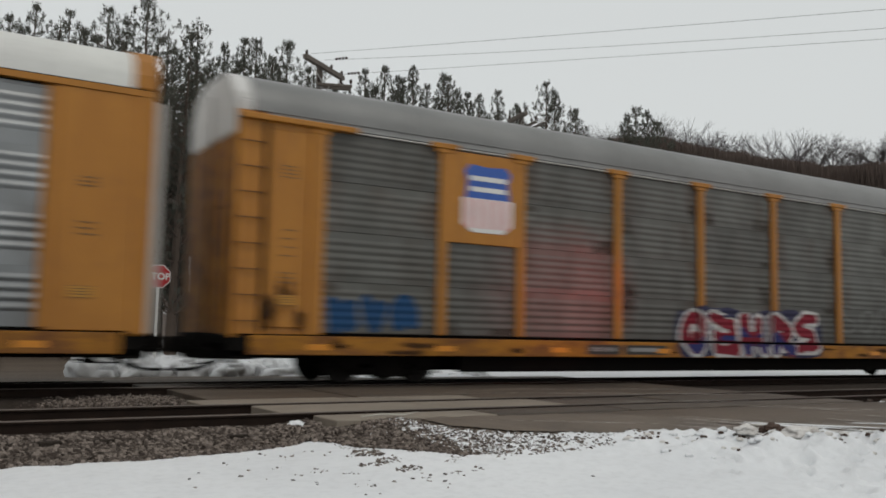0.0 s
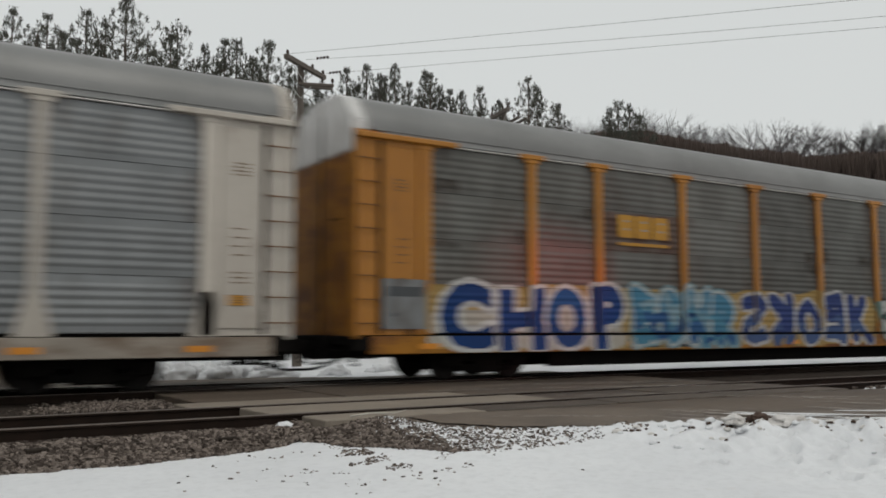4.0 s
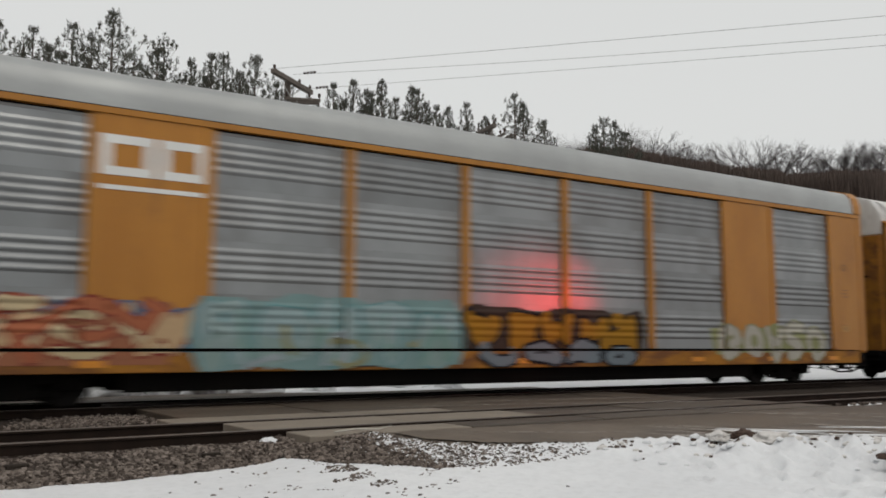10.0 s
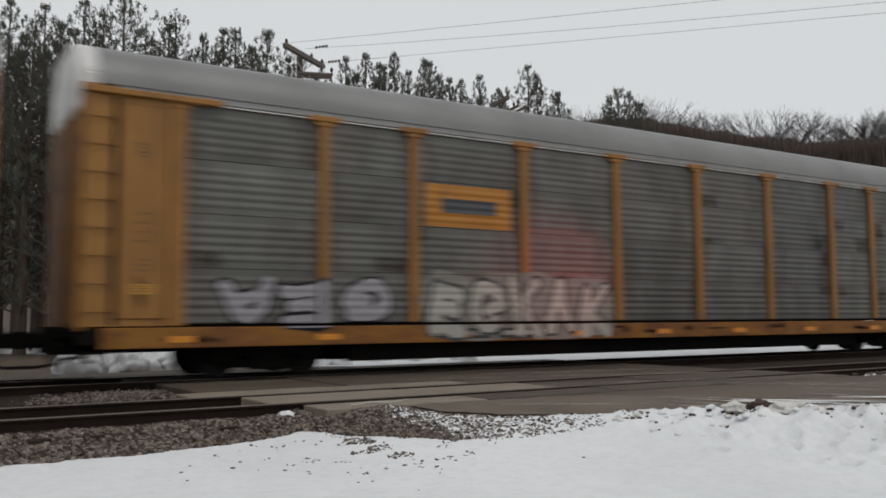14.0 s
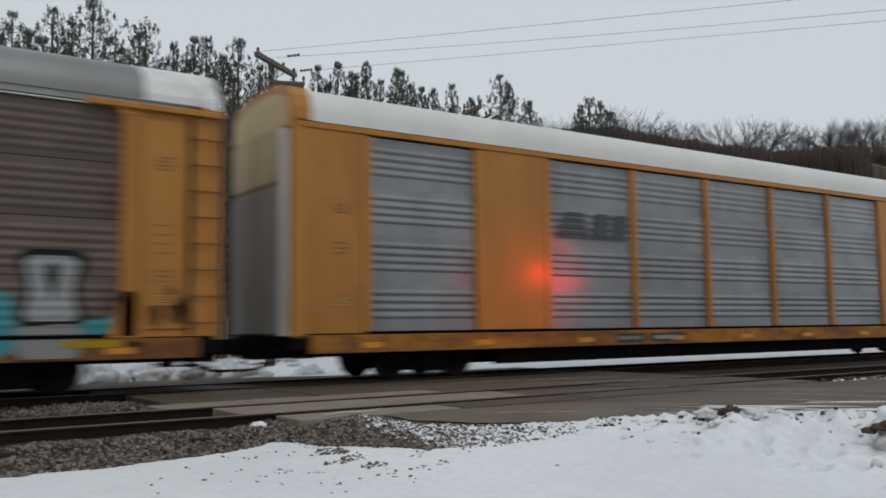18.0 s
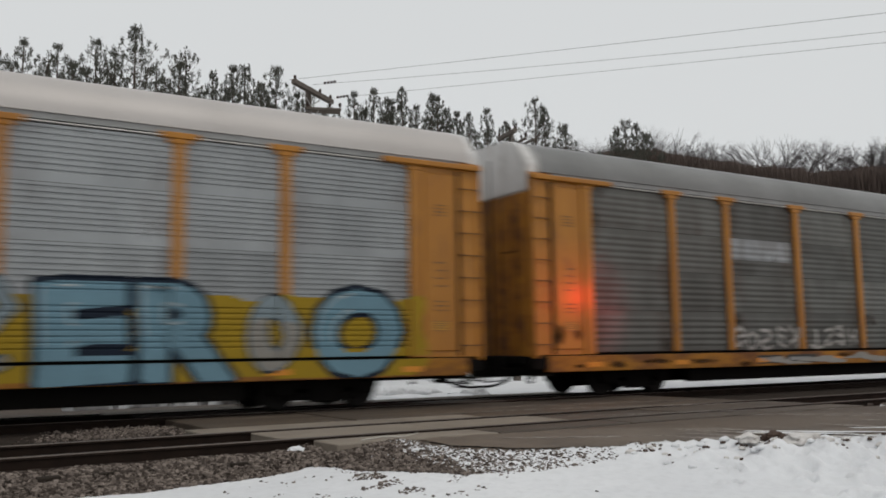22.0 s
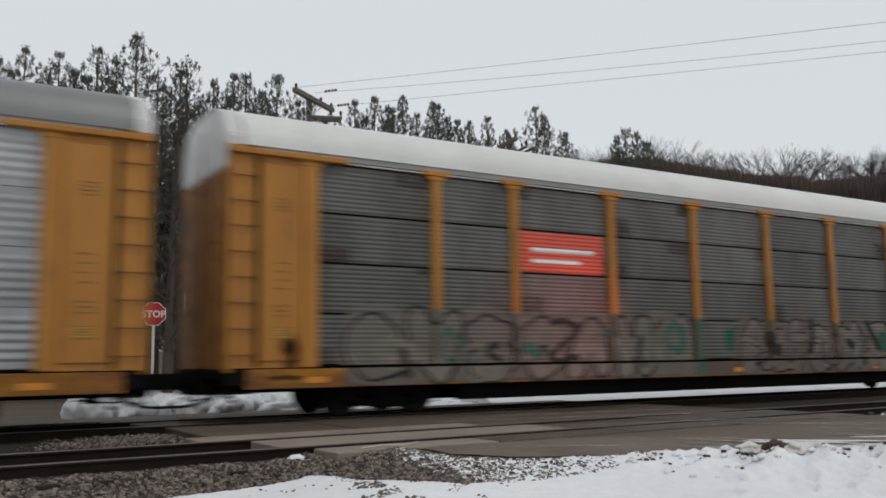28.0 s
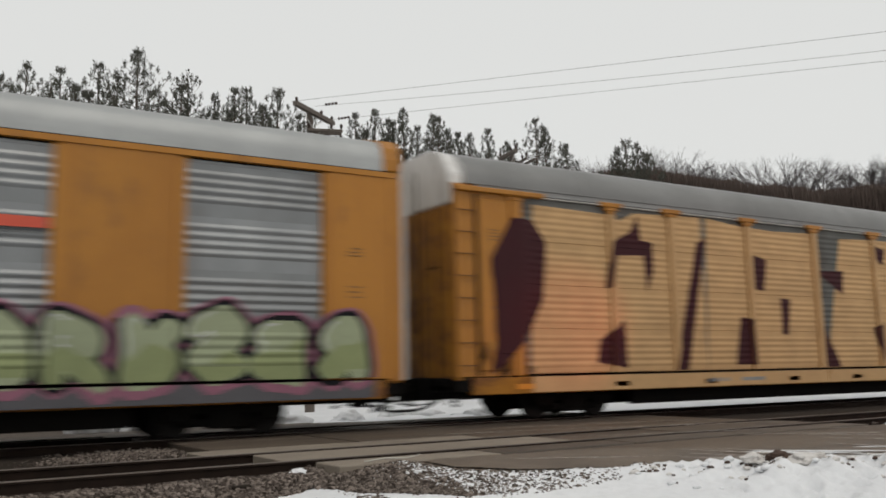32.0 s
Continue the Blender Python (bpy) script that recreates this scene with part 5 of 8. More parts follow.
def graffiti(car, spec, s0, s1, z0, z1, fill, edge=None, back=None, word=None, seed=1, shear=0.0, fat=0.2, second=None, rim=0.07, wave=0.06, shine=None, ragged=0.1, halo=None, forms=None):
    """One painted piece: a cloud behind, letters with an outline, a second tone and a few bright strokes; a word where it can be read.
    fat: the stroke's thickness as a share of a letter's width; halo: a pale rim round the outline."""
    x0, x1 = at(s0), at(s1)
    z0 = max(z0, 0.61)
    lift = layer(spec, s0, s1, 6)
    r = random.Random(seed + 5)
    n = len(word) if word else len(forms) if forms else max(2, round((x1 - x0) / 1.1))
    w, h = (x1 - x0) / n, z1 - z0
    if back:
        p = [r.uniform(0, 6.28) for _ in range(4)]

        def cloud(X, Z):
            u = np.clip(X, x0, x1)
            top = z1 + 0.05 + ragged * h * (np.sin(2.3 * u + p[0]) + 0.6 * np.sin(5.1 * u + p[1])) * 0.5
            low = z0 + ragged * h * (np.sin(2.9 * u + p[2]) + 0.6) * 0.3
            return np.maximum(np.maximum(Z - top, low - Z), np.abs(X - (x0 + x1) / 2) - (x1 - x0) / 2 - 0.1 + 0.5 * np.abs(Z - (z0 + z1) / 2) ** 2)
        spray("graffiti_cloud", car, spec, cloud, x0 - 0.25, x1 + 0.25, z0 - 0.1, z1 + 0.3, lift, paint(*back))
    shapes = []
    for i in range(n):
        up = wave * h * r.uniform(-1, 1)
        a, b = x0 + i * w, x0 + (i + 1) * w
        if word:
            thin = 0.2 if word[i] in "Iil" else 0.0
            low = word[i].islower() and word[i] not in "lhi"
            base = glyph_field(word[i], a + (0.05 + thin) * w, b - (0.05 + thin) * w, z0 + 0.06, z1 - 0.06 + up - (0.14 * h if low else 0), shear, 0.03)
            shapes.append(warped(base, seed * 3 + i, 0.02))
        else:
            kind = forms[i] if forms else r.randrange(len(FORMS))
            mu, mv = r.random() < 0.5, r.random() < 0.5
            lines = [[(1 - u if mu else u, 1 - v if mv else v) for u, v in line] for line in FORMS[kind](r.uniform(-0.12, 0.12))]
            base = stroke_field(lines, a - 0.07 * w, b + 0.07 * w, z0 + 0.03, z1 - 0.03 + up, min(w, h) * fat * 0.74 * r.uniform(0.85, 1.1))
            shapes.append(warped(base, seed * 3 + i, 0.055))
    for i, fn in enumerate(shapes):
        a, b = x0 + i * w - 0.35, x0 + (i + 1) * w + 0.35
        odd = 0.0006 * (i % 2)
        if halo:
            spray("letter_halo", car, spec, lambda X, Z, fn=fn: fn(X, Z) - rim - 0.06, a, b, z0 - 0.2, z1 + 0.3, lift + 0.0016 + odd, paint(*halo))
        if edge:
            spray("letter_outline", car, spec, lambda X, Z, fn=fn: fn(X, Z) - rim, a, b, z0 - 0.15, z1 + 0.25, lift + 0.0034 + odd, paint(*edge))
        spray("letter", car, spec, fn, a, b, z0 - 0.05, z1 + 0.15, lift + 0.0052 + odd, paint(*fill))
        if second:
            k, p = r.uniform(0.35, 0.6), r.uniform(0, 6.28)
            spray("letter_shade", car, spec, lambda X, Z, fn=fn, k=k, p=p: np.maximum(fn(X, Z) + 0.02, Z - z0 - k * h - 0.12 * np.sin(4.0 * X + p) - 0.06 * np.sin(9.0 * X)), a, b, z0 - 0.05, z1 + 0.1, lift + 0.007 + odd, paint(*second))
        if shine:
            p = r.uniform(-0.1, 0.1)
            spray("letter_shine", car, spec, lambda X, Z, fn=fn, p=p: np.maximum(np.abs(fn(X, Z) + 0.075) - 0.018, np.maximum(z0 + (0.45 + p) * h - Z, X - (a + b) / 2 + 0.1)), a, b, z0, z1 + 0.1, lift + 0.0088 + odd, paint(*shine))


def wild(car, spec, s0, s1, z0, z1, palette, edge, seed=1, count=16, thick=(0.07, 0.13), slant=0.0, rim=0.03):
    """A tangle of bent strokes in several colours, none of them a letter."""
    x0, x1 = at(s0), at(s1)
    z0 = max(z0, 0.61)
    h = z1 - z0
    r = random.Random(seed)
    lift = layer(spec, s0, s1, 8)
    for i in range(count):
        w = h * r.uniform(0.45, 0.95)
        a = x0 + (x1 - x0 - w) * (i + r.uniform(0, 0.8)) / count
        low = z0 + h * r.uniform(0.0, 0.35)
        line = r.choice(FORMS[r.randrange(len(FORMS))](0.0))
        mu, mv = r.random() < 0.5, r.random() < 0.5
        line = [((1 - u if mu else u) + slant * (v - 0.5), 1 - v if mv else v) for u, v in line]
        fn = warped(stroke_field([line], a, a + w, low, min(z1, low + h * r.uniform(0.5, 0.85)), r.uniform(*thick)), seed * 5 + i, 0.07)
        up = lift + 0.0011 * (i % 8)
        if edge:
            spray("stroke_outline", car, spec, lambda X, Z, fn=fn: fn(X, Z) - rim, a - 0.5, a + w + 0.5, z0, z1 + 0.1, up, paint(*edge))
        spray("stroke", car, spec, fn, a - 0.5, a + w + 0.5, z0, z1 + 0.1, up + 0.0006, paint(*palette[i % len(palette)]))


def smear(car, spec, s0, s1, z0, z1, col, seed=1, rag=0.2):
    """One patch of paint with a bulging outline."""
    x0, x1 = at(s0), at(s1)
    z0 = max(z0, 0.61)
    r = random.Random(seed)
    p = [r.uniform(0, 6.28) for _ in range(6)]
    h = z1 - z0

    def fn(X, Z):
        top = z1 - rag * h * 0.35 * (1 + np.sin(2.7 * X + p[0]) + 0.6 * np.sin(6.3 * X + p[1]))
        low = z0 + rag * h * 0.2 * (1 + np.sin(3.3 * X + p[2]))
        half = (x1 - x0) / 2 - 0.12 * h * (1 + np.sin(5.0 * Z + p[3])) * 0.5
        q = np.maximum(np.abs(X - (x0 + x1) / 2) - half + 0.18 * h, 0), np.maximum(np.maximum(Z - top, low - Z) + 0.18 * h, 0)
        return np.hypot(*q) - 0.18 * h
    spray("paint_patch", car, spec, fn, x0 - 0.05, x1 + 0.05, z0 - 0.02, z1 + 0.02, layer(spec, s0, s1, 1), paint(*col))


def plate(name, car, spec, s0, s1, z0, z1, mat, lift, label=""):
    bm = bmesh.new()
    vs = [bm.verts.new(p) for p in ((at(s0), 0, z0), (at(s1), 0, z0), (at(s1), 0, z1), (at(s0), 0, z1))]
    bm.faces.new(vs)
    return part(name, lay_on(bm, spec, lift), mat, car, label)


def flat_shape(name, car, pts, y, mat, thick=0.006, label=""):
    bm = bmesh.new()
    a = [bm.verts.new((at(s), y - thick, z)) for s, z in pts]
    b = [bm.verts.new((v.co.x, y, v.co.z)) for v in a]
    bm.faces.new(a)
    bm.faces.new(b[::-1])
    for k in range(len(a)):
        bm.faces.new((a[k], b[k], b[(k + 1) % len(a)], a[(k + 1) % len(a)]))
    return part(name, bm, mat, car, label)


EMBLEM_YELLOW = material("emblem_yellow", (0.42, 0.21, 0.012), (0.34, 0.16, 0.012), rough=0.5, scale=3, bump=0.05)
EMBLEM_DARK = material("emblem_dark", (0.045, 0.05, 0.055), rough=0.5, bump=0)
EMBLEM_WHITE = material("emblem_white", (0.72, 0.72, 0.7), rough=0.5, bump=0)
EMBLEM_RED = material("emblem_red", (0.6, 0.08, 0.04), rough=0.5, bump=0)
EMBLEM_DULL = material("emblem_dull_red", (0.26, 0.05, 0.05), rough=0.5, bump=0)
EMBLEM_BLUE = material("emblem_blue", (0.03, 0.1, 0.4), rough=0.5, bump=0)
EMBLEM_PINK = material("emblem_faded_red", (0.68, 0.36, 0.36), rough=0.5, bump=0)
EMBLEM_BROWN = material("emblem_faded_brown", (0.4, 0.19, 0.1), rough=0.6, bump=0.05)
EM_Y = PANEL_Y - RIB - 0.004


def emblem_blocks(car, mat, s0, s1, z0, z1):
    """Three plain heavy blocks over a bar."""
    w, h = (s1 - s0) / 3.25, z1 - z0
    for i in range(3):
        a, b, t = s0 + i * w * 1.12, z0 + 0.26 * h, z1
        flat_shape("emblem", car, ((a + 0.06 * w, b), (a + 0.94 * w, b), (a + w, b + 0.08 * h), (a + w, t - 0.08 * h), (a + 0.94 * w, t), (a + 0.06 * w, t), (a, t - 0.08 * h), (a, b + 0.08 * h)), EM_Y, mat, 0.01, "plain yellow block")
        for k in (0, 1):
            z = b + (0.24 + 0.27 * k) * h
            flat_shape("emblem_notch", car, ((a + 0.36 * w, z), (a + 0.7 * w, z), (a + 0.7 * w, z + 0.06 * h), (a + 0.36 * w, z + 0.06 * h)), EM_Y - 0.011, PLATE_GREY, 0.004)
    flat_shape("emblem_bar", car, ((s0, z0), (s1, z0), (s1, z0 + 0.1 * h), (s0, z0 + 0.1 * h)), EM_Y, mat, 0.01)


def emblem_slats(car, s0, s1, z0, z1):
    """Dark slanting bars and two plain dark blocks."""
    h, w = z1 - z0, (s1 - s0)
    for k in range(4):
        z = z0 + h * (0.12 + 0.24 * k)
        flat_shape("emblem_bar", car, ((s0 + 0.03 * k * w, z), (s0 + (0.42 - 0.02 * k) * w, z), (s0 + (0.45 - 0.02 * k) * w, z + 0.15 * h), (s0 + 0.04 * k * w, z + 0.15 * h)), EM_Y, EMBLEM_DARK, 0.006)
    for a in (0.5, 0.77):
        flat_shape("emblem", car, ((s0 + a * w, z0 + 0.08 * h), (s0 + (a + 0.2) * w, z0 + 0.08 * h), (s0 + (a + 0.24) * w, z1), (s0 + (a + 0.04) * w, z1)), EM_Y, EMBLEM_DARK, 0.006, "plain dark slanted block")
    flat_shape("emblem_bar", car, ((s0, z0 - 0.04 * h), (s1, z0 - 0.04 * h), (s1, z0 + 0.03 * h), (s0, z0 + 0.03 * h)), EM_Y, EMBLEM_DARK, 0.006)


def shield(car, s0, s1, z0, z1, top, low):
    """A heraldic shield: banded head over a striped field."""
    y = -1.545
    w, h = s1 - s0, z1 - z0
    flat_shape("emblem", car, ((s0, z0 + 0.12 * h), (s0 + 0.2 * w, z0), (s1 - 0.2 * w, z0), (s1, z0 + 0.12 * h), (s1, z0 + 0.5 * h), (s0, z0 + 0.5 * h)), y, EMBLEM_WHITE if low is EMBLEM_PINK else low)
    flat_shape("emblem", car, ((s0 + 0.06 * w, z0 + 0.5 * h), (s1 - 0.06 * w, z0 + 0.5 * h), (s1 - 0.1 * w, z0 + 0.75 * h), (s1 - 0.04 * w, z0 + 0.9 * h), (s1 - 0.16 * w, z1), (s0 + 0.5 * w, z1 - 0.03 * h), (s0 + 0.16 * w, z1),
                                (s0 + 0.04 * w, z0 + 0.9 * h), (s0 + 0.1 * w, z0 + 0.75 * h)), y, top)
    for k in range(2):
        z = z0 + (0.6 + 0.16 * k) * h
        flat_shape("emblem_bar", car, ((s0 + 0.14 * w, z), (s1 - 0.14 * w, z), (s1 - 0.14 * w, z + 0.07 * h), (s0 + 0.14 * w, z + 0.07 * h)), y - 0.008, EMBLEM_WHITE)
    if low is EMBLEM_PINK:
        for k in range(5):
            a = s0 + (0.06 + 0.19 * k) * w
            flat_shape("emblem_bar", car, ((a, z0 + 0.06 * h), (a + 0.1 * w, z0 + 0.06 * h), (a + 0.1 * w, z0 + 0.49 * h), (a, z0 + 0.49 * h)), y - 0.008, EMBLEM_PINK)


# truck and wheels, shared by all wagons
def shared(name, bm, mat):
    me = bpy.data.meshes.new(name)
    bm.to_mesh(me)
    bm.free()
    me.materials.append(mat)
    return me


bm = bmesh.new()
for y in (-1.02, 1.02):
    box(bm, -1.15, 1.15, y - 0.08, y + 0.08, 0.42, 0.58, 0.02)
    box(bm, -0.35, 0.35, y - 0.1, y + 0.1, 0.16, 0.6, 0.03)
    box(bm, -1.1, -0.62, y - 0.11, y + 0.11, 0.3, 0.56, 0.03)
    box(bm, 0.62, 1.1, y - 0.11, y + 0.11, 0.3, 0.56, 0.03)
    box(bm, -0.7, -0.3, y - 0.06, y + 0.06, 0.2, 0.34, 0.02)
    box(bm, 0.3, 0.7, y - 0.06, y + 0.06, 0.2, 0.34, 0.02)
box(bm, -0.25, 0.25, -1.0, 1.0, 0.3, 0.62, 0.03)
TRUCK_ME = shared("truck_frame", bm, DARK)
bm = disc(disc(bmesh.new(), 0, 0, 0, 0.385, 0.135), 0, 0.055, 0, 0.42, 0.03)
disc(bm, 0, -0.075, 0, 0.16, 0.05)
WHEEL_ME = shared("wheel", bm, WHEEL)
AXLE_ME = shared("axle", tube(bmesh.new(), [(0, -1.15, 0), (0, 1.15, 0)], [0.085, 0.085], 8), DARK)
bm = boxes((0.0, 0.68, -0.1, 0.1, 0.62, 0.86), (0.45, 0.7, -0.17, 0.17, 0.6, 0.9), bevel=0.03)
COUPLER_ME = shared("coupler", bm, DARK)
bm = bmesh.new()
tube(bm, [(-0.35, 0, 0.62), (-0.2, 0, 0.5), (0.05, 0, 0.38), (0.3, 0, 0.31), (0.55, 0, 0.285), (0.74, 0, 0.3)], [0.03] * 6, 6)
HOSE_ME = shared("air_hose", bm, RUBBER)
bm = bmesh.new()
tube(bm, [(0.18, -1.42, 0.42), (0.2, -1.4, 0.62), (0.22, -1.3, 0.68), (0.24, -0.5, 0.7), (0.45, -0.12, 0.74)], [0.018] * 5, 5)
LEVER_ME = shared("uncoupling_lever", bm, DARK)
bm = bmesh.new()
for y, drop, x in ((-1.3, 0.36, -0.5), (-1.18, 0.46, -0.25), (-0.9, 0.4, 0.02), (-0.72, 0.5, 0.12), (0.5, 0.42, 0.05), (0.95, 0.38, -0.3), (1.25, 0.48, -0.1)):
    tube(bm, [(x, y, 0.7), (x + 0.02, y, 0.55), (x - 0.03, y, drop)], [0.022, 0.018, 0.014], 5)
    box(bm, x - 0.06, x + 0.05, y - 0.03, y + 0.03, drop - 0.03, drop + 0.03, 0.008)
tube(bm, [(-1.1, -1.2, 0.5), (-0.5, -1.25, 0.44), (-0.25, -1.18, 0.47)], [0.016] * 3, 5)
tube(bm, [(0.02, -0.9, 0.42), (0.1, -0.3, 0.36), (0.05, 0.5, 0.43)], [0.014] * 3, 5)
box(bm, -0.95, -0.7, -1.28, -1.12, 0.44, 0.66, 0.02)
RIG_ME = shared("brake_rigging", bm, DARK)
REFL_ME = shared("reflector", boxes((-0.23, 0.23, -SIDE - 0.006, -SIDE + 0.004, -0.055, 0.055)), REFLECTOR)
FLIP = pose(0, 0, 0, 0, 0, 180)


def roof_section(style):
    if style == "A":
        half = [(-SIDE + 0.02, 5.1), (-1.53, 5.24), (-1.45, 5.5), (-1.22, 5.72), (-0.75, 5.92), (0, 5.98)]
    else:
        half = [(-SIDE + 0.02, 5.13), (-1.53, 5.35), (-1.47, 5.6), (-1.3, 5.79), (-0.8, 5.93), (0, 5.97)]
    return half + [(-y, z) for y, z in half[-2::-1]]


SHORT = {}


def trim_mesh(key, build, mat):
    k = (key, mat.name)
    if k not in SHORT:
        SHORT[k] = shared(key, build(), mat)
    return SHORT[k]


def post_mesh(style, flare):
    def build():
        bm = bmesh.new()
        if style == "A":
            box(bm, -0.1, 0.1, -SIDE, -1.46, DECK + 0.02, 4.95, 0.012)
            box(bm, -0.33, 0.33, -SIDE - 0.03, -1.46, 4.89, 5.0, 0.012)
            box(bm, -0.19, 0.19, -SIDE - 0.012, -1.46, 4.8, 4.892, 0.012)
            if flare:
                vs = [bm.verts.new(p) for p in ((-0.3, -SIDE - 0.004, 0.97), (0.3, -SIDE - 0.004, 0.97), (0.098, -SIDE - 0.004, 1.75), (-0.098, -SIDE - 0.004, 1.75))]
                ws = [bm.verts.new((v.co.x, -1.46, v.co.z)) for v in vs]
                bm.faces.new(vs)
                for k in range(4):
                    bm.faces.new((vs[k], ws[k], ws[(k + 1) % 4], vs[(k + 1) % 4]))
        else:
            box(bm, -0.09, 0.09, -SIDE, -1.46, DECK + 0.02, 4.96, 0.01)
        return bm
    return build


def autorack(spec):
    """One closed wagon for motor cars. Style A has T-headed posts and pale end caps, style B flush sides and a hooped roof."""
    A = spec["style"] == "A"
    spec["post_w"] = 0.2 if A else 0.18
    body, post, panel = spec["body"], spec.get("post", spec["body"]), spec["panel"]
    narrow = [] if A else [(-9.06, -7.06), (7.06, 9.06)]
    spec["plates"] = narrow + [(-9.06, -7.06)] * bool(spec.get("plate_bay"))
    car = tagged(new("autorack_wagon"), spec["label"], "rail wagon", "wagons of the train")
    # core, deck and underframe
    # solid black core: its colour stands in for the unlit inside behind open joints
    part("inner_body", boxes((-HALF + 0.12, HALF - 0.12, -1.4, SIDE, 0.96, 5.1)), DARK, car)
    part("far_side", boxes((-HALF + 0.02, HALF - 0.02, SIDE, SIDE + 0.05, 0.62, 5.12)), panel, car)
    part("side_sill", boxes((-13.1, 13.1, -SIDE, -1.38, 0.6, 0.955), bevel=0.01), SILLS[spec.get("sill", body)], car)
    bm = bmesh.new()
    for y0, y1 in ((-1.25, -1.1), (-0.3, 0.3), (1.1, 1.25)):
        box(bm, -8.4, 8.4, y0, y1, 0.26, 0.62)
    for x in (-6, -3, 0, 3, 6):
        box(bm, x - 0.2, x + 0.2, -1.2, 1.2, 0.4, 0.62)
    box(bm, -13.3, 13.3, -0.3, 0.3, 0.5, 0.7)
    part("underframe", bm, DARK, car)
    for sx in (-1, 1):
        truck = share("truck", TRUCK_ME, car, pose(sx * 10.05, 0, 0))
        for ax in (-0.86, 0.86):
            share("axle", AXLE_ME, truck, pose(ax, 0, 0.42))
            share("wheel", WHEEL_ME, truck, pose(ax, -HALF_GAUGE, 0.42))
            share("wheel", WHEEL_ME, truck, pose(ax, HALF_GAUGE, 0.42, 0, 0, 180))
        side = Matrix.Identity(4) if sx > 0 else FLIP
        share("coupler", COUPLER_ME, car, side @ pose(HALF, 0, 0))
        share("air_hose", HOSE_ME, car, side @ pose(HALF - 0.05, -0.35 * sx, 0))
        share("uncoupling_lever", LEVER_ME, car, side @ pose(HALF, 0, 0))
        tagged(share("brake_rigging", RIG_ME, car, side @ pose(HALF, 0, 0)), "dark brake rods and hangers", kind="stuff")
        share("uncoupling_lever", LEVER_ME, car, side @ pose(HALF, 0, 0) @ Matrix.Diagonal((1, -1, 1, 1)))
    # side sheets and posts
    for a, b in zip(POSTS, POSTS[1:]):
        w = b - a
        if (a, b) in narrow:
            part("yellow_plate", boxes((a, b, -1.53, -1.42, DECK + 0.02, 5.0), bevel=0.008), body, car, "plain painted sheet")
            continue
        for k in range(4):
            share("side_panel", sheet_mesh(spec["ribs"], w - 0.02, panel), car, pose((a + b) / 2, 0, DECK + 0.02 + k * TIER))
    for p in POSTS:
        me = trim_mesh(("flush_post", "tee_post")[A] + ("_flared" if spec.get("flare") else ""), post_mesh(spec["style"], spec.get("flare")), post)
        share("post", me, car, pose(p, 0, 0))
    # eave and roof
    if A:  # a pale lip over the sheets, an open slot, a recessed fascia under the roof's edge
        part("panel_lip", boxes((-11.8, 11.8, -1.53, -1.44, 4.925, 4.95), bevel=0.004), *((DARK, car, "dark folded lip along the sheets") if spec["ribs"] == "strong" else (DOOR_GREY, car, "pale folded lip along the sheets")))
        part("fascia", boxes((-12.9, 12.9, -1.522, -1.42, 4.975, 5.085)), PLATE_GREY, car, "grey recessed strip under the roof")
        part("roof_edge", boxes((-13.15, 13.15, -SIDE + 0.006, -1.46, 5.085, 5.112), bevel=0.004), spec["roof"], car)
    else:
        part("eave_beam", boxes((-HALF + 0.02, HALF - 0.02, -SIDE - 0.004, -1.44, 5.0, 5.11), bevel=0.006), body, car)
        part("roof_joint", boxes((-HALF + 0.1, HALF - 0.1, -SIDE + 0.012, -1.44, 5.11, 5.13)), DARK, car)
        for a, b in zip(POSTS, POSTS[1:]):
            if (a, b) not in narrow:
                part("top_strip", boxes((a + 0.09, b - 0.09, PANEL_Y, -1.42, 4.91, 4.965), bevel=0.004), panel, car)
    rx = 13.2 if A else 13.15
    bm = strip(bmesh.new(), roof_section(spec["style"]), -rx, rx)
    for f in bm.faces:
        f.smooth = True
    part("roof", bm, spec["roof"], car)
    if spec.get("white_ends"):
        for a in (-13.2, 12.1):
            part("roof_end", strip(bmesh.new(), [(y * 1.003, z + 0.004) for y, z in roof_section("A")], a, a + 1.1), CAP_WHITE, car, "white painted roof end")
    seam = trim_mesh("roof_seam_" + spec["style"], lambda: strip(bmesh.new(), [(y * 1.004, z + 0.006) for y, z in roof_section(spec["style"])], -0.03, 0.03), spec["roof"])
    for k in range(13):
        share("roof_seam", seam, car, pose(-11.8 + k * 1.966, 0, 0))
    # ends
    for sx in (-1, 1):
        side = Matrix.Identity(4) if sx > 0 else FLIP

        def lay(name, bm, mat, label=""):
            # built for the +x end on the -y side; mirrored in x for the other end
            if sx < 0:
                bm.transform(Matrix.Diagonal((-1, 1, 1, 1)))
                bmesh.ops.reverse_faces(bm, faces=bm.faces)
            return part(name, bm, mat, car, label)

        lay("end_panel", boxes((11.86, HALF, -1.5, -1.4, 0.98, 5.08)), body)
        if A:
            lay("door_panel", boxes((12.06, 12.86, -1.535, -1.49, 1.1, 4.78), bevel=0.015), body)
            lay("end_post", boxes((11.72, 12.02, -SIDE - 0.004, -1.46, 0.98, 4.9), bevel=0.012), post)
            lay("end_eave", boxes((11.1, HALF, -SIDE - 0.07, -1.4, 4.91, 5.02), bevel=0.015), post)
            lay("corner_post", boxes((HALF - 0.1, HALF, -1.545, -1.42, 0.9, 4.92), bevel=0.02), body)
            lay("door_edge", boxes((12.88, 12.96, -1.525, -1.49, 1.0, 4.88)), DARK)
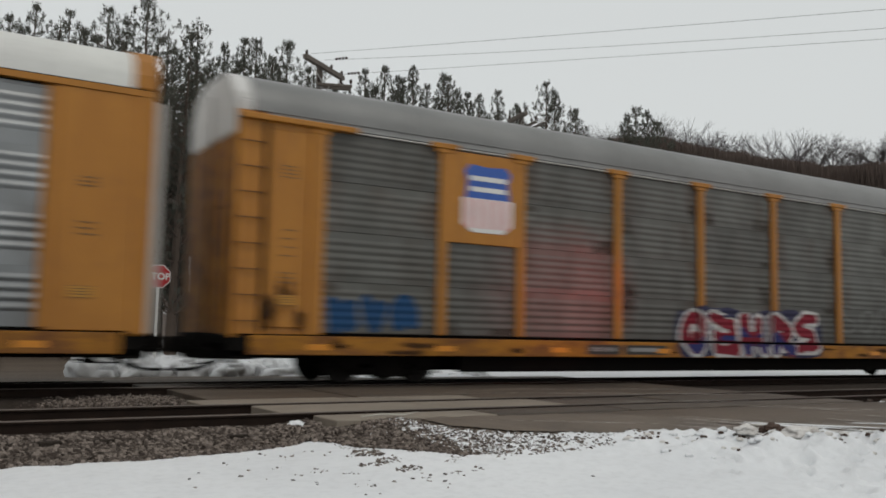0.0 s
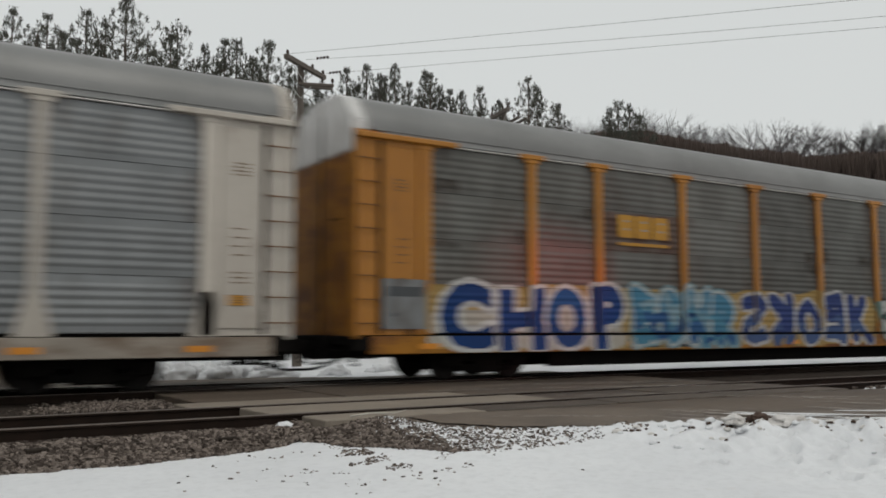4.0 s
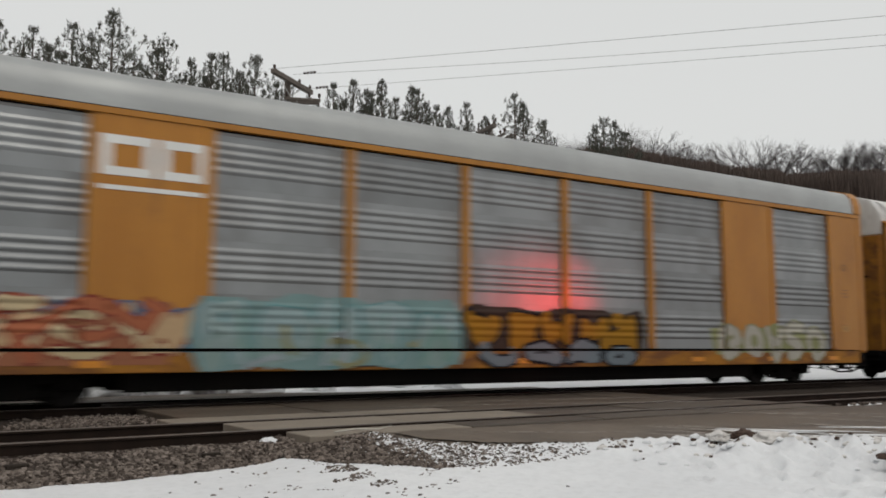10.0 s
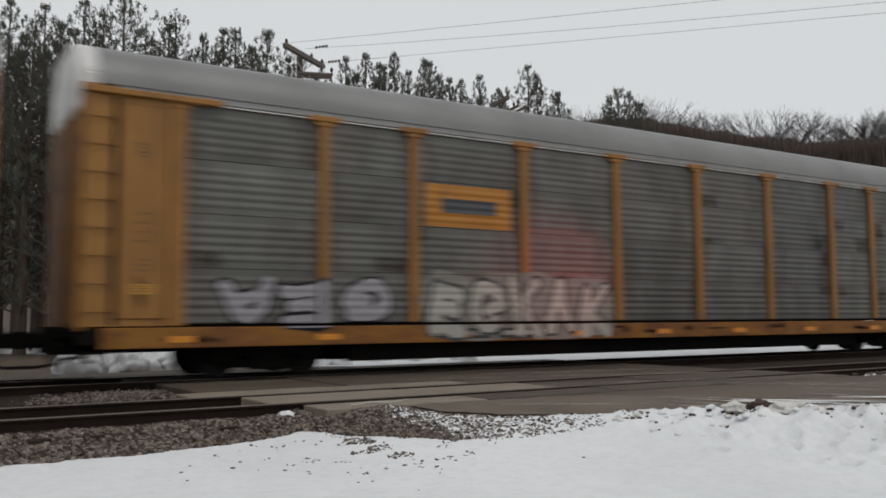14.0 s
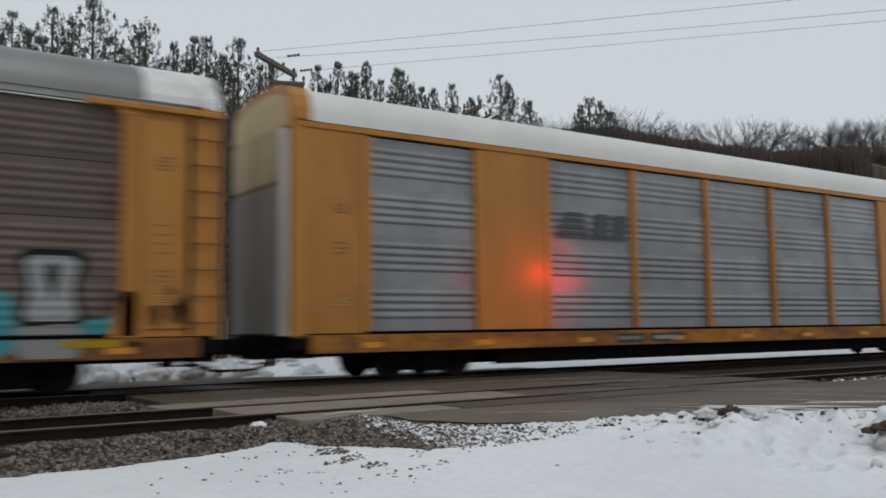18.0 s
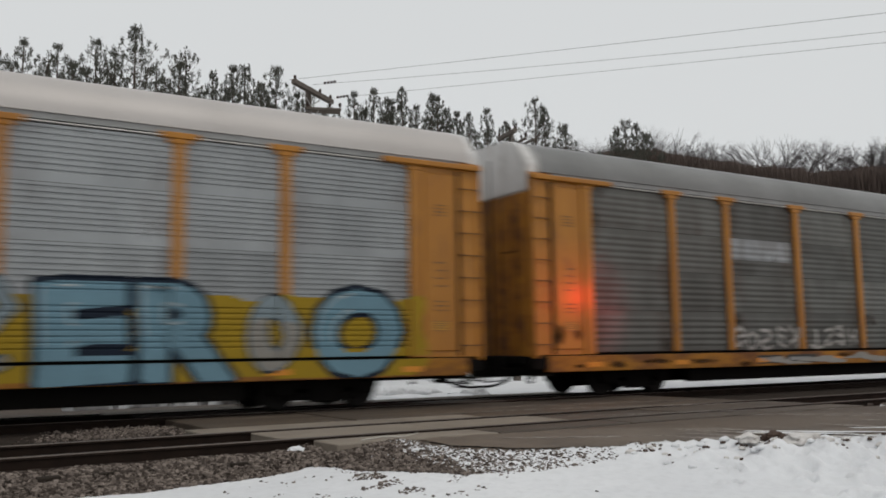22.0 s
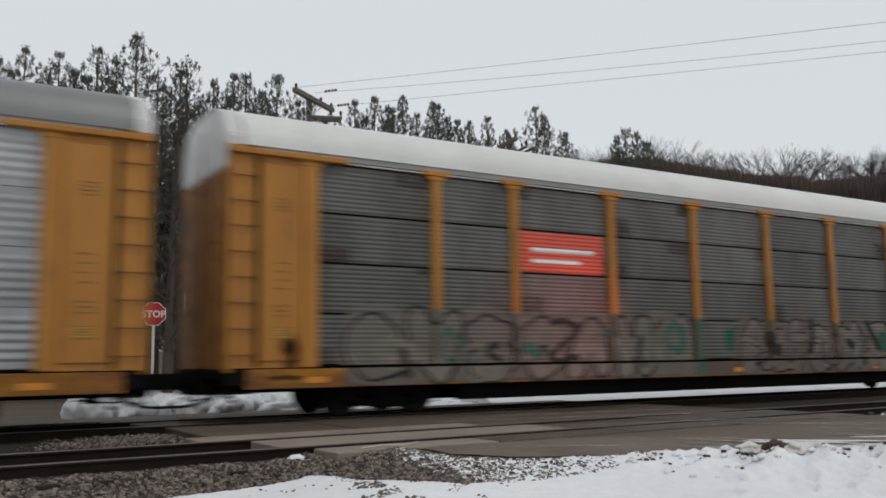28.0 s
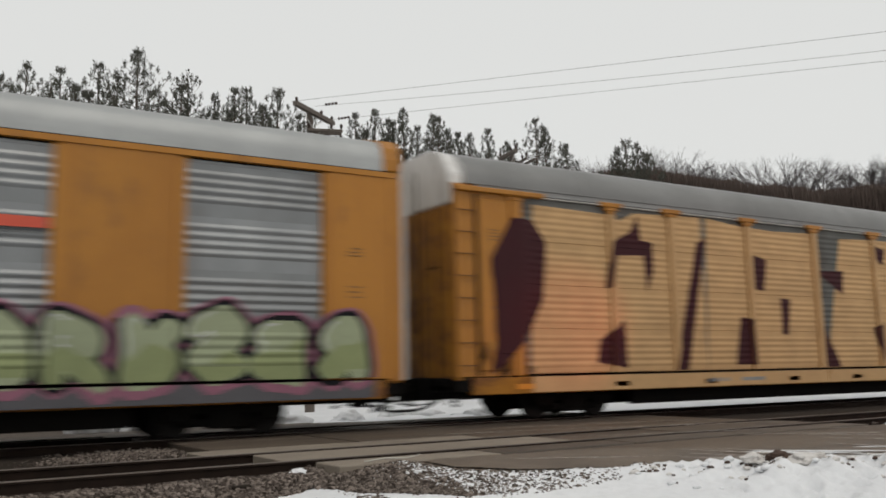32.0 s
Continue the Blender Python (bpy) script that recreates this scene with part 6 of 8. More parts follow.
            rung = trim_mesh("rung", lambda: boxes((-0.235, 0.235, -1.572, -1.552, -0.011, 0.011), (-0.235, -0.205, -1.57, -1.44, -0.014, 0.014), (0.205, 0.235, -1.57, -1.44, -0.014, 0.014)), DOOR_GREY if body is ORANGE_RED else RUNG_BROWN)
            for k in range(8):
                share("rung", rung, car, pose(sx * 13.205, 0, 1.21 + k * 0.47))
            # end wall with folding doors, pale cap above
            # sill paint here: real grime, plus the gap's shade put into the colour
            lay("end_door", boxes((HALF - 0.08, HALF + 0.02, -1.42, -0.02, 0.95, 4.66), (HALF - 0.08, HALF + 0.02, 0.02, 1.42, 0.95, 4.66), bevel=0.02), SILLS[body])
            lay("end_door_seam", boxes((HALF - 0.06, HALF + 0.035, -0.025, 0.025, 0.95, 5.6), (HALF - 0.05, HALF + 0.03, -0.9, -0.45, 3.31, 3.35)), DARK)
            for yr in (-1.3, -0.72, -0.14):
                lay("end_door_rib", boxes((HALF, HALF + 0.05, yr - 0.03, yr + 0.03, 1.0, 4.62), bevel=0.01), body)
            bm = bmesh.new()
            sec = [(-1.42, 4.66), (1.42, 4.66), (1.42, 5.3), (1.08, 5.78), (0.6, 5.97), (-0.6, 5.97), (-1.08, 5.78), (-1.42, 5.3)]
            strip(bm, sec, 13.1, HALF + 0.03, closed=True)
            bmesh.ops.bevel(bm, geom=bm.edges[:], offset=0.03, segments=2, affect="EDGES")
            lay("end_cap", bm, spec.get("cap", CAP_WHITE), "pale sheet-metal end cap")
            lay("roof_closure", strip(bmesh.new(), [(y * 0.998, z) for y, z in roof_section("A")], 13.14, 13.192, closed=True), spec.get("cap", CAP_WHITE), "pale plate closing the roof's end")
            bars = [(12.3, 0.3, 4.1 - 0.07 * k) for k in range(4)] + [(12.3, 0.28, 2.9 - 0.16 * k) for k in range(4)] + [(12.3, 0.3, 2.1 - 0.09 * k) for k in range(3)]
            yy = -1.54
        else:
            lay("end_wall", boxes((11.96, HALF - 0.25, -1.53, -1.42, 0.98, 5.0), bevel=0.01), body)
            bm = bmesh.new()
            strip(bm, [(y * 1.012, z + 0.03) for y, z in roof_section("B")] + [(1.45, 5.0), (-1.45, 5.0)], 13.1, HALF + 0.02, closed=True)
            lay("roof_hoop", bm, body, "painted end hoop")
            lay("end_gable", strip(bmesh.new(), [(y * 0.93, 5.04 + (z - 5.13) * 0.92) for y, z in roof_section("B")], HALF + 0.0, HALF + 0.05, closed=True), PALE_CREAM, "pale cream plate under the hoop")
            lay("corner_post", boxes((HALF - 0.28, HALF + 0.02, -SIDE + 0.003, -1.4, 0.9, 5.06), bevel=0.04), body)
            lay("end_door", boxes((HALF - 0.1, HALF + 0.16, -1.28, -0.03, 0.95, 3.9), (HALF - 0.1, HALF + 0.16, 0.03, 1.28, 0.95, 3.9), bevel=0.05), spec.get("door", DOOR_GRIMY), "grimy grey folding end door")
            bm = bmesh.new()
            tube(bm, [(HALF + 0.1, -1.33, 0.95), (HALF + 0.1, -1.33, 4.95)], [0.12, 0.12], 12)
            lay("door_column", bm, COLUMN_GREY, "pale grey upright tube at the door's edge")
            lay("end_door_top", boxes((HALF - 0.1, HALF + 0.15, -1.28, -0.03, 3.92, 4.98), (HALF - 0.1, HALF + 0.15, 0.03, 1.28, 3.92, 4.98), bevel=0.05), PALE_CREAM, "pale cream upper door")
            bars = [(12.3, 0.32, 3.5 - 0.07 * k) for k in range(3)] + [(12.3, 0.34, 2.75 - 0.1 * k) for k in range(3)]
            yy = -1.536
        bm = bmesh.new()
        for j, (x, w, z) in enumerate(bars):
            for k in range(6):
                if (j * 5 + k * 3) % 7:
                    box(bm, x + w * k / 6, x + w * (k + 0.8) / 6, yy - 0.002, yy + 0.004, z, z + 0.024)
        tagged(lay("stencil_text", bm, STENCIL_BROWN, "small unreadable stencilled lines"), kind="stuff")
        tagged(lay("label_text", boxes(*((12.29, 12.58, yy - 0.005, yy, z, z + 0.018) for z in (1.56, 1.605, 1.65)), (12.24, 12.63, yy - 0.004, yy, 1.512, 1.522), (12.24, 12.63, yy - 0.004, yy, 1.698, 1.708)), STENCIL_BROWN, "small unreadable label lines"), kind="stuff")
        lay("step", boxes((12.95, HALF - 0.02, -1.5, -1.36, 0.52, 0.56), (12.95, 12.99, -1.46, -1.42, 0.52, 0.95), (HALF - 0.06, HALF - 0.02, -1.46, -1.42, 0.52, 0.95)), DARK)
        lay("warning_label", boxes((12.25, 12.62, yy - 0.003, yy + 0.004, 1.52, 1.7)), LABEL_OCHRE, "small yellow warning label")
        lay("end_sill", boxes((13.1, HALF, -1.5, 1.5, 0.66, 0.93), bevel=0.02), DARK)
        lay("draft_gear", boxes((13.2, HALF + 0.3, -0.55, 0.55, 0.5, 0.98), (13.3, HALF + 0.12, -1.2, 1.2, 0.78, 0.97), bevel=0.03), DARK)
    for s in spec.get("reflectors", (2.4, 5.2, 8.2, 11.4, 14.2, 17.0, 20.0, 23.1, 25.9)):
        share("reflector", REFL_ME, car, pose(at(s), 0, 0.75))
    s = spec.get("data", 8.0)
    part("data_panel", boxes((at(s), at(s) + 1.0, -SIDE - 0.004, -SIDE + 0.01, 0.66, 0.88), (at(s) + 1.15, at(s) + 2.5, -SIDE - 0.004, -SIDE + 0.01, 0.66, 0.88)), STENCIL, car, "black panels with unreadable white marks")
    bm = bmesh.new()
    for k in range(9):
        x = at(s) + 0.1 + k * 0.1 if k < 8 else at(s) + 1.3
        box(bm, x, x + (0.06 if k < 8 else 0.9), -SIDE - 0.007, -SIDE, 0.73, 0.82)
    tagged(part("data_lettering", bm, PLATE_GREY, car), kind="stuff")
    for fn in spec.get("extras", ()):
        fn(car, spec)
    return car


# ---- the train, wagon by wagon, front to back ----
def G(*a, **k):
    return lambda car, spec: graffiti(car, spec, *a, **k)


def WILD(*a, **k):
    return lambda car, spec: wild(car, spec, *a, **k)


def S(*a, **k):
    return lambda car, spec: smear(car, spec, *a, **k)


def BLOCKS(s0=7.7, s1=9.4, z0=3.1, z1=3.84):
    return lambda car, spec: emblem_blocks(car, EMBLEM_YELLOW, s0, s1, z0, z1)


def SLATS(s0=7.6, s1=9.8, z0=3.2, z1=3.78):
    return lambda car, spec: emblem_slats(car, s0, s1, z0, z1)


def SHIELD_PLATE(top, low):
    def make(car, spec):
        part("emblem_plate", boxes((at(5.1), at(7.1), -1.535, -1.46, 2.95, 4.88), bevel=0.01), spec["body"], car, "painted plate carrying a shield emblem")
        shield(car, 5.55, 6.85, 3.2, 4.65, top, low)
    return make


def STRIPE(s0, s1, z0=3.4, z1=3.72):
    def make(car, spec):
        h = z1 - z0
        flat_shape("emblem", car, ((s0, z0 + 0.35 * h), (s1, z0 + 0.35 * h), (s1, z1 - 0.1 * h), (s0 + 0.12, z1)), EM_Y, EMBLEM_RED, 0.008, "orange-red slanted stripe")
        flat_shape("emblem_bar", car, ((s0, z0), (s0 + 0.6, z0 + 0.12 * h), (s1, z0 + 0.2 * h), (s1, z0 + 0.28 * h), (s0, z0 + 0.28 * h)), EM_Y, EMBLEM_DARK, 0.008)
    return make


def BANDS(car, spec):
    """White painted bands over the joints of the tiers."""
    for a, b in zip(POSTS, POSTS[1:]):
        for k in (1, 2, 3):
            z = DECK + 0.02 + k * TIER
            part("painted_band", boxes((a + 0.1, b - 0.1, PANEL_Y - 0.022, PANEL_Y + 0.01, z - 0.04, z + 0.07), bevel=0.006), WHITE_PAINT, car)


def PATCH(s0, s1, z0, z1, mat, label="", lift=0.006):
    return lambda car, spec: plate("painted_panel", car, spec, s0, s1, z0, z1, mat, lift, label)


def LABEL(s0, s1, z0, z1):
    """A large warning label with lines of unreadable print."""
    def make(car, spec):
        part("warning_label", boxes((at(s0), at(s1), -1.55, -1.53, z0, z1)), LABEL_YELLOW, car, "large yellow warning label")
        bm = bmesh.new()
        for k in range(5):
            z = z0 + (z1 - z0) * (0.12 + 0.17 * k)
            box(bm, at(s0) + 0.08 + 0.05 * (k % 2), at(s1) - 0.08 - 0.07 * (k % 3), -1.553, -1.549, z, z + 0.035)
        tagged(part("label_text", bm, STENCIL_BROWN, car), kind="stuff")
    return make


def LOOP_SHAPES(car, spec):
    """Two plain white frames and a bar on the yellow plate."""
    y = -1.536
    for a, b in ((5.2, 6.12), (6.2, 7.05)):
        for pts in (((a, 3.95), (b, 3.95), (b, 4.1), (a, 4.1)), ((a, 4.5), (b, 4.5), (b, 4.65), (a, 4.65)), ((a, 4.1), (a + 0.18, 4.1), (a + 0.18, 4.5), (a, 4.5)), ((b - 0.18, 4.1), (b, 4.1), (b, 4.5), (b - 0.18, 4.5))):
            flat_shape("emblem_bar", car, pts, y, EMBLEM_WHITE, 0.006, "plain white bar")
    flat_shape("emblem_bar", car, ((5.2, 3.7), (7.0, 3.7), (7.0, 3.78), (5.2, 3.78)), y, EMBLEM_WHITE, 0.006)


def ROUNDEL(car, spec):
    bm = bmesh.new()
    for k in range(24):
        a, b = 2 * math.pi * k / 24, 2 * math.pi * (k + 1) / 24
        q = [bm.verts.new((at(12.2) + r * math.cos(t), EM_Y - 0.008, 4.05 + r * math.sin(t))) for r, t in ((0.55, a), (0.55, b), (0.43, b), (0.43, a))]
        bm.faces.new(q)
    part("emblem", bm, EMBLEM_DARK, car, "dark ring emblem")
    flat_shape("emblem", car, ((12.0, 4.0), (12.4, 4.0), (12.48, 4.3), (12.2, 4.4), (11.92, 4.3)), EM_Y, EMBLEM_DARK, 0.008)
    flat_shape("emblem_bar", car, ((11.9, 3.25), (12.5, 3.25), (12.5, 3.32), (11.9, 3.32)), EM_Y, EMBLEM_DARK, 0.008)


def CROSS(car, spec):
    for d in (1, -1):
        flat_shape("emblem", car, ((18.4, 3.52 + d * 0.2), (18.55, 3.52 + d * 0.24), (19.2, 3.52 - d * 0.2), (19.05, 3.52 - d * 0.24))[::d], EM_Y, EMBLEM_DULL, 0.008, "dull red crossed strokes")
    flat_shape("emblem_bar", car, ((19.3, 3.5), (20.8, 3.5), (20.8, 3.6), (19.3, 3.6)), EM_Y, EMBLEM_DARK, 0.008)


def RUST(seed, col=(0.13, 0.055, 0.03)):
    def make(car, spec):
        for i, (s, z) in enumerate(((1.0, 2.2), (1.6, 3.0), (2.0, 1.8), (1.3, 4.2), (26.5, 2.5), (27.2, 3.9), (26.9, 1.6))):
            bm = bmesh.new()
            blob(bm, at(s), z, 0.45, 1.0, seed + i, rag=0.12)
            for v in bm.verts:
                v.co.y = -1.548
            part("rust_patch", bm, worn(*col), car)
        for p in POSTS:
            bm = bmesh.new()
            blob(bm, p, 1.5, 0.22, 1.25, seed + int(p * 9), rag=0.12)
            for v in bm.verts:
                v.co = (max(p - 0.097, min(p + 0.097, v.co.x)), -SIDE - 0.004, max(v.co.z, DECK + 0.03))
            part("rust_patch", bm, worn(*col), car)
    return make


def FILM(s0, s1, z0, z1, col, amount):
    """A thin film of rust over one tier of sheets."""
    def make(car, spec):
        for a, b in zip(POSTS, POSTS[1:]):
            x0, x1 = max(a + 0.12, at(s0)), min(b - 0.12, at(s1))
            if x1 - x0 > 0.2:
                bm = bmesh.new()
                bm.faces.new([bm.verts.new((x, 0, z)) for x, z in ((x0, z0), (x1, z0), (x1, z1), (x0, z1))])
                part("rust_film", lay_on(bm, spec, 0.002), worn(*col, amount, False), car)
    return make


def WORN(seed):
    """Brown rust beside the posts, and grime on the sills and door feet."""
    def make(car, spec):
        r = random.Random(seed)
        rust, grime = worn(0.068, 0.048, 0.038, 0.5, False), worn(0.06, 0.033, 0.02, 0.75)
        for a, b in zip(POSTS, POSTS[1:]):
            for k in range(4):
                for side in (0, 1):
                    if r.random() > 0.26:
                        continue
                    w, h = r.uniform(0.2, 0.75), r.choice((0.15, 0.3, 0.3, 0.45))
                    z = DECK + 0.04 + k * TIER + r.choice((0.0, TIER - 0.04 - h))
                    x0, x1 = (a + 0.13, a + 0.13 + w) if side == 0 else (b - 0.13 - w, b - 0.13)
                    x = x1 if side == 0 else x0
                    bm = bmesh.new()
                    pts = [(a + 0.13 if side == 0 else b - 0.13, z), (x, z + r.uniform(0, 0.03)), (x + r.uniform(-0.15, 0.05), z + h - r.uniform(0, 0.03)), (a + 0.13 if side == 0 else b - 0.13, z + h)]
                    bm.faces.new([bm.verts.new((q[0], 0, q[1])) for q in (pts if side == 0 else pts[::-1])])
                    part("rust_patch", lay_on(bm, spec, 0.0022), rust, car)
        for i in range(22):
            x, z = r.choice((-1, 1)) * r.uniform(12.05, 12.85) if i < 6 else r.uniform(-12.5, 12.5), r.uniform(1.1, 1.7) if i < 6 else r.uniform(0.66, 0.88)
            bm = bmesh.new()
            blob(bm, x, z, r.uniform(0.1, 0.2) if i < 6 else r.uniform(0.15, 0.6), r.uniform(0.15, 0.4) if i < 6 else r.uniform(0.03, 0.08), seed * 31 + i, rag=0.25)
            for v in bm.verts:
                v.co.y = -1.539 if i < 6 else -SIDE - 0.0022
            part("rust_patch", bm, grime, car)
    return make


def COVER(car, spec):
    """The whole side painted over in tan letters with dark maroon gaps."""
    tan, maroon = (0.85, 0.54, 0.27), (0.08, 0.025, 0.03)
    for a, b, tops in ((2.6, 8.2, ((8.2, 4.9), (5.9, 4.82), (5.4, 4.6), (5.1, 4.72), (2.8, 4.78))), (8.2, 12.9, ((12.9, 4.78), (11.0, 4.72), (9.6, 4.78), (8.4, 4.9))), (12.9, 18.2, ((18.2, 4.78), (15.4, 4.76), (14.0, 4.7))), (18.2, 22.4, ((22.4, 4.6), (20.2, 4.75))), (22.4, 25.9, ((25.9, 4.5), (24.0, 4.7)))):
        bm = bmesh.new()
        bm.faces.new([bm.verts.new((at(s), 0, z)) for s, z in ((a, 0.62), (b, 0.62), *tops)])
        part("graffiti", lay_on(bm, spec, 0.006), paint(*tan), car, "flat tan paint over ribs and posts")
    gaps = (((2.16, 4.42), (2.78, 4.41), (3.16, 3.92), (3.02, 2.65), (2.59, 1.89), (1.96, 1.29), (1.51, 1.03), (1.68, 1.65), (1.65, 2.85), (1.57, 3.46)),
            ((5.12, 4.07), (5.73, 4.35), (5.99, 4.79), (6.09, 4.17), (6.47, 4.12), (6.45, 3.43), (6.22, 2.9), (6.14, 3.8), (5.22, 3.75), (5.05, 2.97), (4.87, 2.96)), ((4.54, 1.24), (4.64, 1.75), (5.44, 2.24), (5.47, 1.1)),
            ((7.03, 1.03), (8.02, 4.22), (8.37, 4.39), (7.5, 1.03)), ((9.24, 1.14), (9.52, 2.38), (9.95, 2.31), (9.98, 1.13)), ((10.14, 4.04), (10.7, 3.92), (10.51, 3.07), (10.04, 3.13)), ((11.17, 1.92), (11.16, 2.9), (11.57, 2.88), (11.41, 1.92)),
            ((12.8, 3.71), (14.04, 3.76), (13.94, 3.07), (13.33, 3.41)), ((12.89, 1.03), (12.88, 2.31), (13.63, 1.03)), ((15.57, 4.6), (16.19, 4.5), (16.05, 4.02), (15.61, 4.17)), ((15.31, 2.14), (15.84, 2.32), (15.64, 1.03)),
            ((17.5, 1.03), (17.8, 1.03), (17.7, 4.0), (17.5, 4.2)), ((20.2, 1.03), (21.0, 1.03), (20.7, 2.4)), ((22.8, 2.6), (23.6, 2.5), (23.5, 3.5), (22.9, 3.6)))
    for pts in gaps:
        bm = bmesh.new()
        bm.faces.new([bm.verts.new((at(s), 0, z)) for s, z in pts])
        part("graffiti_shade", lay_on(bm, spec, 0.012), paint(*maroon), car, "dark maroon painted shape")


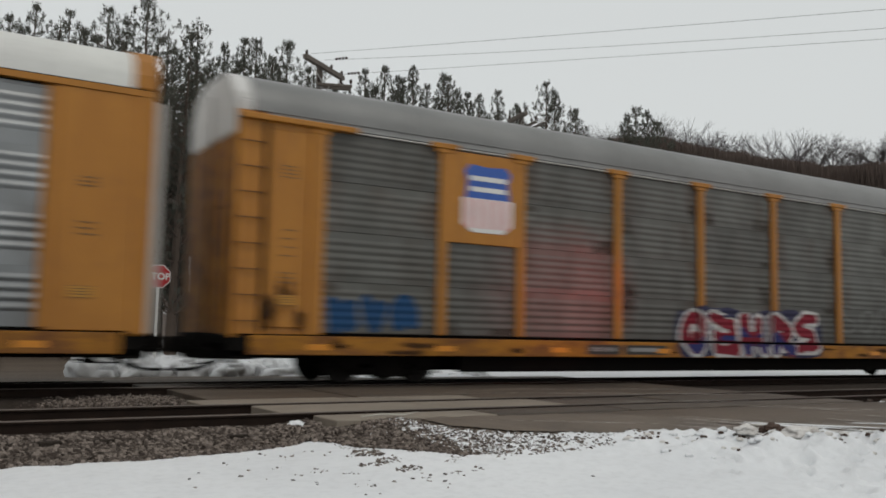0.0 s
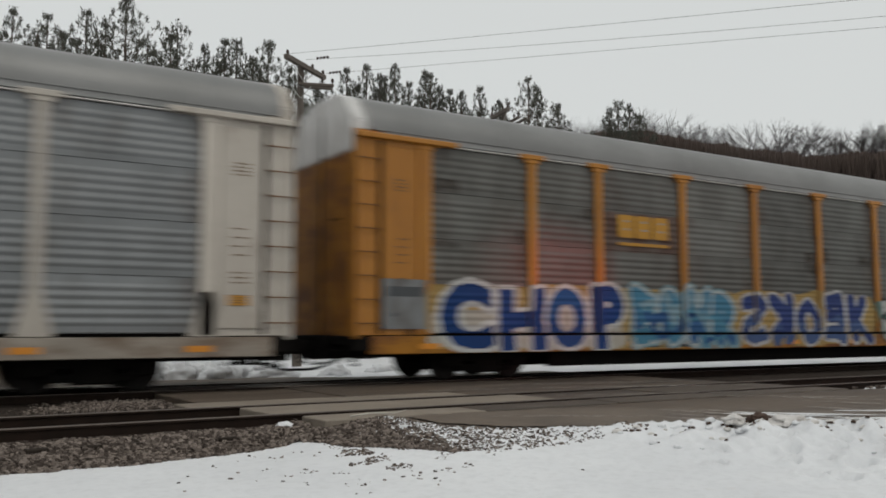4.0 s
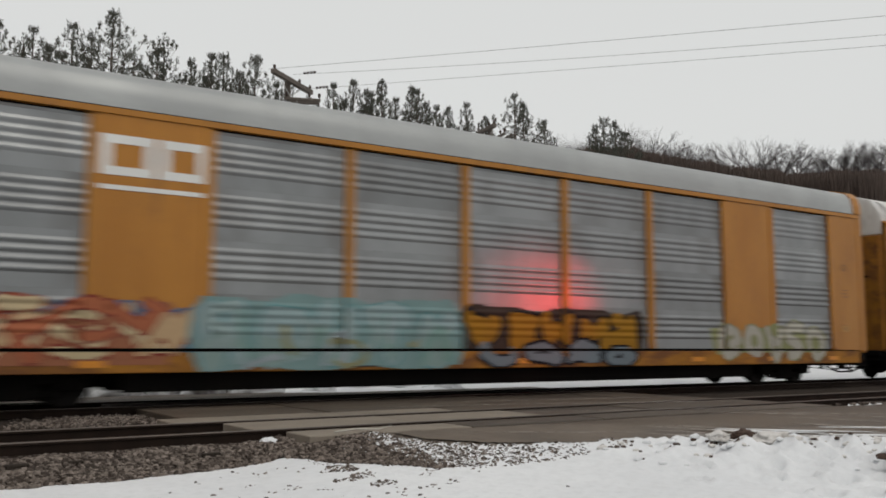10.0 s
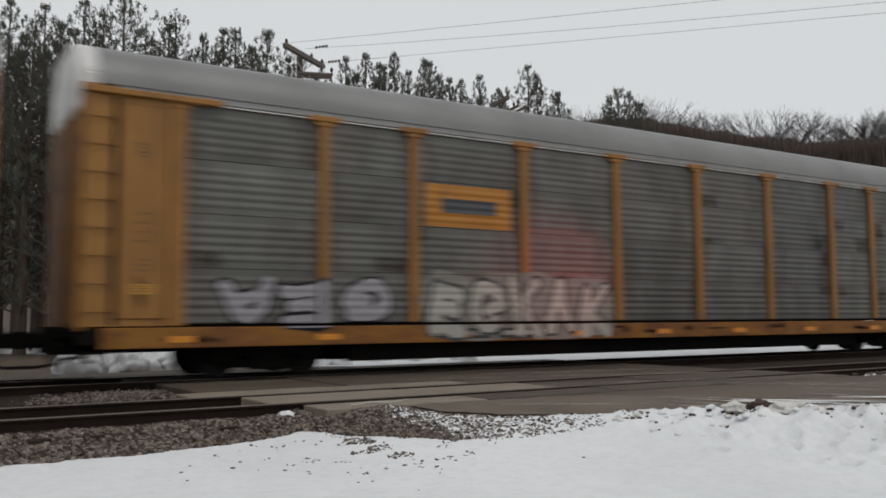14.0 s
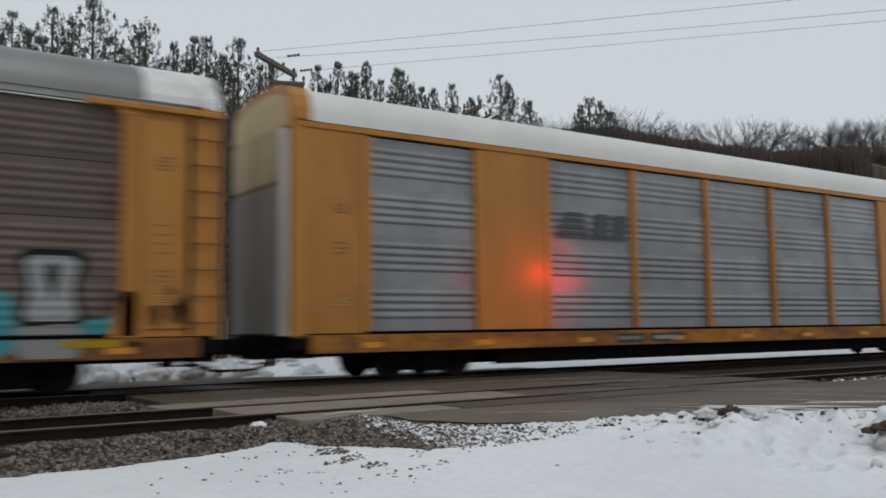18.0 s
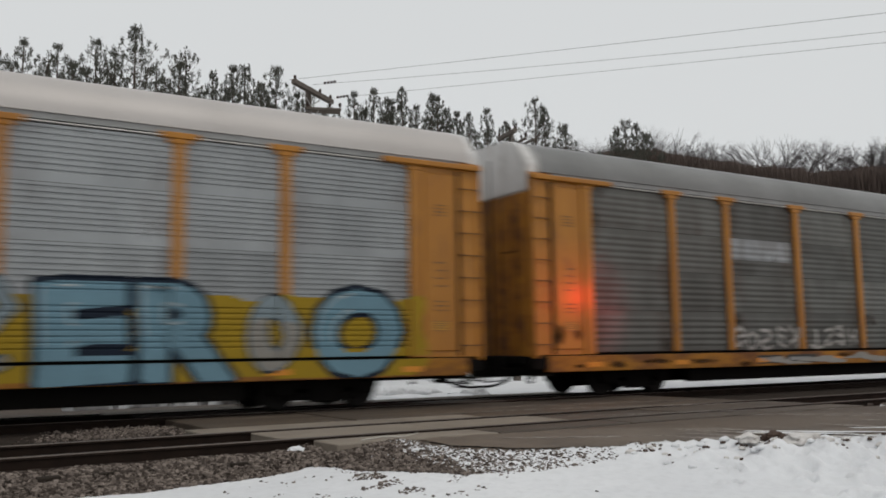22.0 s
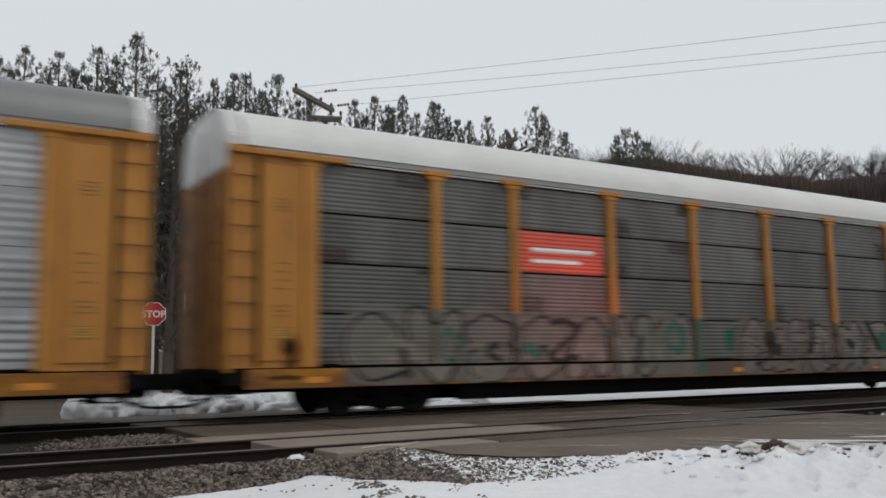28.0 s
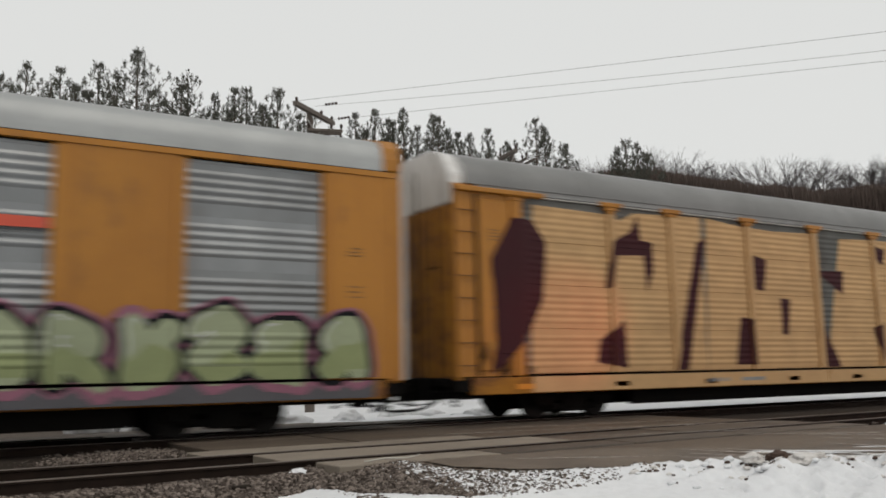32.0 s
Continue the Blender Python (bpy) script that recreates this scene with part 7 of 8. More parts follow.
W, K = (0.8, 0.8, 0.78), (0.012, 0.012, 0.015)
A_GREY = dict(style="A", ribs="wide", panel=GREY_PANEL, body=YELLOW, roof=GREY_ROOF)
TRAIN = (
    dict(style="B", ribs="bold", panel=SATIN_PANEL, body=YELLOW, roof=WHITE_ROOF, label="yellow auto-rack wagon with silver ribbed panels and a white roof"),
    dict(A_GREY, plate_bay=True, label="yellow auto-rack wagon with grimy grey panels and a shield emblem", data=9.0, extras=(
        SHIELD_PLATE(EMBLEM_BLUE, EMBLEM_PINK), G(2.6, 4.65, 1.02, 1.82, (0.03, 0.1, 0.24), seed=3, fat=0.34, forms=(1, 6, 11)),
        G(11.95, 17.5, 0.61, 1.78, (0.3, 0.03, 0.05), W, (0.06, 0.06, 0.12), seed=5, second=(0.05, 0.06, 0.22), forms=(0, 7, 1, 2, 3), rim=0.09, fat=0.19),
        G(18.5, 20.9, 1.2, 2.15, (0.27, 0.27, 0.26), seed=7, fat=0.07, forms=(3, 5, 11)), G(21.2, 24.9, 1.2, 2.05, (0.26, 0.26, 0.25), seed=8, fat=0.06, forms=(1, 7, 8, 3)))),
    dict(A_GREY, ribs="fine", body=BRIGHT_YELLOW, panel=DARK_STEEL_PANEL, plate_bay=True, sill=OLD_YELLOW, label="rusty bright yellow auto-rack wagon with lined grey panels", extras=(SHIELD_PLATE(EMBLEM_DARK, EMBLEM_BROWN), FILM(8.0, 26.0, 1.05, 1.95, (0.125, 0.068, 0.06), 0.5), FILM(16.0, 26.0, 2.02, 2.9, (0.12, 0.08, 0.072), 0.28), RUST(3))),
    dict(A_GREY, panel=STEEL_PANEL, body=WHITE_PAINT, cap=WHITE_PAINT, flare=True, label="dirty white auto-rack wagon with grey ribbed panels and cream graffiti", extras=(
        PATCH(8.15, 8.64, 3.3, 3.84, EMBLEM_RED, "orange-red placard"), PATCH(8.2, 8.6, 3.42, 3.52, EMBLEM_YELLOW, "", 0.012),
        S(12.7, 13.5, 0.95, 2.1, (0.26, 0.46, 0.58), 31, 0.3), S(16.3, 17.3, 0.95, 2.1, (0.26, 0.46, 0.58), 32, 0.4), G(13.0, 16.75, 0.78, 2.35, (0.62, 0.52, 0.36), K, (0.28, 0.48, 0.6), seed=11, fat=0.27, forms=(6, 11, 3, 7, 8), rim=0.09, second=(0.6, 0.44, 0.28), shine=W),
        G(17.3, 17.85, 1.35, 2.05, (0.16, 0.09, 0.09), seed=14, fat=0.1, forms=(3,)), S(18.0, 18.6, 0.95, 1.6, (0.26, 0.46, 0.6), 33), S(20.6, 21.2, 0.95, 1.6, (0.26, 0.46, 0.6), 34),
        G(18.45, 20.85, 0.76, 2.02, (0.6, 0.62, 0.7), K, (0.4, 0.5, 0.6), seed=12, fat=0.17, forms=(3, 7, 6, 3, 0), rim=0.06), G(21.15, 22.1, 1.3, 1.85, K, seed=13, fat=0.1, forms=(8, 3)))),
    dict(A_GREY, label="yellow auto-rack wagon with blue block-letter graffiti along its side", extras=(
        BLOCKS(), PATCH(7.3, 9.8, 2.95, 3.9, BROWN_PANEL), S(2.2, 18.3, 0.61, 2.18, (0.52, 0.36, 0.14), 3, 0.1), S(2.3, 7.9, 0.61, 1.7, (0.62, 0.58, 0.5), 4, 0.3),
        G(2.63, 4.05, 0.61, 2.04, (0.022, 0.07, 0.24), W, None, word="C", seed=1, rim=0.12), G(4.15, 5.5, 0.61, 2.04, (0.025, 0.075, 0.26), W, None, word="H", seed=2, rim=0.1), G(5.48, 6.72, 0.61, 2.1, (0.03, 0.13, 0.36), W, None, word="O", seed=3, rim=0.1, second=(0.03, 0.09, 0.28)),
        G(6.85, 7.9, 0.61, 2.14, (0.025, 0.075, 0.26), W, None, word="P", seed=4, rim=0.1),
        G(8.05, 11.9, 0.61, 2.14, (0.1, 0.3, 0.46), (0.6, 0.66, 0.66), None, seed=22, fat=0.25, forms=(7, 5, 9, 2), second=(0.06, 0.17, 0.38), halo=(0.3, 0.46, 0.52)), WILD(8.1, 11.9, 0.61, 2.05, ((0.12, 0.34, 0.48), (0.3, 0.46, 0.54), (0.05, 0.14, 0.34)), None, 221, 10, (0.05, 0.1), 0.3),
        G(12.05, 17.95, 0.61, 2.18, (0.05, 0.08, 0.25), (0.66, 0.66, 0.66), None, seed=23, fat=0.21, forms=(3, 8, 5, 7, 8), rim=0.08, second=(0.1, 0.16, 0.34)),
        S(18.2, 26.2, 0.9, 2.15, (0.2, 0.34, 0.3), 25, 0.2), G(18.3, 22.6, 0.61, 2.05, (0.68, 0.68, 0.66), K, None, seed=24, fat=0.18, forms=(0, 1, 7, 7)), G(22.85, 26.2, 0.61, 2.02, (0.6, 0.6, 0.58), K, (0.24, 0.23, 0.22), seed=26, fat=0.17, forms=(0, 5, 10, 11)),
        PATCH(1.3, 2.3, 1.1, 2.1, STEEL_PANEL, "grey patch panel", 0.008), PATCH(1.4, 2.2, 1.75, 1.95, EMBLEM_DARK, "", 0.014), PATCH(1.5, 2.1, 1.35, 1.42, EMBLEM_DARK, "", 0.014))),
    dict(A_GREY, label="yellow auto-rack wagon with grey panels and black-and-white graffiti", extras=(
        S(18.1, 18.9, 0.8, 1.9, (0.46, 0.44, 0.26), 27, 0.3), S(20.9, 21.6, 0.7, 1.5, (0.42, 0.34, 0.14), 28, 0.3), S(18.2, 20.7, 0.61, 0.84, (0.34, 0.27, 0.18), 29, 0.5),
        G(18.4, 21.2, 0.72, 2.0, (0.5, 0.5, 0.47), K, None, word="EXIT", seed=2, rim=0.13, halo=(0.55, 0.55, 0.5)),
        G(21.3, 23.1, 0.63, 2.12, (0.4, 0.41, 0.33), (0.16, 0.16, 0.14), None, seed=27, fat=0.12, forms=(5, 3), rim=0.09, halo=(0.46, 0.47, 0.4)), G(23.0, 25.05, 0.63, 2.12, (0.04, 0.04, 0.04), (0.55, 0.55, 0.5), None, seed=26, fat=0.17, forms=(1, 11, 5)))),
    dict(A_GREY, white_ends=True, label="yellow auto-rack wagon with pink, teal and blue graffiti", data=9.6, extras=(
        S(5.0, 5.7, 0.9, 2.0, (0.3, 0.45, 0.48), 35, 0.4), G(5.3, 10.8, 0.61, 2.2, (0.28, 0.07, 0.09), (0.66, 0.62, 0.58), (0.44, 0.22, 0.2), seed=31, fat=0.2, forms=(0, 1, 7, 6, 8), rim=0.06, second=(0.5, 0.26, 0.25), halo=(0.07, 0.02, 0.03)),
        G(10.87, 16.7, 0.61, 2.2, (0.27, 0.52, 0.52), K, (0.12, 0.25, 0.26), seed=32, fat=0.23, forms=(10, 5, 2, 4), rim=0.09, second=(0.34, 0.55, 0.58), shine=W), S(15.6, 17.4, 0.7, 2.15, (0.5, 0.3, 0.28), 36, 0.4),
        S(17.0, 25.4, 1.1, 2.38, (0.46, 0.28, 0.28), 5, 0.55), S(23.8, 25.7, 0.9, 1.55, (0.5, 0.31, 0.31), 8, 0.1), S(24.2, 24.9, 1.3, 2.1, (0.52, 0.33, 0.33), 7, 0.1), S(24.85, 25.7, 1.2, 1.9, (0.52, 0.33, 0.33), 6, 0.1), S(24.1, 25.2, 1.36, 1.46, (0.2, 0.19, 0.17), 9, 0.2),
        G(17.3, 23.75, 0.61, 2.28, (0.25, 0.45, 0.58), K, None, word="CRUMP", seed=33, rim=0.11, second=(0.18, 0.37, 0.55), shine=W))),
    dict(A_GREY, ribs="strong", panel=BRIGHT_PANEL, body=ORANGE_RED, roof=LIGHT_ROOF, label="orange-red auto-rack wagon with bright silver ribbed panels", data=14.0, extras=(
        STRIPE(18.7, 21.1), PATCH(18.5, 21.2, 3.1, 3.4, DOOR_GREY), S(2.55, 7.8, 0.61, 1.98, (0.06, 0.05, 0.055), 43, 0.15),
        G(2.6, 7.4, 1.2, 2.02, (0.06, 0.05, 0.055), (0.5, 0.47, 0.47), None, seed=41, fat=0.24, forms=(3, 2, 5, 3), rim=0.035), G(2.7, 7.85, 0.61, 1.35, (0.045, 0.04, 0.045), (0.5, 0.47, 0.47), None, seed=44, fat=0.27, forms=(5, 6, 11, 6, 5), rim=0.035),
        S(8.0, 12.75, 0.61, 1.5, (0.5, 0.52, 0.58), 45, 0.3), G(8.1, 12.7, 0.61, 1.88, (0.72, 0.73, 0.78), (0.3, 0.32, 0.38), None, seed=42, fat=0.28, rim=0.03, forms=(6, 1, 7, 2, 11), second=(0.62, 0.68, 0.78)))),
    dict(style="B", ribs="bold", panel=SATIN_PANEL, body=YELLOW, roof=PALE_ROOF, label="yellow auto-rack wagon with silver panels and multicoloured graffiti", data=9.0, extras=(
        LOOP_SHAPES, S(2.4, 7.0, 0.75, 1.95, (0.12, 0.26, 0.42), 50, 0.4), S(2.6, 6.6, 0.61, 1.8, (0.5, 0.2, 0.11), 57, 0.3), WILD(2.5, 7.0, 0.61, 1.88, ((0.85, 0.68, 0.42), (0.8, 0.55, 0.32), (0.78, 0.62, 0.38), (0.62, 0.2, 0.1)), (0.34, 0.07, 0.05), 51, 22, (0.07, 0.12), 0.8), G(6.9, 12.6, 0.61, 1.92, (0.4, 0.54, 0.56), (0.2, 0.42, 0.44), (0.3, 0.46, 0.46), seed=52, fat=0.24, forms=(1, 7, 11, 10, 2), second=(0.36, 0.5, 0.48), rim=0.04), WILD(6.9, 12.6, 0.61, 1.85, ((0.42, 0.55, 0.55), (0.3, 0.48, 0.44), (0.46, 0.54, 0.58), (0.4, 0.4, 0.24)), None, 58, 14, (0.05, 0.1)),
        G(12.7, 18.05, 0.98, 1.86, (0.47, 0.23, 0.025), K, (0.07, 0.05, 0.04), seed=53, fat=0.25, forms=(6, 7, 9, 9, 8), rim=0.06), G(13.0, 17.9, 0.61, 1.15, (0.24, 0.29, 0.33), K, None, seed=54, fat=0.26, forms=(11, 5, 3, 0)),
        S(20.6, 25.7, 0.7, 1.7, (0.38, 0.4, 0.2), 56, 0.5), G(20.8, 25.6, 0.61, 1.78, (0.62, 0.6, 0.52), (0.36, 0.36, 0.2), None, seed=55, fat=0.18, forms=(0, 5, 6, 3, 5), rim=0.04))),
    dict(A_GREY, ribs="fine", panel=STEEL_PANEL, roof=WHITE_ROOF, label="yellow auto-rack wagon with lined silver panels and a white roof", extras=(
        PATCH(7.4, 9.7, 2.98, 3.92, PALE_ROOF, "pale panel"), PATCH(8.1, 9.1, 3.35, 3.6, EMBLEM_DARK, "dark emblem", 0.014))),
    dict(A_GREY, label="yellow auto-rack wagon with black and white lettered graffiti", extras=(
        S(8.9, 10.2, 1.88, 2.04, (0.46, 0.45, 0.43), 64, 0.3), S(10.1, 20.9, 0.61, 1.45, (0.2, 0.19, 0.18), 6, 0.3), S(14.9, 15.4, 0.61, 1.9, (0.5, 0.47, 0.44), 65, 0.1),
        G(9.95, 11.55, 0.61, 2.3, K, (0.48, 0.48, 0.47), None, word="S", seed=61, rim=0.1), G(11.5, 14.6, 0.61, 2.0, K, (0.4, 0.4, 0.4), None, word="ocial", seed=66, rim=0.08, second=(0.2, 0.2, 0.2)), G(15.2, 16.4, 0.61, 2.36, K, (0.48, 0.48, 0.46), None, word="P", seed=67, rim=0.09),
        G(16.4, 20.85, 0.61, 2.05, K, (0.42, 0.42, 0.42), None, word="ariahs", seed=62, rim=0.08, second=(0.18, 0.18, 0.18)), S(21.3, 22.1, 1.3, 1.65, (0.45, 0.43, 0.4), 68, 0.5), G(22.2, 23.0, 1.3, 2.0, (0.24, 0.24, 0.23), seed=69, fat=0.2, forms=(9,)), G(23.6, 25.5, 1.05, 2.0, (0.46, 0.45, 0.43), (0.14, 0.14, 0.14), None, seed=63, fat=0.22, forms=(6, 9, 3)))),
    dict(A_GREY, body=OLD_YELLOW, label="faded yellow auto-rack wagon with a small orange panel and pale graffiti", extras=(
        PATCH(7.4, 9.6, 3.0, 3.9, YELLOW, "orange-yellow panel"), PATCH(7.8, 9.2, 3.3, 3.6, EMBLEM_DARK, "", 0.014), G(3.0, 6.6, 0.9, 1.9, (0.5, 0.48, 0.52), K, seed=71, fat=0.18, rim=0.05), G(7.4, 12.5, 0.62, 2.0, (0.6, 0.58, 0.52), (0.1, 0.1, 0.1), (0.35, 0.33, 0.3), seed=72))),
    dict(A_GREY, panel=PALE_PANEL, body=WHITE_PAINT, cap=WHITE_PAINT, roof=WHITE_ROOF, flare=True, label="dirty white auto-rack wagon with pale ribbed panels and a ring emblem", extras=(
        BANDS, ROUNDEL, CROSS, S(9.5, 12.5, 0.61, 0.95, (0.45, 0.22, 0.12), 4, 0.05), S(13.0, 15.0, 1.05, 2.1, (0.36, 0.4, 0.42), 84, 0.5), S(15.2, 18.3, 1.0, 2.2, (0.34, 0.4, 0.43), 81, 0.3), S(15.6, 17.9, 1.85, 2.05, (0.3, 0.38, 0.43), 83, 0.4), S(18.5, 21.0, 1.65, 2.0, (0.42, 0.36, 0.37), 82, 0.5), G(18.6, 20.4, 0.64, 0.86, (0.2, 0.03, 0.03), seed=85, fat=0.12, forms=(10, 8, 8)))),
    dict(A_GREY, white_ends=True, panel=BROWN_PANEL, flare=True, sill=OLD_YELLOW, label="yellow auto-rack wagon with brown grimy panels and white graffiti", extras=(
        BLOCKS(7.34, 9.04, 3.08, 3.84), LABEL(1.35, 2.1, 3.3, 3.86), S(2.62, 3.75, 0.95, 1.78, (0.36, 0.38, 0.37), 191, 0.3), S(3.6, 4.6, 0.7, 1.6, (0.42, 0.27, 0.24), 192, 0.35), S(4.5, 5.6, 0.62, 1.7, (0.36, 0.38, 0.37), 193, 0.3), WILD(2.65, 5.5, 0.66, 1.78, ((0.46, 0.5, 0.49), (0.4, 0.42, 0.42), (0.52, 0.36, 0.34), (0.5, 0.52, 0.5)), (0.05, 0.05, 0.055), 91, 13, (0.07, 0.12)), S(12.68, 16.0, 0.63, 2.16, (0.03, 0.028, 0.03), 92, 0.12), S(12.78, 15.9, 0.72, 2.08, (0.74, 0.72, 0.69), 92, 0.12), S(15.5, 16.88, 0.68, 1.68, (0.72, 0.7, 0.67), 93, 0.1), G(12.9, 15.7, 0.85, 1.95, (0.78, 0.76, 0.73), (0.56, 0.53, 0.52), None, seed=92, fat=0.3, rim=0.025, forms=(7, 2, 1)),
        S(7.85, 8.7, 1.1, 2.0, (0.045, 0.04, 0.04), 5, 0.6), S(8.7, 9.3, 1.7, 2.05, (0.05, 0.045, 0.045), 95, 0.5), S(9.0, 9.86, 0.62, 1.25, (0.09, 0.08, 0.075), 96, 0.4), S(8.98, 9.72, 1.2, 1.6, K, 97, 0.1), S(9.06, 9.62, 1.28, 1.52, (0.62, 0.6, 0.58), 98, 0.1), G(9.68, 10.72, 0.64, 2.12, (0.56, 0.5, 0.28), (0.2, 0.17, 0.09), None, seed=93, fat=0.2, forms=(2,), rim=0.05),
        G(18.45, 21.1, 1.15, 1.78, (0.46, 0.28, 0.28), None, None, seed=94, fat=0.13, forms=(1, 6, 8, 3)), S(23.5, 24.4, 0.66, 1.95, (0.1, 0.4, 0.44), 7, 0.6), S(25.1, 25.9, 0.7, 1.7, (0.1, 0.4, 0.44), 8, 0.6), S(24.28, 25.4, 1.16, 2.42, K, 13, 0.02), S(24.38, 25.28, 1.24, 2.32, (0.5, 0.5, 0.5), 13, 0.02), S(24.74, 24.94, 1.3, 2.28, K, 12, 0.02), S(24.3, 25.3, 0.64, 1.2, (0.4, 0.4, 0.4), 14, 0.1), S(24.5, 25.1, 0.7, 0.9, K, 15, 0.2), S(24.95, 25.98, 0.8, 0.94, (0.6, 0.38, 0.02), 16, 0.02))),
    dict(style="B", ribs="bold", panel=SATIN_PANEL, body=YELLOW, roof=WHITE_ROOF, label="clean yellow auto-rack wagon with silver panels and white roof", data=9.2, extras=(SLATS(7.4, 9.69, 3.17, 3.78),)),
    dict(A_GREY, panel=BROWN_PANEL, label="yellow auto-rack wagon with dark panels and salmon and green graffiti", extras=(
        BLOCKS(7.76, 9.4, 3.08, 3.8), S(1.85, 3.1, 0.61, 1.2, (0.27, 0.42, 0.52), 104, 0.3), S(7.5, 8.8, 0.61, 1.4, (0.27, 0.42, 0.52), 105, 0.3), S(5.4, 6.2, 0.61, 1.4, (0.27, 0.42, 0.52), 106, 0.3),
        G(2.93, 8.15, 0.61, 1.86, (0.42, 0.23, 0.15), K, None, seed=101, forms=(3, 8, 10, 2), fat=0.25, rim=0.1, second=(0.36, 0.15, 0.13), shine=(0.6, 0.5, 0.45), halo=(0.42, 0.42, 0.42)),
        S(9.9, 10.6, 0.61, 1.5, (0.34, 0.12, 0.1), 107, 0.5), G(10.4, 16.2, 0.61, 2.05, (0.04, 0.12, 0.1), (0.52, 0.6, 0.58), None, seed=102, fat=0.25, forms=(2, 10, 2, 5), rim=0.08, second=(0.13, 0.12, 0.09)),
        S(16.4, 17.6, 0.61, 1.0, (0.36, 0.16, 0.14), 108, 0.3), G(16.75, 25.9, 0.61, 2.2, (0.62, 0.6, 0.62), (0.14, 0.12, 0.13), (0.44, 0.36, 0.34), seed=103, second=(0.56, 0.44, 0.32), forms=(2, 6, 9, 6, 4, 0, 11), fat=0.27, rim=0.05), WILD(16.8, 25.9, 0.61, 2.1, ((0.62, 0.6, 0.62), (0.56, 0.44, 0.32), (0.5, 0.47, 0.5), (0.44, 0.32, 0.3)), (0.2, 0.17, 0.18), 109, 18, (0.06, 0.12)),
        LABEL(1.35, 2.1, 3.45, 4.0))),
    dict(A_GREY, ribs="lined", panel=SILVER_PANEL, body=YELLOW, roof=material("beige_grey_roof", (0.46, 0.43, 0.41), (0.4, 0.37, 0.35), rough=0.5, metal=0.2, scale=0.5, bump=0.05), label="yellow auto-rack wagon with silver panels and huge pale blue lettering", extras=(
        SLATS(7.7, 9.85, 3.22, 3.8), S(1.4, 26.3, 0.61, 2.2, (0.5, 0.33, 0.03), 5, 0.12),
        G(2.2, 4.1, 0.7, 1.95, (0.3, 0.4, 0.46), (0.04, 0.04, 0.05), None, seed=112, forms=(3, 5), fat=0.16), *(G(a, b, 0.61, 2.36, (0.24, 0.42, 0.52), (0.02, 0.03, 0.05), None, word=c, seed=113 + i, rim=0.1, shine=(0.55, 0.62, 0.64), wave=0.0) for i, (c, a, b) in enumerate((("H", 4.15, 6.1), ("A", 7.6, 9.15), ("B", 9.35, 11.0), ("A", 11.9, 13.6), ("N", 15.55, 17.7), ("E", 18.95, 20.5), ("R", 20.55, 22.3), ("O", 23.7, 25.75)))),
        *(G(a, b, 0.65, 2.28, (0.34, 0.42, 0.46), (0.05, 0.06, 0.07), None, seed=122 + i, forms=f, fat=0.2, rim=0.04, second=(0.42, 0.4, 0.36)) for i, (a, b, f) in enumerate(((6.3, 7.4, (5,)), (17.85, 18.75, (3,)), (22.4, 23.6, (5,))))), S(10.9, 15.6, 0.61, 1.0, (0.24, 0.42, 0.52), 125, 0.6), S(11.4, 15.4, 1.25, 1.42, (0.3, 0.4, 0.46), 126, 0.5))),
    dict(A_GREY, label="yellow auto-rack wagon with grey panels and a red-edged bubble graffiti", extras=(
        PATCH(7.3, 9.7, 3.38, 3.95, SILVER_PANEL, "pale patch panel"), G(7.15, 9.9, 1.02, 1.66, (0.56, 0.54, 0.51), seed=121, fat=0.12, forms=(0, 5, 3, 7, 8)), G(10.3, 12.55, 1.02, 1.66, (0.56, 0.54, 0.51), seed=124, fat=0.12, forms=(10, 3, 7, 1)), S(8.4, 11.8, 0.62, 0.84, (0.5, 0.48, 0.44), 8, 0.7), S(11.6, 15.6, 0.64, 0.9, (0.48, 0.46, 0.42), 9, 0.8),
        S(16.62, 20.0, 0.61, 2.28, (0.42, 0.06, 0.12), 5, 0.1), S(19.3, 20.8, 0.7, 2.05, (0.42, 0.06, 0.12), 6, 0.1), S(16.82, 19.9, 0.64, 2.14, (0.5, 0.48, 0.6), 5, 0.14), S(19.4, 20.62, 0.74, 1.92, (0.5, 0.48, 0.6), 6, 0.1), G(17.1, 20.3, 0.95, 1.85, (0.46, 0.4, 0.54), None, None, seed=122, fat=0.1, forms=(5, 7, 2, 3)), *(S(17.0 + 0.55 * k, 17.22 + 0.55 * k, 1.75, 2.2, (0.42, 0.06, 0.12), 130 + k, 0.3) for k in range(5)),
        S(14.5, 15.4, 0.98, 1.35, (0.36, 0.12, 0.2), 127, 0.3), S(15.4, 16.1, 1.1, 1.75, (0.46, 0.4, 0.54), 128, 0.2), G(21.7, 22.9, 1.15, 1.85, (0.36, 0.08, 0.1), seed=125, fat=0.12, forms=(3, 6)), S(22.8, 24.2, 0.61, 1.0, (0.46, 0.42, 0.38), 129, 0.6))),
    dict(A_GREY, ribs="fine", roof=WHITE_ROOF, label="yellow auto-rack wagon with lined grey panels and black lettering", data=7.0, extras=(
        PATCH(7.25, 9.75, 2.98, 3.94, PALE_ROOF, "pale panel behind an emblem"), BLOCKS(7.67, 9.31, 3.1, 3.85), S(17.1, 18.3, 0.61, 1.3, (0.46, 0.04, 0.16), 6, 0.5), S(23.8, 24.9, 0.61, 1.6, (0.46, 0.04, 0.16), 7, 0.5), S(17.4, 24.6, 0.61, 1.0, (0.2, 0.1, 0.17), 9, 0.3),
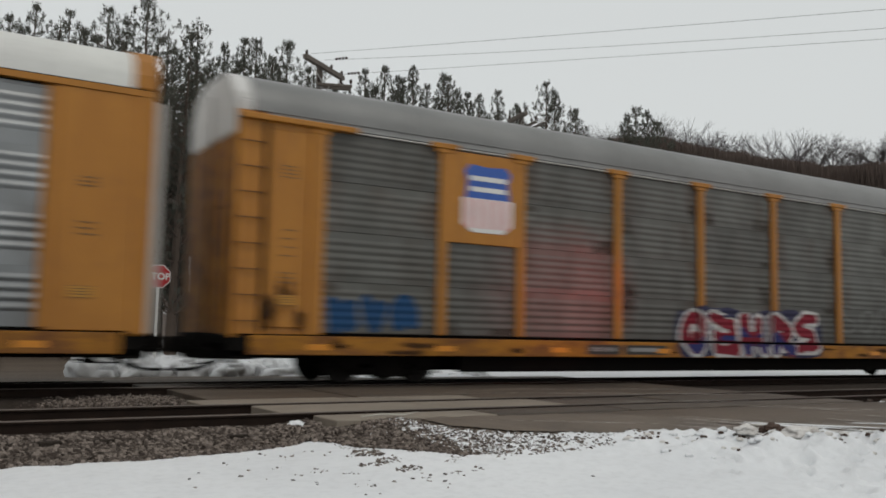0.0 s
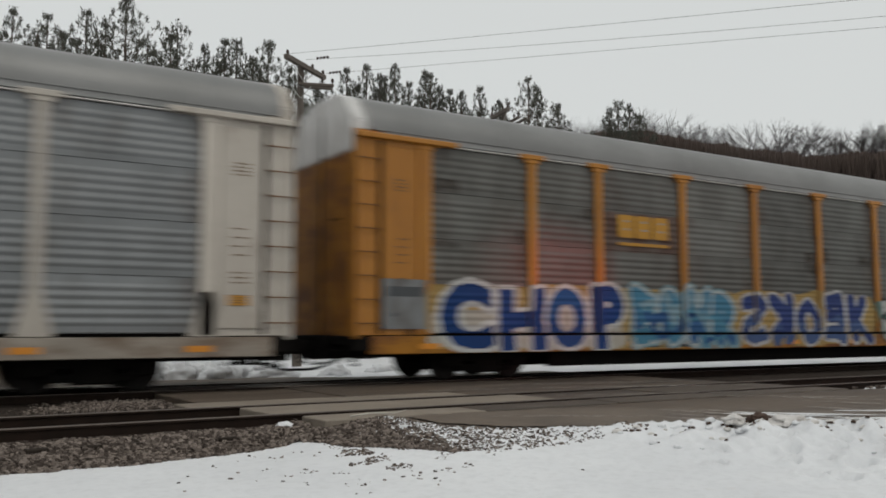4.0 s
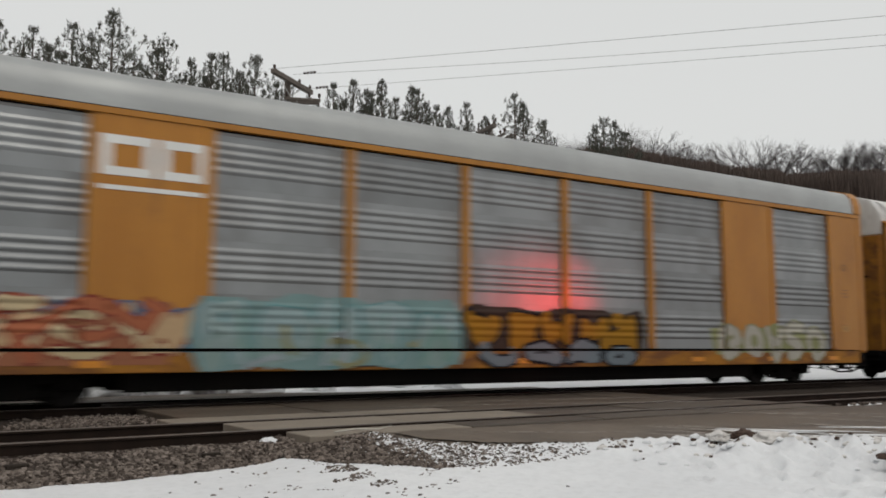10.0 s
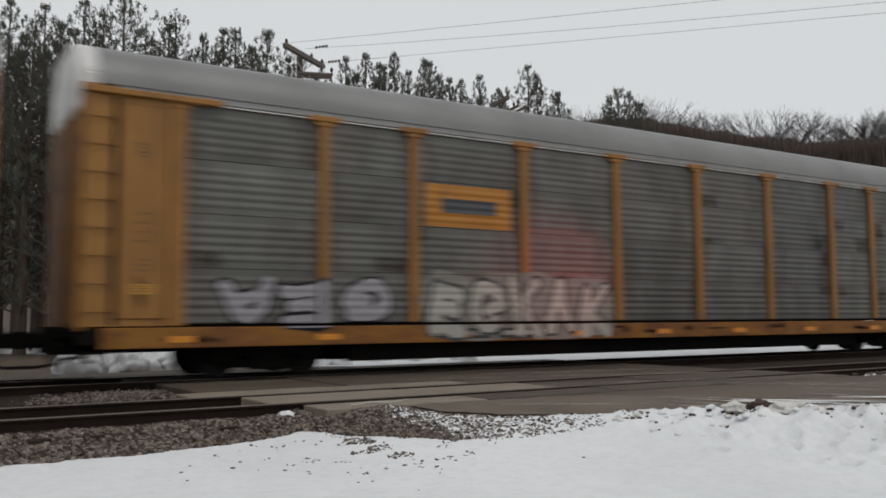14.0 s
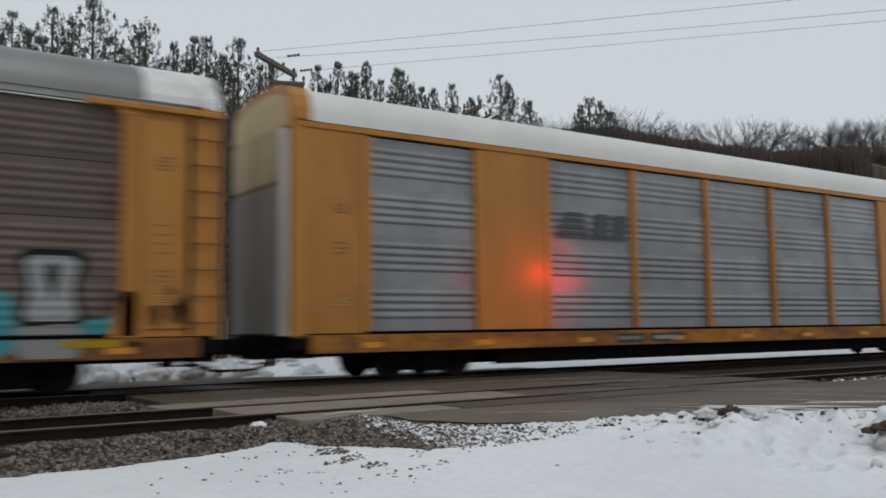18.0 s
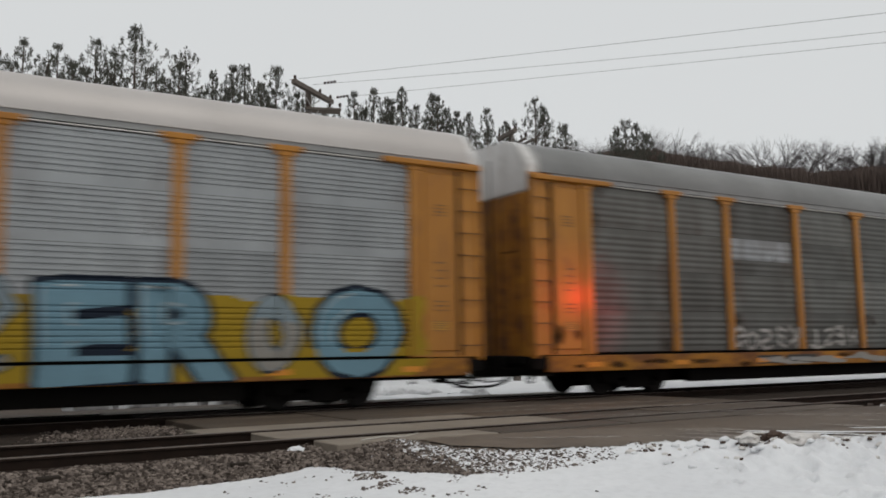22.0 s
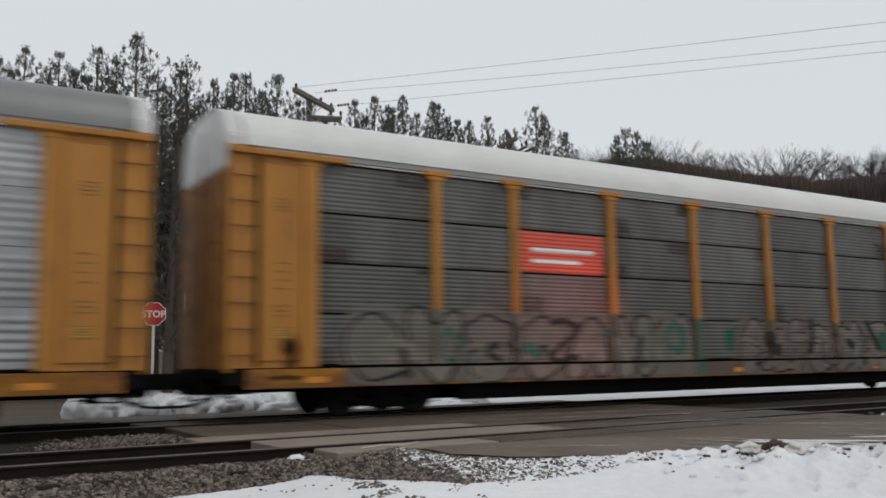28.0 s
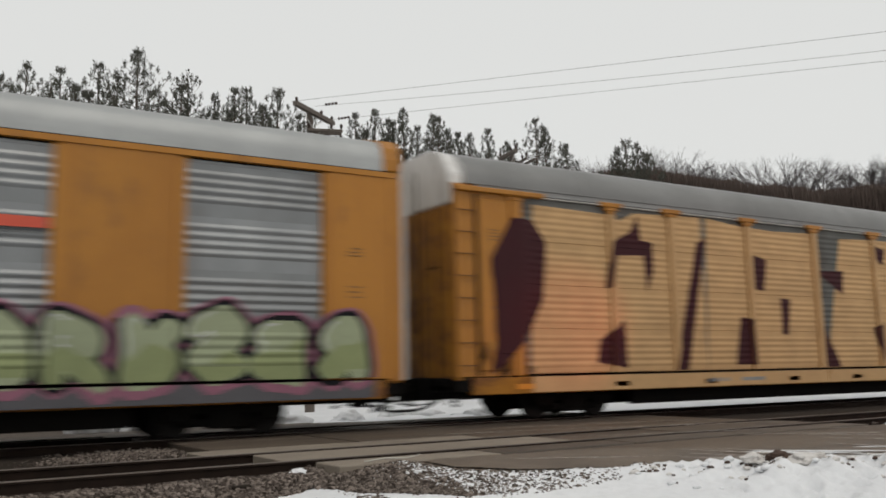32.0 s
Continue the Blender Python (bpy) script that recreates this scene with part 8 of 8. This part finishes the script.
        S(17.5, 18.2, 1.0, 2.1, (0.4, 0.38, 0.5), 8, 0.3), G(17.85, 24.15, 0.61, 2.2, (0.035, 0.03, 0.045), (0.42, 0.4, 0.52), None, word="DEALO", seed=131, rim=0.11, second=(0.02, 0.02, 0.03)), *(S(24.9 + 0.3 * k, 25.9 + 0.2 * k, 3.1 - 0.35 * k, 3.16 - 0.35 * k, (0.36, 0.37, 0.37), 134 + k, 0.4) for k in range(3)))),
    dict(A_GREY, label="yellow auto-rack wagon with grey panels and small coloured graffiti", extras=(
        BLOCKS(7.65, 9.4, 3.1, 3.78), S(4.4, 6.6, 0.62, 1.75, (0.58, 0.52, 0.3), 145, 0.3), G(4.5, 6.5, 0.62, 1.85, (0.64, 0.57, 0.34), (0.4, 0.34, 0.18), None, seed=141, forms=(5, 6, 3), fat=0.27, rim=0.03), S(6.0, 6.7, 1.2, 1.6, (0.12, 0.12, 0.12), 146, 0.6), S(7.3, 9.7, 0.82, 1.1, (0.36, 0.08, 0.1), 147, 0.5), G(7.45, 9.65, 0.85, 1.7, (0.62, 0.56, 0.58), (0.42, 0.1, 0.14), None, seed=142, forms=(1, 7, 11), fat=0.24),
        S(12.65, 15.5, 0.65, 1.95, (0.12, 0.1, 0.12), 148, 0.2), G(12.7, 15.45, 1.2, 2.0, (0.48, 0.46, 0.46), K, None, seed=143, forms=(3, 6, 1, 2), fat=0.15), G(12.75, 15.4, 0.63, 1.3, (0.42, 0.4, 0.42), K, None, seed=149, forms=(5, 11, 3, 7), fat=0.15), G(19.3, 20.8, 1.2, 2.05, (0.08, 0.08, 0.08), seed=144, fat=0.06, forms=(5, 3)),
        LABEL(1.4, 2.05, 3.4, 3.95))),
    dict(A_GREY, panel=SILVER_PANEL, label="yellow auto-rack wagon with silver panels and teal graffiti", extras=(
        SLATS(7.6, 9.7, 3.25, 3.8), S(1.4, 2.7, 1.27, 1.68, (0.1, 0.4, 0.37), 153, 0.3), S(2.4, 24.0, 0.61, 2.2, (0.1, 0.4, 0.38), 154, 0.16), S(2.5, 23.9, 0.61, 2.1, (0.3, 0.32, 0.34), 154, 0.2),
        G(2.5, 9.95, 0.61, 2.12, (0.42, 0.44, 0.48), (0.07, 0.08, 0.09), None, seed=151, fat=0.27, rim=0.045, forms=(4, 0, 5, 7, 2, 3, 6), shine=W, second=(0.34, 0.37, 0.41)), WILD(2.5, 16.4, 0.61, 2.0, ((0.4, 0.42, 0.46), (0.2, 0.22, 0.25), (0.34, 0.37, 0.41), (0.3, 0.26, 0.32)), (0.08, 0.09, 0.1), 156, 26, (0.06, 0.11)), G(10.0, 16.45, 0.61, 2.05, (0.4, 0.44, 0.48), (0.05, 0.07, 0.08), None, seed=152, fat=0.26, rim=0.05, forms=(5, 5, 6, 3, 2, 8), shine=W), G(16.6, 24, 0.65, 2.0, (0.4, 0.55, 0.6), (0.1, 0.2, 0.25), None, seed=155, fat=0.24, rim=0.05))),
    dict(A_GREY, ribs="fine", roof=WHITE_ROOF, label="yellow auto-rack wagon with lined grey panels and grey-green graffiti", extras=(
        PATCH(7.3, 9.7, 3.0, 3.9, EMBLEM_RED, "brick-red panel"), PATCH(7.6, 9.4, 3.45, 3.55, EMBLEM_WHITE, "", 0.014), PATCH(7.6, 9.0, 3.2, 3.3, EMBLEM_WHITE, "", 0.014), S(3.0, 22.8, 0.61, 0.96, (0.19, 0.15, 0.12), 165, 0.15), S(12.2, 13.0, 0.65, 2.0, (0.1, 0.2, 0.16), 167, 0.4), S(13.7, 14.7, 1.1, 1.85, (0.05, 0.16, 0.11), 168, 0.4),
        G(3.0, 12.6, 0.61, 2.08, (0.26, 0.23, 0.2), (0.045, 0.04, 0.04), (0.24, 0.21, 0.18), seed=161, fat=0.26, forms=(0, 6, 3, 5, 6, 1, 9), second=(0.33, 0.29, 0.25)), G(14.2, 22.3, 0.61, 2.05, (0.29, 0.25, 0.22), (0.04, 0.035, 0.03), (0.21, 0.18, 0.15), seed=162, fat=0.24, forms=(6, 7, 3, 8, 2, 7), rim=0.06, second=(0.24, 0.2, 0.17), ragged=0.2), WILD(14.0, 22.5, 0.61, 2.05, ((0.32, 0.28, 0.24), (0.2, 0.17, 0.15), (0.27, 0.23, 0.2), (0.05, 0.05, 0.045)), (0.05, 0.045, 0.04), 169, 20, (0.05, 0.11)), WILD(3.2, 12.6, 0.61, 2.05, ((0.3, 0.26, 0.22), (0.06, 0.055, 0.05), (0.25, 0.22, 0.19), (0.1, 0.2, 0.16)), None, 170, 16, (0.05, 0.1)), S(20.4, 21.7, 1.1, 1.75, (0.06, 0.17, 0.11), 164, 0.4), S(20.7, 21.5, 0.65, 0.9, (0.2, 0.05, 0.04), 166, 0.1),
        PATCH(23.25, 25.0, 0.98, 1.9, material("green_paint", (0.012, 0.085, 0.05), (0.02, 0.065, 0.045), rough=0.7, scale=2, spec=0.08), "green painted patch", 0.008))),
    dict(A_GREY, ribs="strong", panel=BRIGHT_PANEL, label="yellow auto-rack wagon with silver panels and pastel graffiti", extras=(
        STRIPE(18.6, 21.05, 3.4, 3.72), G(2.7, 6.7, 0.61, 1.88, (0.62, 0.63, 0.6), (0.06, 0.12, 0.13), (0.15, 0.31, 0.36), seed=171, forms=(6, 9, 7, 3), fat=0.25, second=(0.25, 0.43, 0.48)), G(7.0, 9.7, 0.61, 1.88, (0.45, 0.5, 0.37), (0.33, 0.37, 0.26), (0.39, 0.43, 0.3), seed=172, fat=0.25, forms=(0, 6, 2)), S(9.6, 10.9, 0.61, 1.5, (0.5, 0.47, 0.28), 177, 0.5),
        G(10.75, 13.7, 0.61, 1.94, (0.3, 0.5, 0.6), (0.14, 0.27, 0.35), (0.28, 0.46, 0.54), seed=173, forms=(6, 1, 8), fat=0.27, second=(0.24, 0.46, 0.52)), S(13.5, 17.7, 0.61, 1.3, (0.36, 0.17, 0.3), 178, 0.3), G(13.7, 17.6, 0.9, 2.06, (0.64, 0.5, 0.52), (0.22, 0.1, 0.17), None, seed=174, forms=(6, 5, 2, 8), fat=0.24, second=(0.54, 0.34, 0.42)),
        S(18.2, 21.8, 0.61, 1.4, (0.16, 0.44, 0.46), 9, 0.25), S(18.7, 19.5, 0.61, 0.85, (0.4, 0.2, 0.04), 179, 0.2), G(18.15, 22.4, 1.0, 2.1, (0.68, 0.66, 0.6), K, None, word="TAPE", seed=175, rim=0.09), G(23.2, 25.7, 0.8, 1.86, (0.56, 0.57, 0.6), (0.34, 0.35, 0.4), None, seed=176, fat=0.2, forms=(9, 10)))),
    dict(style="B", ribs="bold", panel=SATIN_PANEL, body=YELLOW, roof=PALE_ROOF, label="yellow auto-rack wagon with silver panels and grey, teal and lime graffiti", data=9.0, extras=(
        STRIPE(18.7, 21.1, 3.42, 3.74), S(1.5, 10.0, 0.8, 2.5, (0.4, 0.13, 0.03), 14, 0.4), S(2.0, 9.3, 0.8, 2.3, (0.1, 0.11, 0.16), 15, 0.45), G(2.0, 9.6, 0.85, 2.32, (0.22, 0.24, 0.31), (0.05, 0.055, 0.09), None, seed=181, fat=0.27, forms=(0, 1, 6, 5, 2, 6), rim=0.05, second=(0.15, 0.17, 0.24)), WILD(1.9, 9.7, 1.0, 2.4, ((0.24, 0.26, 0.33), (0.17, 0.19, 0.26), (0.42, 0.15, 0.04), (0.22, 0.25, 0.32), (0.3, 0.33, 0.4)), (0.05, 0.05, 0.08), 185, 24, (0.09, 0.17)), WILD(8.0, 10.0, 0.9, 2.0, ((0.42, 0.15, 0.04), (0.36, 0.1, 0.05)), (0.06, 0.04, 0.05), 186, 6, (0.1, 0.16)), S(1.8, 9.9, 0.61, 1.15, (0.15, 0.2, 0.1), 4, 0.4), WILD(1.8, 9.9, 0.61, 1.3, ((0.17, 0.22, 0.12), (0.2, 0.25, 0.17), (0.09, 0.12, 0.16)), None, 187, 14, (0.07, 0.12)),
        S(9.7, 18.2, 0.9, 2.5, (0.4, 0.08, 0.12), 7, 0.35), G(10.1, 18.05, 0.61, 2.22, (0.03, 0.26, 0.28), (0.64, 0.66, 0.66), None, seed=182, fat=0.24, forms=(3, 9, 5, 7, 9, 6, 1), rim=0.09, second=(0.03, 0.21, 0.24)), WILD(10.1, 18.1, 0.61, 2.15, ((0.6, 0.62, 0.62), (0.03, 0.26, 0.28), (0.4, 0.5, 0.52)), None, 188, 14, (0.05, 0.09), 0.5),
        S(17.9, 18.7, 0.61, 2.2, (0.42, 0.16, 0.24), 17, 0.3), S(18.4, 27.0, 0.61, 1.2, (0.17, 0.165, 0.18), 9, 0.2), G(18.55, 26.9, 0.85, 2.26, (0.52, 0.58, 0.38), K, None, seed=183, fat=0.27, forms=(5, 6, 2, 2, 3, 7, 2), rim=0.1, second=(0.42, 0.48, 0.24), shine=W, halo=(0.46, 0.2, 0.28)))),
    dict(A_GREY, label="yellow auto-rack wagon wholly painted over with tan and maroon lettering", extras=(COVER,)),
)
GAPS = (-24.1, 4.26, 32.79, 61.23, 89.47, 117.75, 146.09, 174.51, 202.79, 230.98, 259.5, 287.61, 316.05, 344.29, 372.42, 401.04, 429.39, 457.78, 486.04, 514.48, 542.68, 570.99, 599.32, 627.67, 655.89, 684.2)
for k, spec in enumerate(TRAIN):
    if spec["style"] == "A":
        spec["extras"] = ((WORN(200 + k),) if spec["panel"] in (GREY_PANEL, BROWN_PANEL) else ()) + tuple(spec.get("extras", ()))
WAGONS = [(autorack(dict(spec)), (GAPS[i] + GAPS[i + 1]) / 2) for i, spec in enumerate(TRAIN)]


def travelled(t):
    return 20.6745 * t - 0.0463 * t * t / 2 + 0.2692 * (t / 10) ** 3


def motions():
    for car, x in WAGONS:
        walk(car, [(t, pose(x - travelled(t), TRACK_Y, 0)) for t in range(0, 33, 2)])


motions()
